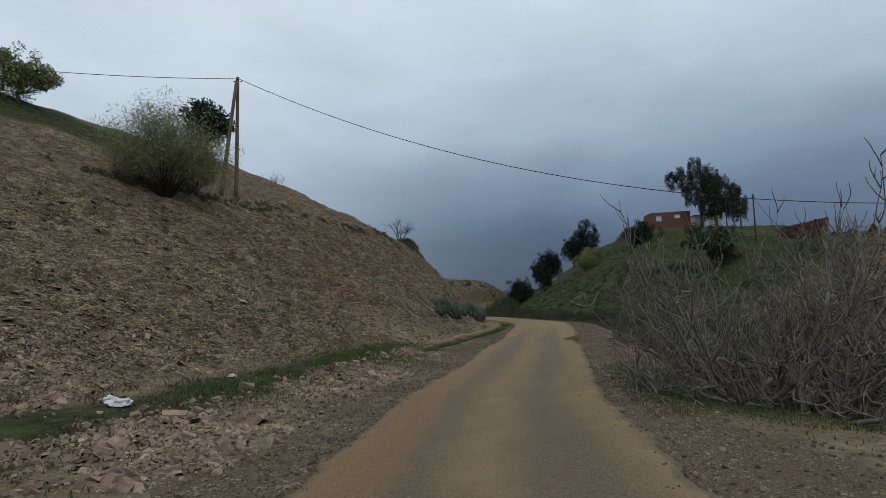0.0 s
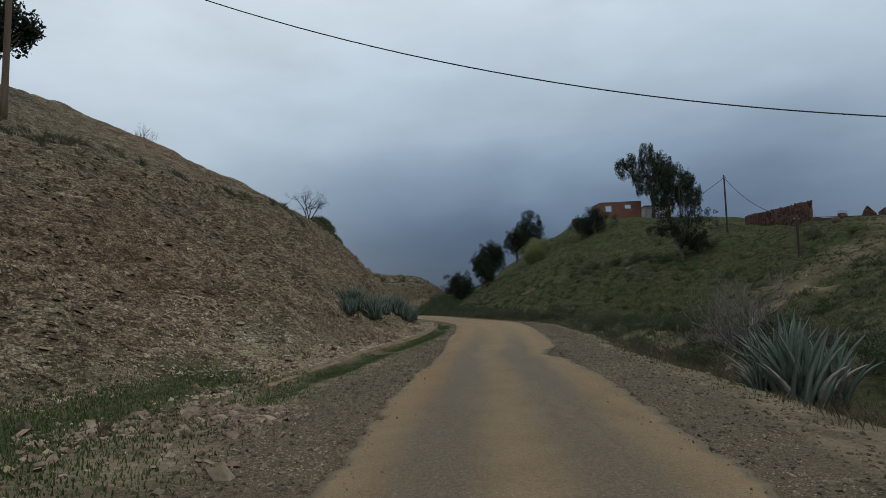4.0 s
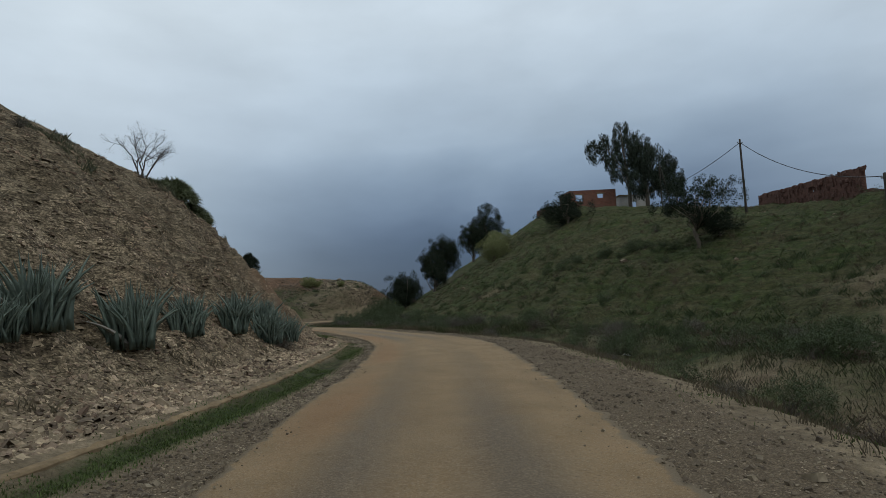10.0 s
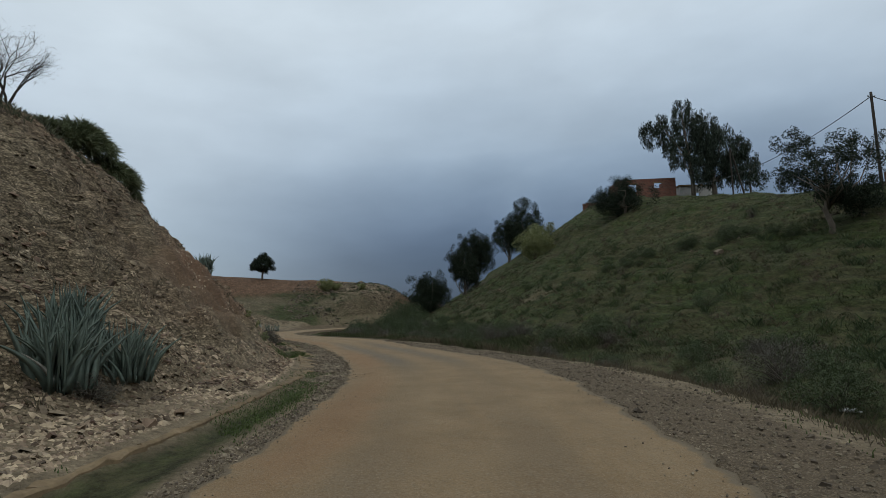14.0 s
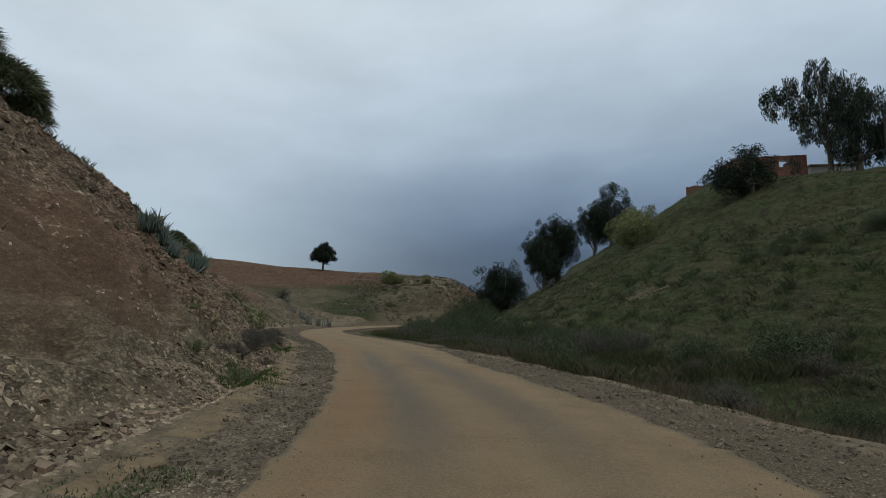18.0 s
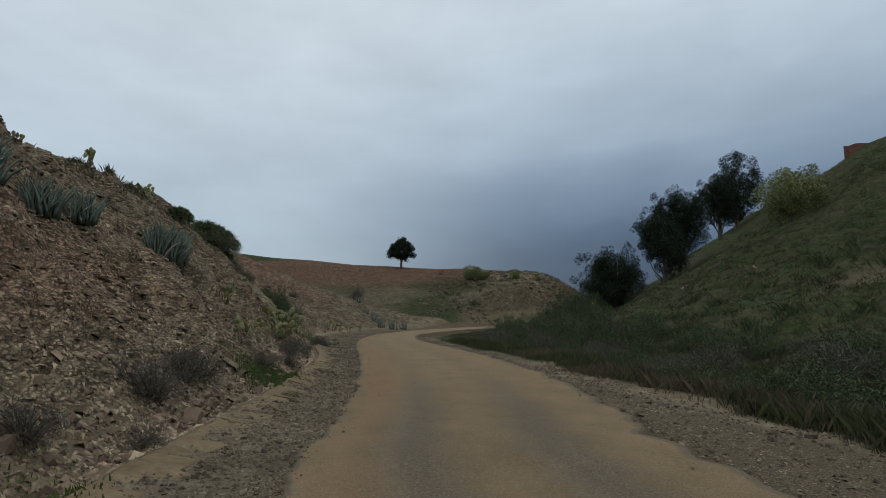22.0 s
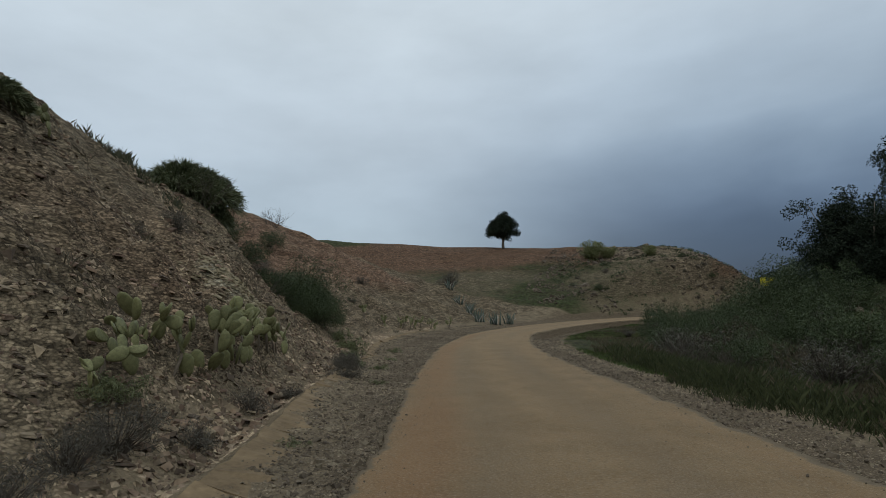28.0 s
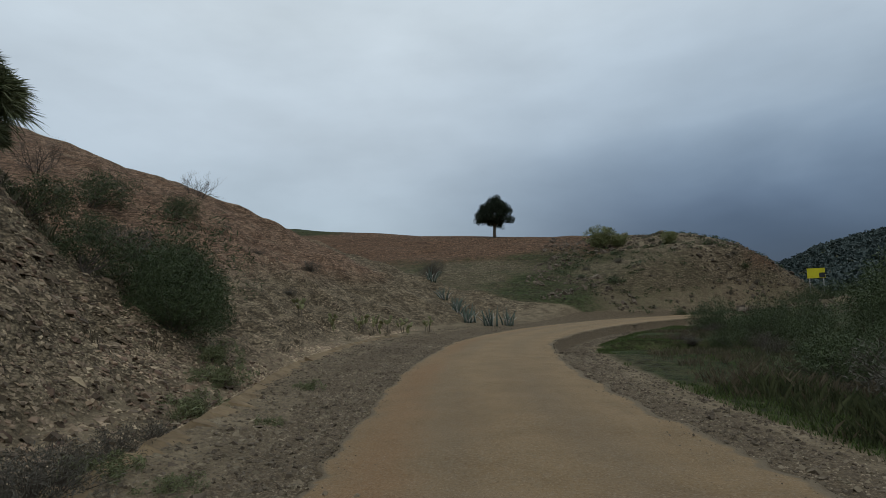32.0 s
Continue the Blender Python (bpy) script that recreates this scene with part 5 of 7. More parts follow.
def shrub_thing(name, mesh, x, y, label, group="", turn=0.0, part_name="twig_frame", scale=1.0, sink=0.0):
    ob = thing(name, (x, y, gz(x, y) - sink), label, "shrub", group, turn=turn)
    ob.scale = (scale,) * 3
    for me in mesh if isinstance(mesh, list) else [mesh]:
        if me.name.startswith("fine_twigs"):
            tagged(part("fine_twigs", me, ob), "tangle of fine twig ends", kind="stuff")
        else:
            part(part_name if not isinstance(mesh, list) else "branch", me, ob)
    return ob


def fig_bush(seed, height, stems, depth=3):
    """A leafless fig: stout limbs that sprawl outwards and turn up at the ends, each limb with its side shoots."""
    rs = np.random.RandomState(seed)

    def limb(base, way, length, radius, level, out):
        p, d = np.array(base, float), unit(way)
        pts, rad, n = [p.copy()], [radius], 6
        for i in range(n):
            d = unit(d + 0.21 * rs.randn(3) + np.array([0, 0, 0.03 + 0.06 * level]))
            p = p + d * length / n
            pts.append(p.copy())
            rad.append(radius * (1 - 0.5 * (i + 1) / n))
        out.append(tube(pts, rad, 6 if level < 2 else 4))
        if level < depth:
            for k in range(rs.randint(2, 5) if level else 5):
                at = rs.randint(2, n + 1)
                q = unit(unit(pts[at] - pts[at - 1]) + 0.85 * rs.randn(3))
                limb(pts[at], q, length * rs.uniform(0.42, 0.7), max(0.0095, rad[at] * 0.64), level + 1, out)

    grown = []
    for i in range(stems):
        a = 2 * np.pi * i / stems + rs.uniform(-0.4, 0.4)
        out = []
        limb((0.2 * np.cos(a), 0.2 * np.sin(a), -0.15), (np.cos(a) * rs.uniform(0.3, 1.2), np.sin(a) * rs.uniform(0.3, 1.2), rs.uniform(0.15, 0.8)), height * rs.uniform(0.45, 0.70), 0.052 * rs.uniform(0.7, 1.1), 0, out)
        grown.append(merge(out))
    k = height / np.percentile(np.concatenate([v[:, 2] for v, f in grown]), 98.5)
    return [mesh_from("branch", v * np.array([0.5 + 0.5 * k, 0.5 + 0.5 * k, k]), f, TWIG, True) for v, f in grown]


DEAD = ((12.0, 88.6, 20, 1.8), (12.4, 88.0, -15, 2.2), (13.2, 88.2, 200, 1.7), (12.2, 87.4, 65, 1.5), (13.4, 87.0, 150, 1.9), (6.2, 11.4, 190, 1.4), (7.4, 11.0, 10, 1.6), (8.4, 10.8, 170, 1.5))


def dead_branch(seed, length):
    """A broken limb lying on the ground, with a few bare side twigs."""
    rs = np.random.RandomState(seed)
    out, tips = [], []
    grow(rs, (0, 0, 0.08), (1, 0.1, 0.05), length, 0.022, 2, out, tips, 3, 0.5, 0.02, 0.5, 5, 0.10)
    v, f = merge(out)
    v[:, 2] = 0.03 + np.abs(v[:, 2]) * 0.45
    return mesh_from("dead_branch", v, f, TWIG, True)


for i, (x, y, turn, length) in enumerate(DEAD):
    o = new("dead_branch", dead_branch(150 + i, length))
    o.matrix_basis = pose(x, y, gz(x, y) + 0.05, 0, 0, turn)
    tagged(o, "dry grey broken branch lying in the roadside brush", "branch", "dead branches")
FIG = [fig_bush(61, 3.8, 10), fig_bush(62, 3.3, 9), fig_bush(63, 1.9, 9)]
for k, x, y, sc in ((0, 5.9, 11.5, 0.9), (0, 7.8, 12.2, 1.12), (1, 9.6, 13.6, 1.05), (2, 4.9, 12.5, 0.8), (2, 6.4, 10.8, 0.95), (2, 7.2, 11.6, 1.1), (1, 11.2, 13.6, 1.0), (1, 15.8, 37.6, 0.9), (1, 14.9, 34.9, 0.85), (2, 16.4, 36.4, 0.9)):
    shrub_thing("bare_fig_bush", FIG[k], x, y, "leafless grey fig bush with stout sprawling upturned branches", "bare bushes on the verge", 47 * x, scale=sc)
TWIGTREE = bare_bush(66, 2.9, 4, 0.52, 0.05, 4, THORN, fork=3, twigs=6, wide=0.6)
shrub_thing("bare_thorn_tree", TWIGTREE, -4.9, 66.0, "small leafless thorn tree on the crest of the bank", scale=1.1)
TWIG2 = bare_bush(65, 1.7, 14, 0.5, 0.016, 3, SCRUB, fork=3)
for x, y, sc in ((-19.6, 66.6, 1.3), (-22.8, 122.8, 1.25), (-10.6, 100.4, 1.0), (-4.6, 68.2, 0.6), (-24.6, 113.9, 1.3)):
    shrub_thing("bare_twiggy_shrub", TWIG2, x, y, "leafless twiggy shrub on the skyline of the bank", "skyline shrubs", 60 * y, scale=sc)


def frond_bush(seed, height, width, count, leaf=None):
    """Dwarf palm: tufts of stiff narrow blades that fan out of several hearts."""
    rs = np.random.RandomState(seed)
    V, F = [], []
    for h in range(count):
        a, r = rs.uniform(0, 2 * np.pi), rs.uniform(0, 1) ** 0.6 * width / 2
        c = np.array([r * np.cos(a), r * np.sin(a), height * (0.35 + 0.5 * (1 - (2 * r / width) ** 2)) * rs.uniform(0.7, 1.1)])
        axis = unit([np.cos(a) * (0.2 + r), np.sin(a) * (0.2 + r), rs.uniform(0.2, 1.0)])
        for b in range(34):
            d = unit(axis + rs.randn(3) * 0.55)
            side = unit(np.cross(d, rs.randn(3)))
            l = height * rs.uniform(0.22, 0.38)
            tip = c + d * l + np.array([0, 0, -0.22 * l])
            m = c + d * l * 0.55
            n = len(V)
            V += [c, m + side * 0.013, tip, m - side * 0.013]
            F.append((n, n + 1, n + 2, n + 3))
    return mesh_from("frond_tuft", V, F, leaf or PALM)


PALMS = [frond_bush(71, 1.7, 2.3, 260), frond_bush(72, 1.3, 1.8, 190)]
for k, x, y, sc in ((0, -3.8, 71.6, 1.0), (0, -4.5, 70.2, 1.1), (1, -5.0, 68.9, 1.0), (1, -3.4, 72.2, 0.8), (0, -11.6, 101.4, 1.15), (0, -11.9, 100.7, 1.15), (1, -12.0, 100.1, 0.9), (1, -11.3, 101.7, 0.8), (1, -7.0, 90.4, 0.6)):
    shrub_thing("dwarf_palm", PALMS[k], x, y, "dark green dwarf palm clump on the edge of the bank", "dwarf palms", 33 * y, "frond_tuft", sc, 0.35)

# ---------------------------------------------------------------- agaves: each leaf a piece
def agave_leaf(length, width, curl, seed):
    rs = np.random.RandomState(seed)
    us = np.linspace(0, 1, 7)
    wid = np.interp(us, [0, 0.15, 0.45, 0.8, 1], [0.55, 0.75, 1.0, 0.5, 0.03]) * width / 2
    V, F = [], []
    for u, w in zip(us, wid):
        x, z = length * (u * math.sin(curl * u)), length * u * math.cos(curl * u * 0.8)
        V += [(x - 0.25 * w, -w, z), (x + 0.25 * w, 0, z), (x - 0.25 * w, w, z), (x + 0.12 + 0 * w - 0.12 * u, 0, z - 0.02)]
    for i in range(6):
        a = 4 * i
        for p, q in ((0, 1), (1, 2), (2, 3), (3, 0)):
            F.append((a + p, a + q, a + 4 + q, a + 4 + p))
    F += [(3, 2, 1, 0), (24, 25, 26, 27)]
    return mesh_from("leaf", V, F, AGAVE, True)


AGLEAF = [agave_leaf(1.0, 0.054, c, i) for i, c in enumerate((0.05, 0.15, 0.3, 0.45, -0.1))]
AGLEAF_OLD = []
for me in AGLEAF[2:4]:
    o = me.copy()
    o.materials.clear()
    o.materials.append(AGAVE_OLD)
    AGLEAF_OLD.append(o)


def agave(x, y, height, label, count=34, seed=0, old=0, group="blue agaves"):
    rs = np.random.RandomState(300 + seed)
    ob = thing("agave", (x, y, gz(x, y) - 0.05), label, "agave", group)
    for i in range(count):
        u = i / count
        tilt = 2 + 23 * u + 5 * rs.randn()
        az = i * 137.5 + 15 * rs.randn()
        l = height * (1.05 - 0.3 * u) * rs.uniform(0.8, 1.1)
        withered = i >= count - old
        p = part("leaf", (AGLEAF_OLD if withered else AGLEAF)[rs.randint(2 if withered else 5)], ob, "withered pale leaf" if withered else "")
        p.matrix_basis = pose(0.14 * rs.randn(), 0.14 * rs.randn(), -0.02, 0, 0, az) @ pose(0.05, 0, 0, 0, min(tilt, 80), 0) @ Matrix.Diagonal((l, height * rs.uniform(0.75, 1.1), l, 1))
    return ob


for i, (x, y, h) in enumerate(((-0.1, 44.3, 1.35), (-0.35, 43.3, 0.85), (0.8, 46.5, 1.4), (1.45, 48.7, 1.15), (2.15, 51.6, 1.3), (2.9, 54.3, 1.3), (3.4, 55.4, 1.0), (2.6, 55.2, 1.1))):
    agave(x, y, h, "blue-grey agave rosette on the rubble bench of the bank", 105, i, 1)
for i, (x, y, h) in enumerate(((-0.1, 73.4, 0.9), (-0.5, 74.8, 0.95), (-1.4, 77.0, 1.05), (-1.9, 78.7, 1.0), (-2.5, 82.6, 1.45), (-3.0, 83.7, 1.6), (-3.4, 84.6, 1.5))):
    agave(x, y, 0.82 * h, "blue-grey agave rosette high on the scree bank", 95, 20 + i, 2)
for i, (x, y, h) in enumerate(((10.2, 25.8, 1.9), (11.0, 27.4, 2.1), (11.9, 28.8, 1.9), (11.2, 26.2, 1.7), (10.3, 27.0, 1.3))):
    agave(x, y, h, "large blue agave in weeds beside the gravel verge", 52, 40 + i, 5)
for i, (x, y, h) in enumerate(((-5.9, 127.6, 1.2), (-5.0, 128.9, 1.1), (-7.4, 128.6, 1.3), (-8.7, 130.4, 1.2), (-10.4, 133.0, 1.1), (-9.0, 131.8, 0.9), (-12.0, 135.4, 1.2))):
    agave(x, y, h, "pale blue agave at the roadside bend", 20, 60 + i, 6)

# ---------------------------------------------------------------- prickly pears: each pad a piece
def pad_mesh(seed, mat):
    rs = np.random.RandomState(seed)
    bm = bmesh.new()
    bmesh.ops.create_icosphere(bm, subdivisions=2, radius=0.5)
    for v in bm.verts:
        t = v.co.z + 0.5
        v.co = Vector((v.co.x * (0.45 + 0.35 * t) * (1 + 0.05 * rs.randn()), v.co.y * 0.17, t))
    me = bpy.data.meshes.new("pad")
    bm.to_mesh(me)
    bm.free()
    me.polygons.foreach_set("use_smooth", np.ones(len(me.polygons), bool))
    me.materials.append(mat)
    return me


PADS = [pad_mesh(80 + i, PAD) for i in range(3)]
PADS_OLD = [pad_mesh(90 + i, PAD_OLD) for i in range(2)]


def prickly_pear(x, y, size, seed, label="green prickly pear cactus with corky stems among rubble", arms=4, levels=3):
    rs = np.random.RandomState(400 + seed)
    ob = thing("prickly_pear", (x, y, gz(x, y) - 0.06), label, "cactus", "prickly pears on the bank")

    def put(m, level, s):
        old = level == 0 and rs.rand() < 0.65
        p = part("pad", (PADS_OLD if old else PADS)[rs.randint(2)], ob, "dry corky pad" if old else "")
        p.matrix_basis = m @ Matrix.Diagonal((s * (0.32 if old else 1), s, s * (1.7 if old else 1), 1))
        if level < levels - 1:
            for _ in range(rs.choice([1, 2, 2, 3]) if level else 2):
                if rs.rand() < 0.85:
                    put(m @ pose(0, 0, s * (1.6 if old else 0.93)) @ pose(0.06 * rs.randn(), 0, 0, 14 * rs.randn(), 26 * rs.randn(), 50 * rs.randn()), level + 1, s * rs.uniform(0.75, 1.0))

    for i in range(arms):
        put(pose(0.35 * rs.randn() * size * 2, 0.35 * rs.randn() * size * 2, 0, 12 * rs.randn(), 12 * rs.randn(), 180 * rs.rand()), 0, size * rs.uniform(0.8, 1.15))
    return ob


for i, (x, y, sz, arms) in enumerate(((0.75, 81.3, 0.36, 2), (0.3, 82.4, 0.3, 2), (0.15, 83.0, 0.3, 2), (-0.5, 85.3, 0.32, 2), (-1.05, 87.6, 0.30, 3), (-1.55, 88.6, 0.40, 5), (-1.85, 89.7, 0.44, 6), (-2.1, 90.7, 0.46, 7), (-2.5, 91.7, 0.44, 7), (-2.9, 92.8, 0.42, 6), (-3.3, 93.8, 0.36, 5), (-2.1, 85.6, 0.34, 2), (-3.4, 94.6, 0.28, 3), (2.7, 72.0, 0.34, 3), (2.45, 71.4, 0.3, 2), (-9.5, 117.4, 0.42, 5), (-9.0, 118.4, 0.4, 5), (-8.2, 119.3, 0.4, 5), (-9.9, 115.8, 0.38, 4), (-7.6, 121.0, 0.36, 4), (-10.3, 114.0, 0.4, 3))):
    prickly_pear(x, y, sz * (0.86 if 87 < y < 95 else 0.72), i, arms=max(2, int(arms * 0.9)))
for i, (x, y) in enumerate(((-7.6, 85.4), (-6.9, 88.0), (-8.1, 83.2), (-7.2, 91.6))):
    prickly_pear(x, y, 0.25, 50 + i, "dark prickly pear on the skyline of the bank", 4, 3)

# ---------------------------------------------------------------- verge scrub and hillside bushes
def scrub(seed, height, width, leaf, clumps=70, per=34, size=0.05, twigs=26):
    """A low bush: fine twigs and many small leaves in an uneven mound."""
    rs = np.random.RandomState(seed)
    pts = crown_points(rs, clumps, width * 0.62, width * 0.62, height * 0.62, (0, 0, height * 0.40), 15)
    pts[:, 2] = np.maximum(pts[:, 2], 0.05)
    out = [tube([(0.1 * rs.randn(), 0.1 * rs.randn(), -0.1), p * np.array([0.5, 0.5, 0.6]) + rs.randn(3) * 0.06, p * 1.08], [0.02, 0.012, 0.004], 3) for p in pts[:: max(1, clumps // twigs)]]
    v, f = leaves(rs, pts, per, width * 0.12, size, long=2.0, wide=0.3)
    tv, tf = merge(out)
    return mesh_from("woody_base", tv, tf, SCRUB), mesh_from("crown", v, f, leaf)


BUSH = [scrub(101, 1.5, 2.4, SHRUBLEAF, 105, 52, 0.031), scrub(102, 1.2, 2.2, SHRUBLEAF, 95, 50, 0.031), scrub(103, 1.1, 1.9, GREYLEAF, 80, 40, 0.024, 80), scrub(104, 0.8, 1.5, GREYLEAF, 70, 36, 0.022, 70), scrub(105, 2.4, 3.2, SHRUBLEAF, 160, 64, 0.036), scrub(106, 0.7, 1.3, OLIVE, 60, 44, 0.032), scrub(107, 0.75, 1.7, BRUSHLEAF, 80, 40, 0.020, 80), scrub(108, 1.5, 1.5, SHRUBLEAF, 70, 40, 0.026, 40)]
LABELS = ("dark green leafy bush in the roadside ditch", "low dark green bush on the verge", "grey-brown dry scrub bush on the verge", "small dry grey scrub tussock", "tall dense dark green thicket bush", "low olive-green weed clump", "brown withered brush beside the gravel", "upright loose dark green shrub on the slope")
masters = {}


def bush(k, x, y, scale=1.0, group="verge bushes", sink=0.08):
    if k not in masters:
        masters[k] = plant("bush", BUSH[k], ("woody_base", "crown"), (x, y, gz(x, y) - sink), LABELS[k], "bush", group, turn=RS.uniform(0, 360), scale=scale)
        return masters[k]
    o = copy_at(masters[k], x, y, RS.uniform(0, 360), sink, scale)
    o["group"] = group
    return o


# right verge, thickest between the gravel and the hill
for y in np.arange(19, 128, 1.7):
    r = float(road_r(y))
    near, wide = (3.3, 6.5) if y < 74 else (2.6 + 1.9 * float(step(92, 98, y)), 6.0)
    if RS.rand() < 0.8:
        bush(RS.choice([6, 6, 2, 3, 6, 5]), r + near + 1.6 * RS.rand(), y + RS.uniform(-0.5, 0.5), RS.uniform(0.35, 0.75))
    for _ in range(1 + int(RS.rand() < (0.6 if y < 74 else 0.7))):
        d = near + 0.9 + wide * RS.rand()
        if 23 < y < 31 and abs(r + d - 11.0) < 2.0:
            continue
        bush(RS.choice([0, 1, 7, 2, 6, 0, 5] if y < 74 else [0, 1, 0, 2, 7, 5, 0]), r + d, y + RS.uniform(-0.6, 0.6), RS.uniform(0.4, 0.8) * (1.5 if RS.rand() < 0.2 else 1.0))
for x, y, k, sc in ((7.0, 118.5, 4, 0.7), (9.0, 114.5, 4, 0.75), (11.5, 118.0, 4, 0.85), (6.0, 124.0, 4, 0.7), (9.5, 124.0, 4, 0.75), (14.0, 125.5, 4, 0.7), (8.2, 109.0, 4, 0.7), (10.5, 106.0, 4, 0.8), (13.0, 111.0, 4, 0.9), (12.0, 131.0, 4, 0.6), (17.0, 132.0, 4, 0.6), (7.2, 113.0, 4, 0.65), (19.5, 140.0, 4, 0.7), (12.0, 100.0, 4, 0.8), (13.5, 95.0, 4, 0.7), (6.3, 128.5, 1, 1.2), (16.4, 147.6, 4, 0.95), (18.6, 148.2, 4, 1.0), (17.4, 148.4, 4, 0.9), (20.5, 146.0, 4, 1.1), (22.5, 148.0, 4, 1.2), (11.7, 115.4, 4, 1.35), (10.9, 116.6, 4, 1.25), (12.6, 117.4, 4, 1.3), (14.2, 119.6, 4, 1.3)):
    bush(k, x, y, sc)
for x, y, k, sc in ((6.3, 104.6, 2, 1.3), (7.5, 103.0, 0, 1.0), (5.8, 107.2, 0, 0.9), (7.9, 105.4, 6, 1.6), (11.4, 92.8, 2, 1.1), (15.6, 82.4, 2, 1.2), (17.0, 80.8, 2, 1.1), (9.2, 99.4, 2, 1.2), (14.0, 86.0, 2, 1.0)):
    bush(k, x, y, sc)
for x, y, sc in ((18.6, 77.5, 1.0), (21.6, 74.6, 0.9), (13.1, 87.8, 0.7), (16.4, 81.4, 0.7), (6.6, 101.0, 0.8), (7.2, 99.6, 0.75), (6.0, 102.4, 0.7)):
    shrub_thing("bare_twiggy_shrub", TWIG2, x, y, "leafless dark twiggy shrub in the roadside ditch", "ditch shrubs", 60 * y, scale=sc)
for i in range(22):
    y = 76 + 0.75 * i + RS.uniform(-0.3, 0.3)
    bush(RS.choice([2, 6, 0, 2, 1, 0]), float(road_r(y)) + RS.uniform(2.4, 6.0), y, RS.uniform(0.5, 0.85))
# undergrowth below the fig bushes
for x, y, k, sc in ((8.6, 16.0, 2, 0.9), (10.2, 14.0, 2, 1.0), (11.6, 17.6, 0, 0.8), (7.4, 16.8, 2, 0.8), (9.4, 18.4, 0, 0.8), (8.6, 13.2, 6, 0.9), (6.6, 13.2, 6, 0.7), (5.4, 13.8, 6, 0.5), (7.4, 12.2, 2, 0.6), (12.8, 14.6, 2, 1.1)):
    bush(k, x, y, sc)
# hillside bushes
for _ in range(30):
    y = RS.uniform(34, 112)
    x = float(road_r(y)) + 8.5 + 26 * RS.rand() ** 1.7
    bush(RS.choice([0, 5, 7, 7, 1, 2]), x, y, RS.uniform(0.4, 0.8), "hillside bushes")


def hillside_scrub():
    rs = np.random.RandomState(33)
    for name, mat, n, label in (("hillside_scrub", SHRUBLEAF, 230, "small dark green shrubs dotted over the hillside"), ("withered_scrub", BRUSHLEAF, 130, "small withered brown shrubs dotted over the hillside")):
        y = rs.uniform(34, 114, n)
        x = road_r(y) + 7.5 + 30 * rs.rand(n) ** 1.5
        size = rs.uniform(0.25, 0.75, n)
        z = ground_z(x, y)
        pts = np.concatenate([np.stack([x, y, z], 1) + rs.randn(n, 3) * (size * 0.4)[:, None] * np.array([1, 1, 0]) + np.array([0, 0, 1]) * (size * rs.uniform(0.1, 0.9, n))[:, None] for _ in range(7)])
        v, f = leaves(rs, pts, 20, 0.22, 0.035, long=2.2, wide=0.3)
        tagged(new(name, mesh_from(name, v, f, mat)), label, "scrub", kind="stuff")


hillside_scrub()
# a line of scrub across the slope
for i in range(20):
    u = RS.rand()
    bush(RS.choice([0, 1, 4, 5, 0]), 26.5 + 7.5 * u + 0.7 * RS.randn(), 90.5 - 13.0 * u + 0.9 * RS.randn(), RS.uniform(0.3, 0.6), "scrub line on the slope")
# dry brush and weeds at the foot of the bank
for x, y, k, sc in ((2.4, 76.1, 2, 0.55), (2.75, 74.8, 2, 0.6), (2.3, 76.9, 2, 0.5), (3.3, 72.0, 2, 0.45), (3.0, 71.5, 3, 0.5), (2.7, 74.6, 3, 0.5), (-0.4, 87.3, 2, 0.55), (-0.2, 86.6, 2, 0.45), (-1.1, 87.8, 5, 0.55), (3.3, 68.8, 5, 0.45), (4.4, 69.4, 5, 0.4), (-2.5, 96.5, 2, 0.5), (-3.0, 97.6, 5, 0.5), (-1.2, 90.6, 2, 0.4), (-1.6, 92.4, 3, 0.5)):
    bush(k, x, y, sc, "bushes on the bank")
for x, y, sc in ((3.6, 77.6, 0.30), (4.0, 79.2, 0.22), (2.6, 82.4, 0.28), (1.9, 85.6, 0.24), (4.7, 74.2, 0.20), (0.6, 89.0, 0.26), (-1.0, 95.0, 0.3), (-2.2, 97.6, 0.35), (-3.0, 100.4, 0.3), (-4.2, 103.4, 0.4)):
    bush(5, x, y, sc, "bushes on the bank")
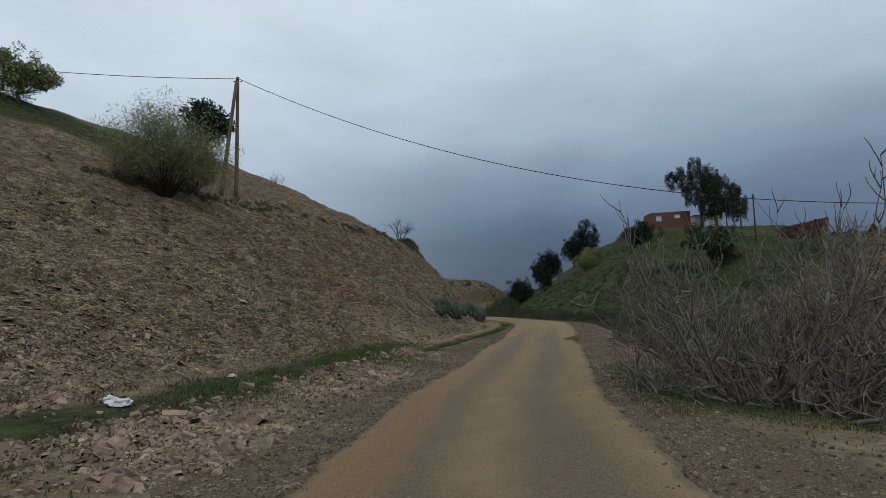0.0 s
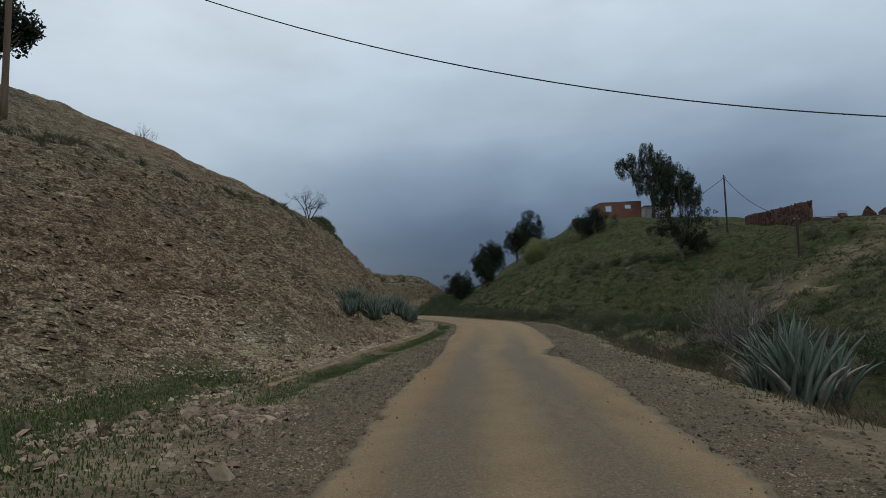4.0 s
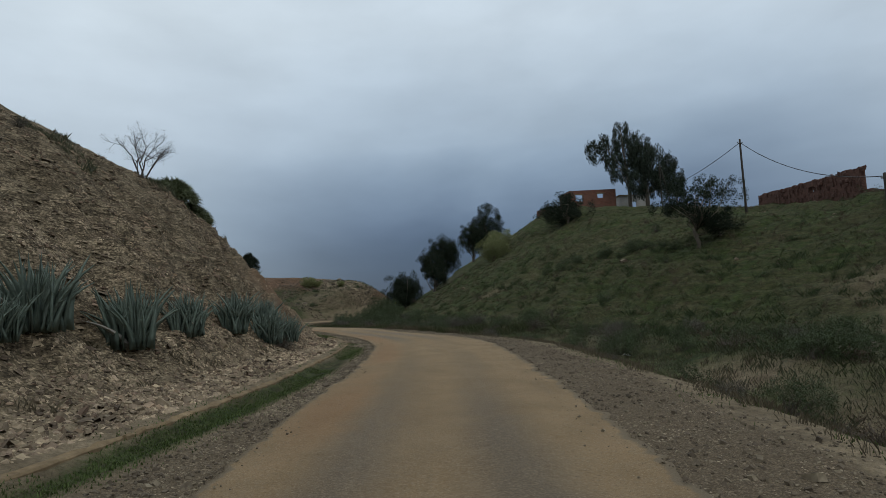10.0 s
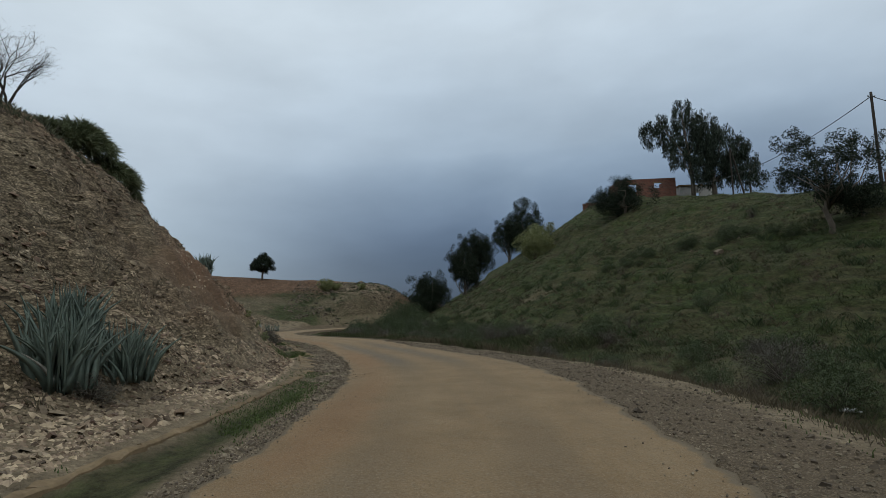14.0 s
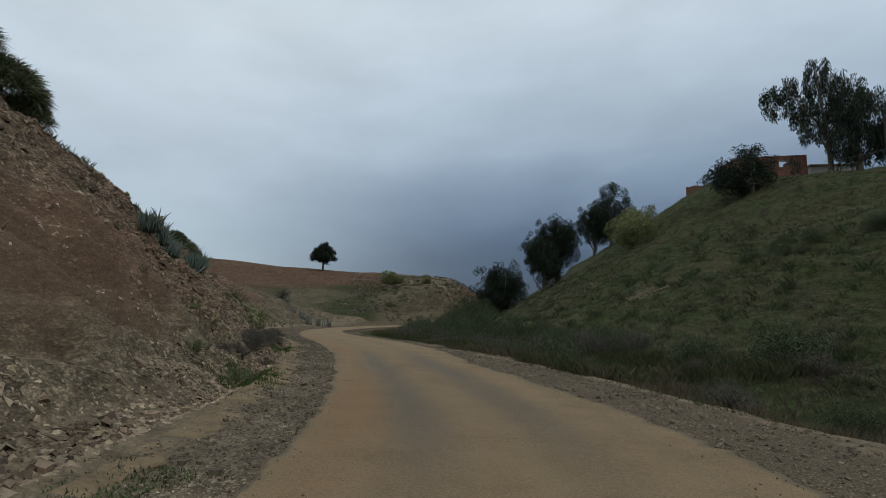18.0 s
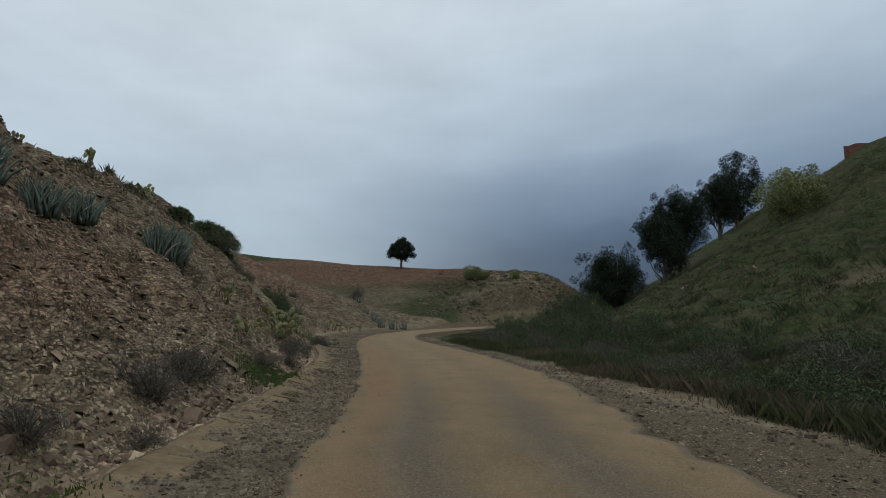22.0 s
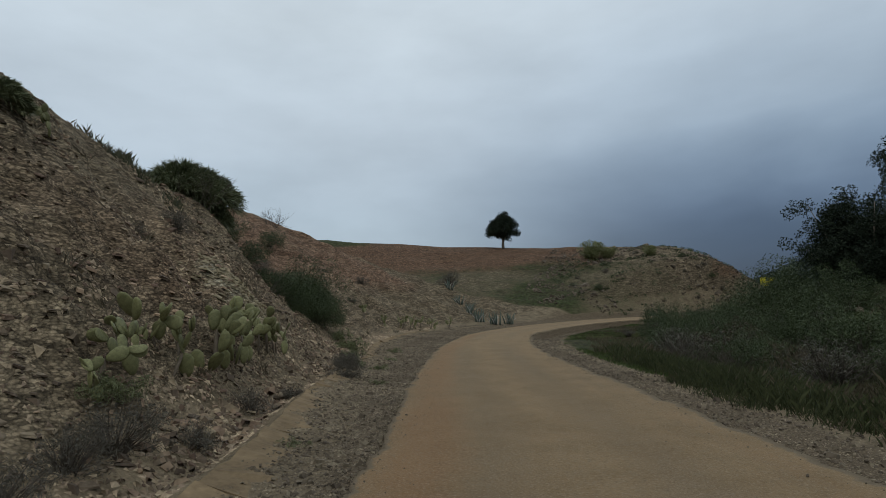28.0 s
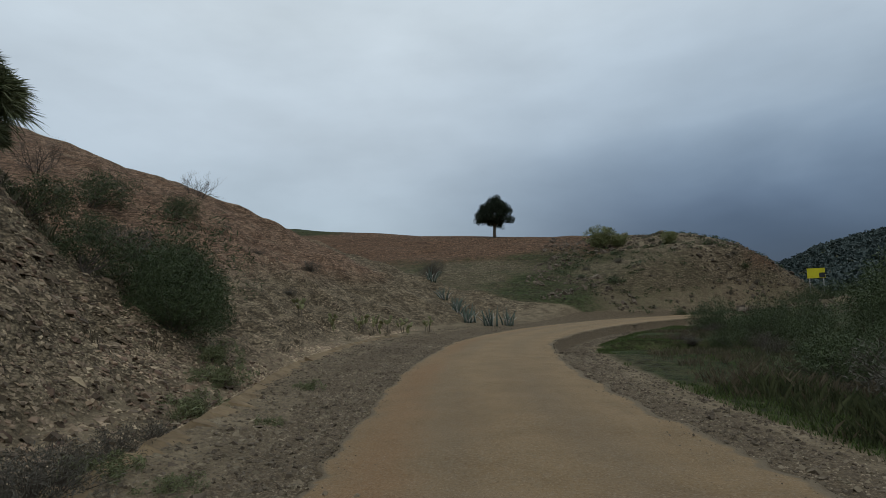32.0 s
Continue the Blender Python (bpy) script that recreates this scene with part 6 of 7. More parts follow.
# left bank and the next spur
for x, y, k, sc in ((-9.2, 105.4, 4, 1.05), (-7.9, 104.0, 4, 0.62), (-8.5, 104.7, 4, 0.75), (-10.6, 107.4, 4, 0.8), (-8.2, 104.6, 0, 0.7), (-11.4, 108.3, 4, 0.75), (-12.2, 109.0, 4, 0.6), (-9.6, 103.2, 0, 0.8), (-10.4, 102.6, 0, 0.7), (-9.9, 106.2, 4, 0.7), (-15.2, 110.4, 2, 1.1), (-17.2, 109.8, 0, 0.9), (-20.4, 113.2, 0, 1.2), (-18.9, 116.6, 0, 0.85), (-13.5, 110.2, 1, 0.8), (1.45, 81.2, 2, 0.45), (1.25, 83.3, 2, 0.5), (0.3, 85.6, 2, 0.45), (-0.4, 88.4, 3, 0.5), (-2.0, 95.4, 3, 0.6), (-3.4, 98.2, 2, 0.4), (-4.6, 100.6, 5, 0.7), (-5.8, 102.8, 5, 0.8), (-7.2, 104.4, 5, 0.8), (-4.0, 99.4, 3, 0.5), (3.3, 54.4, 3, 0.6), (4.2, 69.3, 5, 0.6), (3.6, 73.4, 3, 0.6), (-14.9, 144.5, 2, 1.5), (-5.8, 92.6, 3, 0.5), (-6.4, 94.6, 2, 0.5), (-13.2, 42.9, 5, 0.5), (2.2, 76.4, 2, 0.5), (-2.8, 97.0, 2, 0.45), (-12.9, 117.0, 3, 0.6), (-14.4, 121.5, 2, 0.6), (-16.0, 119.0, 3, 0.5)):
    bush(k, x, y, sc, "bushes on the bank")
# small bushes along the brow of the bank
for _ in range(15):
    y = RS.uniform(30, 98)
    x = float(road_l(y) - toe(y) - brow(y) / face(y)) + 0.5 * RS.randn()
    bush(RS.choice([3, 5, 2, 3, 6]), x, y, RS.uniform(0.22, 0.5), "bushes on the bank")
# scrub over the rocky end of the far hill
for _ in range(22):
    x, y = RS.uniform(-4, 14), RS.uniform(141, 158)
    bush(RS.choice([1, 3, 3, 2]), x, y, RS.uniform(0.3, 0.65), "scrub on the far hill")
def far_scrub():
    rs = np.random.RandomState(19)
    x, y = rs.uniform(-5, 17, 420), rs.uniform(141, 163, 420)
    keep = fbm(x, y, 5, 3, 29) + 0.06 * x - 0.2 > -0.12
    pts = np.stack([x, y, ground_z(x, y) + 0.12], 1)[keep]
    v, f = leaves(rs, pts, 34, 0.34, 0.07, squash=0.55)
    tagged(new("far_scrub", mesh_from("far_scrub", v, f, SHRUBLEAF)), "low dark scrub dotted over the rocky hill end", "scrub", kind="stuff")


far_scrub()
# dark woods on the distant ridge; blue haze is put into their leaf colour
def far_woods():
    rs = np.random.RandomState(9)
    pts, rad = [], []
    for _ in range(4600):
        x, y = rs.uniform(50, 360), rs.uniform(320, 600)
        if fbm(np.array([x]), np.array([y]), 40, 3, 6)[0] > -0.4:
            pts.append((x, y, gz(x, y) + 1.6))
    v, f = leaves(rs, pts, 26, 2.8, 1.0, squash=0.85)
    tagged(new("far_woods", mesh_from("far_woods", v, f, HAZELEAF)), "dark scattered woods on the distant ridge", "woods", kind="stuff")


far_woods()

# ---------------------------------------------------------------- sign, litter
def yellow_sign():
    x, y = 17.7, 150.0
    ob = thing("yellow_sign", (x, y, gz(x, y)), "plain yellow rectangular sign on steel posts above bushes", "sign", turn=-14)
    h = 3.4 - gz(x, y)
    v, f = box_mesh(1.3, 0.05, 0.85)
    part("panel", mesh_from("panel", v + np.array([0, 0, h]), f, YELLOW), ob)
    for s in (-0.5, 0.5):
        tv, tf = tube([(s, 0.06, -0.4), (s, 0.06, h + 0.4)], [0.045, 0.045], 8)
        part("post", mesh_from("post", tv, tf, STEEL, True), ob)
    bv, bf = box_mesh(0.42, 0.012, 0.42)
    part("symbol", mesh_from("symbol", bv + np.array([0.42, -0.032, h - 0.18]), bf, WIRE), ob)


yellow_sign()


def bag_mesh(seed):
    rs = np.random.RandomState(seed)
    bm = bmesh.new()
    bmesh.ops.create_icosphere(bm, subdivisions=3, radius=0.5)
    for v in bm.verts:
        n = noise.noise(v.co * 3.1 + Vector((seed, 0, 0)))
        v.co = Vector((v.co.x * (1 + 0.5 * n), v.co.y * (0.7 + 0.5 * n), max(v.co.z, -0.12) * 0.4 * (1 + n)))
    me = bpy.data.meshes.new("plastic_bag")
    bm.to_mesh(me)
    bm.free()
    me.materials.append(PLASTIC)
    return me


for i, (x, y, sc) in enumerate(((-5.25, 9.6, 0.42), (-5.6, 9.9, 0.3), (17.5, 56.0, 0.35), (-4.9, 13.6, 0.2), (20.9, 48.0, 0.55), (17.4, 38.8, 0.5), (16.0, 33.8, 0.45))):
    o = new("plastic_bag", bag_mesh(i))
    o.matrix_basis = pose(x, y, gz(x, y) + 0.04, 0, 0, 70 * i) @ Matrix.Diagonal((sc, sc, sc, 1))
    tagged(o, "crumpled white plastic bag lying on the ground", "litter", "litter")

def puddle(x, y):
    """A shallow pool of muddy water in the ditch."""
    rs = np.random.RandomState(77)
    n = 28
    a = np.linspace(0, 2 * np.pi, n, endpoint=False)
    r = 1 + 0.28 * np.sin(2 * a + 1) + 0.12 * np.sin(5 * a) + 0.05 * rs.randn(n)
    z = gz(x, y) + 0.05
    ring = np.stack([x + 0.20 * r * np.cos(a), y + 0.62 * r * np.sin(a), np.full(n, z)], 1)
    foot = ring - np.array([0, 0, 0.25])
    V = np.concatenate([ring, foot])
    F = [tuple(range(n))] + [(i, n + i, n + (i + 1) % n, (i + 1) % n) for i in range(n)]
    tagged(new("puddle", mesh_from("puddle", V, F, MUDDY)), "small brown puddle of water in the roadside ditch", "puddle")


MUDDY = plain("muddy_water", (0.030, 0.023, 0.016), (0.050, 0.038, 0.027), 1.5, 0.08, 0.02, 0.005, spec=0.5)
puddle(-1.78, 92.3)

# ---------------------------------------------------------------- grass
def blades(rs, x, y, height, lean=0.5, width=0.012):
    n = len(x)
    z = ground_z(x, y)
    a = rs.uniform(0, 2 * np.pi, n)
    h = height * rs.uniform(0.4, 1.2, n)
    b = np.stack([x, y, z - 0.02], 1)
    side = np.stack([np.cos(a), np.sin(a), 0 * a], 1) * width
    bend = np.stack([-np.sin(a), np.cos(a), 0 * a], 1) * (h * lean * rs.uniform(0.2, 1.2, n))[:, None]
    up = np.stack([0 * h, 0 * h, h], 1)
    V = np.stack([b - side, b + side, b + 0.6 * up + 0.35 * bend + 0.6 * side, b + up + bend, b + 0.6 * up + 0.35 * bend - 0.6 * side], 1).reshape(-1, 3)
    return V, np.arange(5 * n).reshape(-1, 5).tolist()


def grass():
    rs = np.random.RandomState(14)
    y = rs.uniform(24, 62, 30000)
    x = road_l(y) - gut_off(y) + 0.55 + 0.30 * rs.randn(len(y))
    keep = fbm(x, y, 1.6, 3, 70) > -0.12
    green = [(x[keep], y[keep], 0.055)]
    y = 3 + 27 * rs.beta(2.2, 2.0, 34000)
    x = road_l(y) - 4.1 - 1.1 * rs.randn(len(y)) - 1.2 * fbm(y, y * 0, 6, 2, 3)
    keep = (fbm(x, y, 2.6, 3, 71) + 0.15 * rs.randn(len(y)) > -0.10) & (x < road_l(y) - 1.0)
    green.append((x[keep], y[keep], 0.08))
    y = 80.3 + 0.75 * rs.randn(11000)
    x = road_l(y) - 2.2 - 0.30 * rs.randn(len(y))
    keep = fbm(x, y, 1.5, 3, 72) > -0.25
    green.append((x[keep], y[keep], 0.085))
    y = 69.4 + 1.0 * rs.randn(6000)
    x = road_l(y) - 1.9 - 0.35 * rs.randn(len(y))
    keep = fbm(x, y, 1.2, 3, 78) > -0.1
    green.append((x[keep], y[keep], 0.09))
    y = rs.uniform(92, 130, 42000)
    x = road_r(y) + rs.uniform(1.4, 4.6, len(y))
    keep = (fbm(x, y, 3, 3, 73) > -0.15) & (x > road_r(y) + 0.8)
    green.append((x[keep], y[keep], 0.09))
    y = rs.uniform(4, 96, 16000)
    x = road_r(y) + 3.6 + 0.9 * rs.randn(len(y))
    keep = (fbm(x, y, 2, 3, 74) > 0.05) & (x > road_r(y) + 1.6)
    green.append((x[keep], y[keep], 0.08))
    y = rs.uniform(6, 19, 16000)
    x = road_r(y) + rs.uniform(0.35, 4.5, len(y))
    keep = (fbm(x, y, 2.4, 3, 77) > 0.1 - 0.35 * np.exp(-((y - 13.5) / 4.0) ** 2)) & (x > road_r(y) + 0.4)
    green.append((x[keep], y[keep], 0.06))
    parts = [blades(rs, *g) for g in green]
    v, f = merge(parts)
    tagged(new("roadside_grass", mesh_from("roadside_grass", v, f, GRASS)), "short green grass and weeds along ditch and verge", "grass", kind="stuff")
    # rank weeds between the gravel and the hill
    for name, mat, n, off, wide, label in (("verge_weeds", WEED, 3000, 4.6, 6.0, "rank grey-green weeds in the roadside ditch"), ("withered_weeds", STRAW, 1700, 2.5, 3.6, "withered brown weeds beside the gravel")):
        y = rs.uniform(14, 128, n)
        x = road_r(y) + off - 0.9 * step(72, 80, y) + 1.2 * step(88, 96, y) + wide * rs.rand(n) ** 1.2
        keep = fbm(x, y, 2.5, 3, 75) + 0.2 * rs.randn(n) > -0.12
        x, y = np.repeat(x[keep], 18), np.repeat(y[keep], 18)
        v, f = blades(rs, x + 0.16 * rs.randn(len(x)), y + 0.16 * rs.randn(len(x)), 0.20, 0.6, 0.005)
        tagged(new(name, mesh_from(name, v, f, mat)), label, "weeds", kind="stuff")
    # dark tangle of tall grass in the right-hand ditch
    y = 72 + 34 * rs.rand(5200)
    d = 1.25 + 1.2 * (1 - step(78, 84, y)) + 0.6 * step(94, 100, y) + 5.6 * rs.rand(len(y)) ** 1.25
    x = road_r(y) + d + 0.9 * fbm(y, 0 * y, 3.0, 3, 83)
    keep = (fbm(x, y, 1.8, 3, 82) + 0.2 * rs.randn(len(y)) > -0.05) & (x > road_r(y) + 1.0)
    dry = fbm(x, y, 3.4, 3, 84) + 0.12 * rs.randn(len(y)) > 0.12
    for name, mat, which, label in (("ditch_grass", DITCHGRASS, keep & ~dry, "tall dark green grass filling the roadside ditch"), ("ditch_straw", STRAW, keep & dry, "withered brown grass in the roadside ditch")):
        X, Y, D = (np.repeat(q[which], 16) for q in (x, y, d))
        v, f = blades(rs, X + 0.15 * rs.randn(len(X)), Y + 0.15 * rs.randn(len(X)), 0.14 + 0.30 * step(1.2, 3.2, D), 0.7, 0.007)
        tagged(new(name, mesh_from(name, v, f, mat)), label, "grass", kind="stuff")
    # coarse grass of the right-hand hillside
    n = 15000
    y = rs.uniform(30, 124, n)
    x = np.where(y > 104, 9, road_r(y) + 7) + 36 * rs.rand(n)
    keep = fbm(x, y, 6, 3, 76) + 0.25 * rs.randn(n) > -0.15
    x, y = np.repeat(x[keep], 9), np.repeat(y[keep], 9)
    v, f = blades(rs, x + 0.14 * rs.randn(len(x)), y + 0.14 * rs.randn(len(x)), 0.13 * np.repeat(rs.uniform(0.5, 1.5, keep.sum()), 9), 1.1, 0.016)
    tagged(new("hillside_grass", mesh_from("hillside_grass", v, f, HILLGRASS)), "coarse olive grass tufts on the hillside", "grass", kind="stuff")
    # tufts along the brow of the cut bank
    y = rs.uniform(26, 104, 900)
    x = road_l(y) - toe(y) - brow(y) / face(y) + 0.7 * rs.randn(900)
    keep = fbm(x, y, 2.2, 3, 81) + 0.1 * rs.randn(900) > 0.06
    x, y = x[keep], y[keep]
    n = len(x)
    X, Y = np.repeat(x, 26) + 0.10 * rs.randn(26 * n), np.repeat(y, 26) + 0.10 * rs.randn(26 * n)
    v, f = blades(rs, X, Y, 0.25 * np.repeat(rs.uniform(0.4, 1.5, n), 26), 0.7, 0.009)
    tagged(new("brow_tufts", mesh_from("brow_tufts", v, f, WEED)), "dark grass tufts along the brow of the bank", "grass", kind="stuff")
    # taller green tufts on the lower hillside
    n = 340
    y = rs.uniform(44, 100, n)
    x = road_r(y) + 8 + 18 * rs.rand(n) ** 1.3
    X, Y = np.repeat(x, 44) + 0.20 * rs.randn(44 * n), np.repeat(y, 44) + 0.20 * rs.randn(44 * n)
    v, f = blades(rs, X, Y, 0.25 * np.repeat(rs.uniform(0.3, 1.8, n), 44), 0.9, 0.012)
    tagged(new("hillside_tufts", mesh_from("hillside_tufts", v, f, SHRUBLEAF)), "upright dark green tufts on the lower hillside", "weeds", kind="stuff")
    # dry tussocks over both hillsides
    n = 2600
    y = rs.uniform(5, 120, n)
    x = np.where(rs.rand(n) < 0.85, road_r(y) + rs.uniform(4, 34, n), road_l(y) - rs.uniform(3.0, 16, n))
    X, Y = np.repeat(x, 12) + 0.07 * rs.randn(12 * n), np.repeat(y, 12) + 0.07 * rs.randn(12 * n)
    v, f = blades(rs, X, Y, 0.22, 0.9, 0.010)
    tagged(new("dry_grass", mesh_from("dry_grass", v, f, STRAW)), "scattered dry grass tussocks on the slopes", "grass", kind="stuff")


grass()

# ---------------------------------------------------------------- scree, gravel and single stones
def normals_at(x, y):
    e = 0.15
    nx, ny = ground_z(x - e, y) - ground_z(x + e, y), ground_z(x, y - e) - ground_z(x, y + e)
    n = np.stack([nx, ny, np.full_like(nx, 2 * e)], 1)
    return n / np.linalg.norm(n, axis=1, keepdims=True)


def chips(name, rs, x, y, size, mat, label, flat=0.28, tilt=0.5, lift=0.0, dip=None):
    """Many loose angular chips lying on the slope, joined."""
    n = len(x)
    z = ground_z(x, y)
    N = (normals_at(x, y) if dip is None else np.repeat(np.array([dip], float), n, 0)) + tilt * rs.randn(n, 3) * np.array([1, 1, 0.3])
    N /= np.linalg.norm(N, axis=1, keepdims=True)
    A = np.cross(N, rs.randn(n, 3))
    A /= np.linalg.norm(A, axis=1, keepdims=True)
    B = np.cross(N, A)
    s = np.asarray(size)[:, None]
    a, b, c = A * s * rs.uniform(0.7, 1.4, (n, 1)), B * s * rs.uniform(0.45, 1.0, (n, 1)), N * s * flat * rs.uniform(0.6, 1.5, (n, 1))
    P = np.stack([x, y, z + lift], 1) + 0.35 * c
    j = lambda: rs.uniform(0.55, 1.15, (n, 1))
    V = np.stack([P - a * j() - b * j() - c, P + a * j() - b * j() - c, P + a * j() + b * j() - c, P - a * j() + b * j() - c, P - a * j() * 0.8 - b * j() * 0.8 + c, P + a * j() * 0.8 - b * j() * 0.8 + c * j(), P + a * j() * 0.8 + b * j() * 0.8 + c, P - a * j() * 0.8 + b * j() * 0.8 + c * j()], 1).reshape(-1, 3)
    q = np.array([(4, 5, 6, 7), (0, 1, 5, 4), (1, 2, 6, 5), (2, 3, 7, 6), (3, 0, 4, 7)])
    F = (np.arange(n)[:, None, None] * 8 + q[None]).reshape(-1, 4)
    return tagged(new(name, mesh_from(name, V, F, mat)), label, "stones", kind="stuff")


def splinters(name, rs, x, y, size, mat, label):
    """Small three-sided shards, joined."""
    n = len(x)
    P = np.stack([x, y, ground_z(x, y)], 1)
    N = normals_at(x, y)
    A = np.cross(N, rs.randn(n, 3))
    A /= np.linalg.norm(A, axis=1, keepdims=True)
    B = np.cross(N, A)
    s = np.asarray(size)[:, None]
    j = lambda a, b: rs.uniform(a, b, (n, 1))
    V = np.stack([P - A * s * j(0.7, 1.3) - B * s * j(0.3, 0.8), P + A * s * j(0.7, 1.3) - B * s * j(0.2, 0.7), P + A * s * j(-0.4, 0.4) + B * s * j(0.5, 1.0), P + N * s * j(0.2, 0.7) + A * s * j(-0.5, 0.5)], 1).reshape(-1, 3)
    q = np.array([(0, 1, 3), (1, 2, 3), (2, 0, 3)])
    F = (np.arange(n)[:, None, None] * 4 + q[None]).reshape(-1, 3)
    return tagged(new(name, mesh_from(name, V, F, mat)), label, "stones", kind="stuff")


def strew():
    rs = np.random.RandomState(15)
    bare = lambda D, y: np.exp(-((D - 4.7) / 1.7) ** 4 - ((y - 66.5) / 5.0) ** 4) * np.clip(1.1 + 1.6 * fbm(road_l(y) - D, y, 2.2, 3, 91), 0, 1)
    n = 92000
    y = rs.uniform(-3, 106, n)
    D = gut_off(y) + 0.3 + 15.5 * rs.rand(n) ** 1.6
    keep = fbm(D, y, 2.4, 4, 80) + 0.22 * rs.randn(n) > -0.22 + 0.020 * D + 0.8 * np.exp(-((D - 4.4) / 1.25) ** 2) * (1 - step(26, 32, y)) + 0.5 * bare(D, y)
    y, D = y[keep], D[keep]
    x = road_l(y) - D
    reddish = rs.rand(len(y)) < 0.16 + 0.45 * step(55, 70, y) * (1 - 0.6 * step(76, 84, y))
    size = np.exp(rs.randn(len(y)) * 0.50) * 0.024 * (0.8 + 0.55 * np.exp(-((D - toe(y) + 0.6) / 1.3) ** 2))
    chips("shale_scree", rs, x[~reddish], y[~reddish], size[~reddish], SCREE, "loose grey-brown shale chips over the bank", 0.38, 0.95)
    chips("reddish_scree", rs, x[reddish], y[reddish], size[reddish], REDCHIP, "loose reddish shale chips over the bank", 0.38, 0.95)
    # small sharp shards between the larger chips
    n = 100000
    y = rs.uniform(20, 122, n)
    D = gut_off(y) + 0.2 + 7.0 * rs.rand(n) ** 1.5
    keep = fbm(D, y, 1.6, 3, 86) + 0.2 * rs.randn(n) > -0.25 + 0.03 * D + 0.6 * np.exp(-((D - 4.4) / 1.2) ** 2) * (1 - step(26, 32, y)) + 0.6 * bare(D, y)
    D, y = D[keep], y[keep]
    splinters("fine_shards", rs, road_l(y) - D, y, np.exp(rs.randn(len(y)) * 0.4) * 0.036, SCREE, "small sharp shale splinters over the bank")
    # broken ledges of harder rock that stand out of the face, all dipping one way
    for name, mat, n, size, seed, cut in (("rock_ledges", SCREE, 19000, 0.062, 84, 0.0), ("reddish_ledges", REDCHIP, 19000, 0.056, 87, -0.02)):
        y = rs.uniform(4, 106, n)
        D = toe(y) - 0.4 + 11.5 * rs.rand(n) ** 1.25
        keep = fbm(D * 0.6, y, 1.8, 4, seed) + 0.10 * rs.randn(n) > cut + 0.9 * bare(D, y)
        x, y = (road_l(y) - D)[keep], y[keep]
        D = D[keep]
        size = np.minimum(np.exp(rs.randn(len(y)) * 0.40) * size, 0.14) * (0.65 + 0.35 * step(0.3, 2.0, D - toe(y)))
        chips(name, rs, x, y, size, mat, "broken shale plates standing out of the bank", 0.20, 0.13, 0.01, (0.30, 0.14, 0.94))
    # pale harder beds that crop out
    for cx, cy, k, a, b in ((-2.3, 31.6, 700, 0.55, 0.9), (-4.65, 94.9, 1100, 0.42, 0.6), (-1.0, 34.0, 260, 0.4, 0.8)):
        x, y = cx + a * rs.randn(k), cy + b * rs.randn(k)
        chips("pale_outcrop", rs, x, y, np.exp(rs.randn(k) * 0.45) * 0.034, PALE, "pale broken limestone bed cropping out of the bank", 0.22, 0.15, 0.02, (0.30, 0.14, 0.94))
    # heaps on the near shoulder
    n = 52000
    y = rs.uniform(3, 24, n)
    D = rs.uniform(1.0, 8.0, n)
    keep = fbm(D, y, 2.5, 3, 81) + 0.12 * rs.randn(n) > -0.12 + 0.25 * step(14, 20, y) + 0.9 * step(8, 12, y) * np.exp(-((D - 4.4) / 0.9) ** 2)
    x, y = (road_l(y) - D)[keep], y[keep]
    size = np.exp(rs.randn(len(y)) * 0.5) * 0.030
    pink = rs.rand(len(y)) < 0.5
    chips("rubble_heap", rs, x[~pink], y[~pink], size[~pink], RUBBLESTONE, "heaps of broken stone beside the road", 0.34, 0.6)
    chips("reddish_rubble", rs, x[pink], y[pink], size[pink], PINKSTONE, "heaps of broken reddish stone beside the road", 0.34, 0.6)
    # gravel of the verges
    n = 125000
    y = rs.uniform(3, 128, n)
    right = rs.rand(n) < 0.47
    off = np.where(right, rs.uniform(-0.25, 2.6, n) * (1 - 0.46 * step(73, 80, y)) * (1 - 0.75 * np.exp(-((y - 13.5) / 4.5) ** 2)), -0.2 + rs.rand(n) * (gut_off(y) - 0.1 - 0.8 * (1 - step(56, 64, y))))
    keep = rs.rand(n) < np.where(right, 1 - 0.6 * step(1.9, 2.6, off), 1 - 0.45 * step(0.8, 1.8, off))
    x = np.where(right, road_r(y) + off, road_l(y) - off)[keep]
    y = y[keep]
    size = np.exp(rs.randn(len(y)) * 0.45) * 0.0135
    large = size > 0.018
    chips("verge_pebbles", rs, x[large], y[large], size[large], GRIT, "larger pale pebbles along both road edges", 0.5)
    splinters("verge_gravel", rs, x[~large], y[~large], 1.25 * size[~large], GRIT, "loose pale gravel along both road edges")
    # coarser gravel of the left shoulder beyond the ditch
    n = 34000
    y = rs.uniform(58, 116, n)
    off = -0.12 + (gut_off(y) + 0.05) * rs.rand(n)
    size = np.exp(rs.randn(n) * 0.5) * 0.015
    splinters("shoulder_gravel", rs, road_l(y) - off, y, 1.2 * size, GRIT, "loose brown gravel on the shoulder")
    # grit swept along the road
    n = 14000
    y = rs.uniform(3, 120, n)
    u = np.where(rs.rand(n) < 0.8, rs.beta(0.22, 0.22, n), 0.5 + 0.09 * rs.randn(n))
    x = road_l(y) + (road_r(y) - road_l(y)) * u
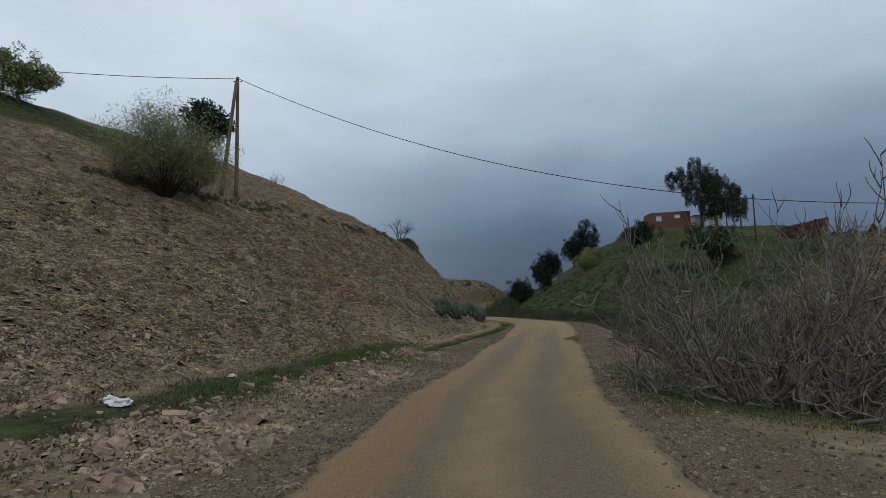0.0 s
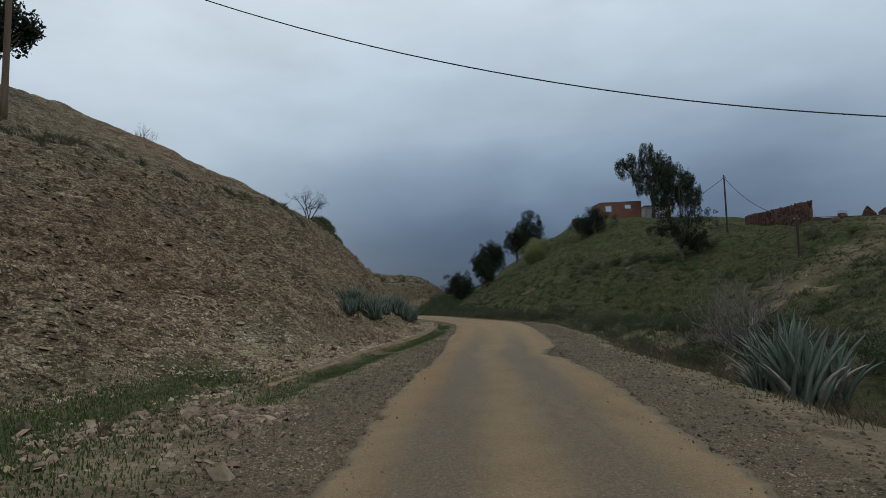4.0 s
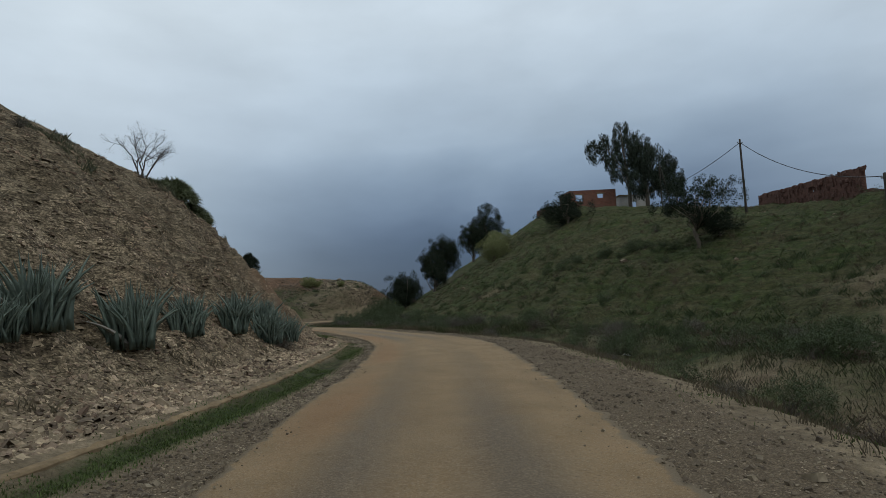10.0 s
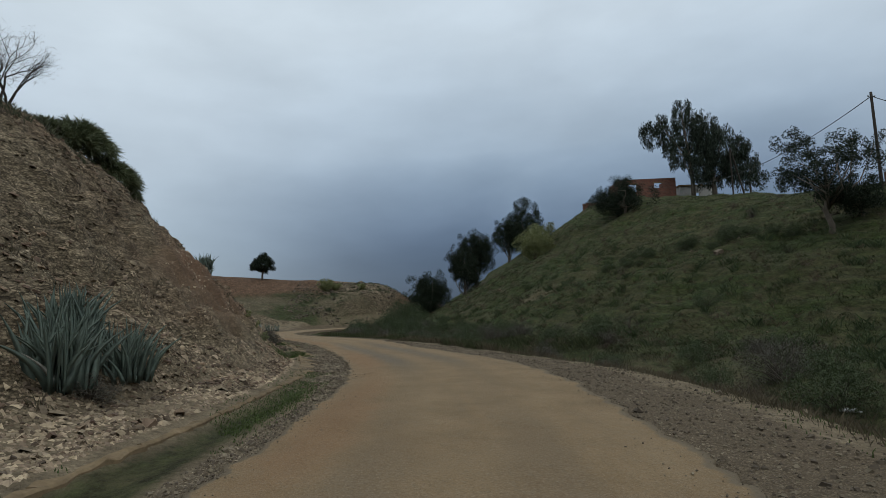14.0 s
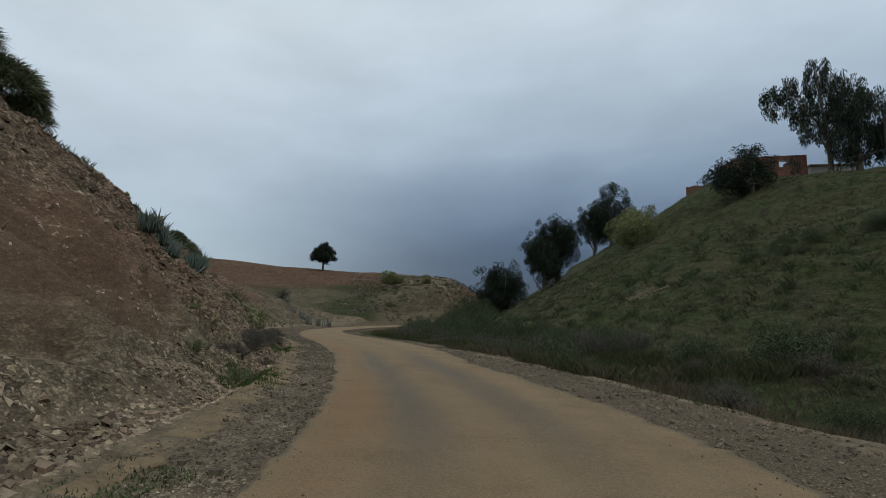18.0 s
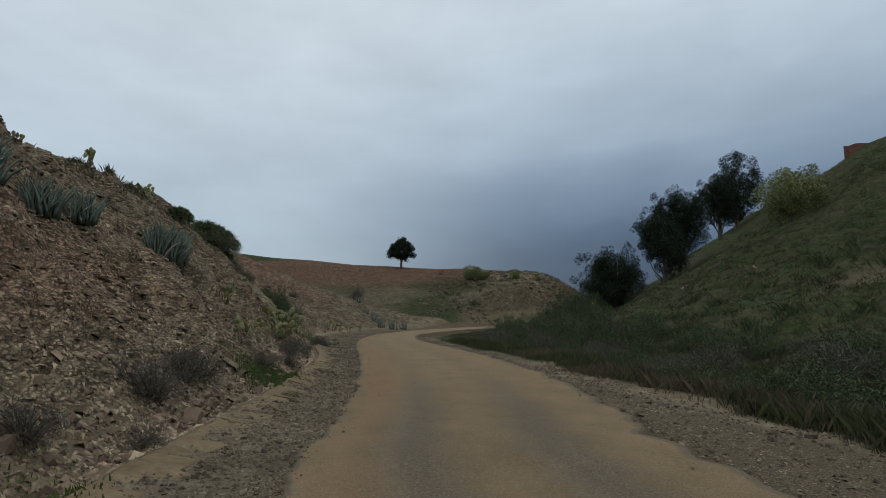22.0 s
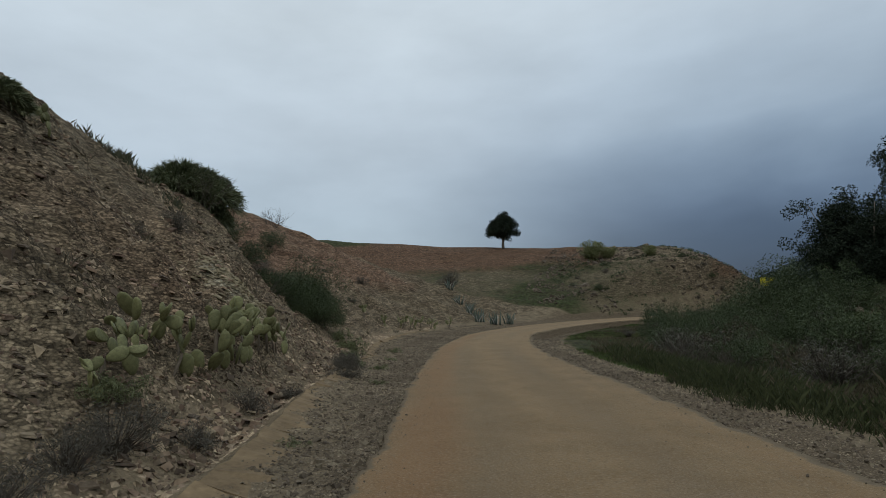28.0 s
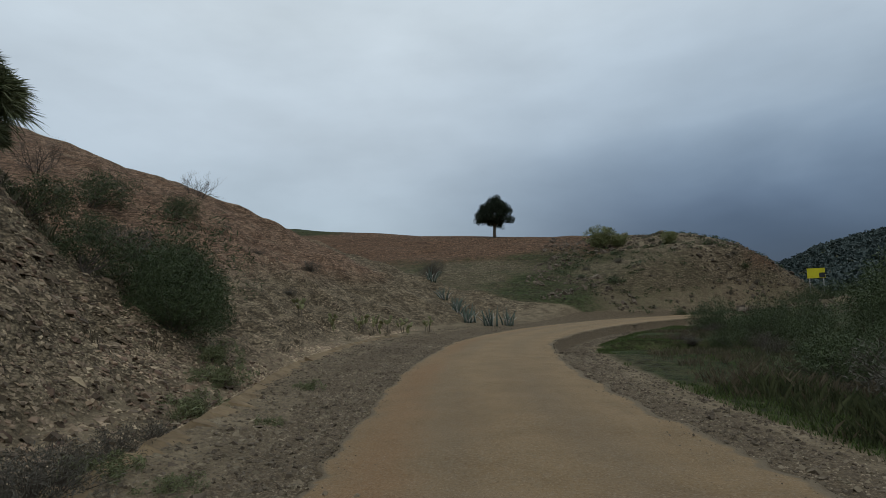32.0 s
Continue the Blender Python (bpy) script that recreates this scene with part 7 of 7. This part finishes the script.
    chips("road_grit", rs, x, y, np.exp(rs.randn(n) * 0.45) * 0.0065, GRIT, "fine loose grit scattered over the road", 0.5, lift=0.055)
    # hillside stones to the right
    n = 2600
    y = rs.uniform(40, 112, n)
    x = road_r(y) + rs.uniform(13, 42, n)
    keep = fbm(x, y, 7, 3, 82) + 0.20 * step(70, 50, y) + 0.1 * rs.randn(n) > 0.16
    chips("hillside_stones", rs, x[keep], y[keep], np.exp(rs.randn(keep.sum()) * 0.5) * 0.045, RUBBLESTONE, "scattered stones on the grassy hillside", 0.5)
    # rocky end of the far hill
    n = 6500
    x, y = rs.uniform(-6, 23, n), rs.uniform(138, 164, n)
    keep = fbm(x, y, 4, 3, 83) + 0.02 * x > 0.02
    chips("far_rocks", rs, x[keep], y[keep], np.exp(rs.randn(keep.sum()) * 0.5) * 0.075, DARKROCK, "rocks over the steep end of the far hill", 0.6)


strew()
STONES = [stone_mesh(220 + i, 0.28) for i in range(7)]
PALES = [stone_mesh(240 + i, 0.3, PALE) for i in range(4)]
ground_ob = bpy.data.objects["ground"]
for i in range(230):
    y = RS.uniform(4, 102)
    D = float(gut_off(y)) + 0.3 + RS.gamma(1.4, 2.0)
    x = float(road_l(y)) - D
    s = RS.uniform(0.08, 0.20) * (1.5 if RS.rand() < 0.08 else 1)
    p = part("stone", (PALES if RS.rand() < 0.04 else STONES)[RS.randint(4)], ground_ob)
    n = normals_at(np.array([x]), np.array([y]))[0]
    p.matrix_basis = Matrix.Translation((x, y, gz(x, y) + 0.05 * s)) @ Vector(n).to_track_quat("Z", "Y").to_matrix().to_4x4() @ pose(0, 0, 0, 12 * RS.randn(), 12 * RS.randn(), 360 * RS.rand()) @ Matrix.Diagonal((s, s, s, 1))
for i in range(40):
    y = RS.uniform(6, 96)
    x = float(road_r(y)) + RS.uniform(2.4, 4.2)
    s = RS.uniform(0.12, 0.3)
    p = part("stone", STONES[RS.randint(7)], ground_ob)
    p.matrix_basis = pose(x, y, gz(x, y) + 0.04 * s, 12 * RS.randn(), 12 * RS.randn(), 360 * RS.rand()) @ Matrix.Diagonal((s, s, s * 1.2, 1))
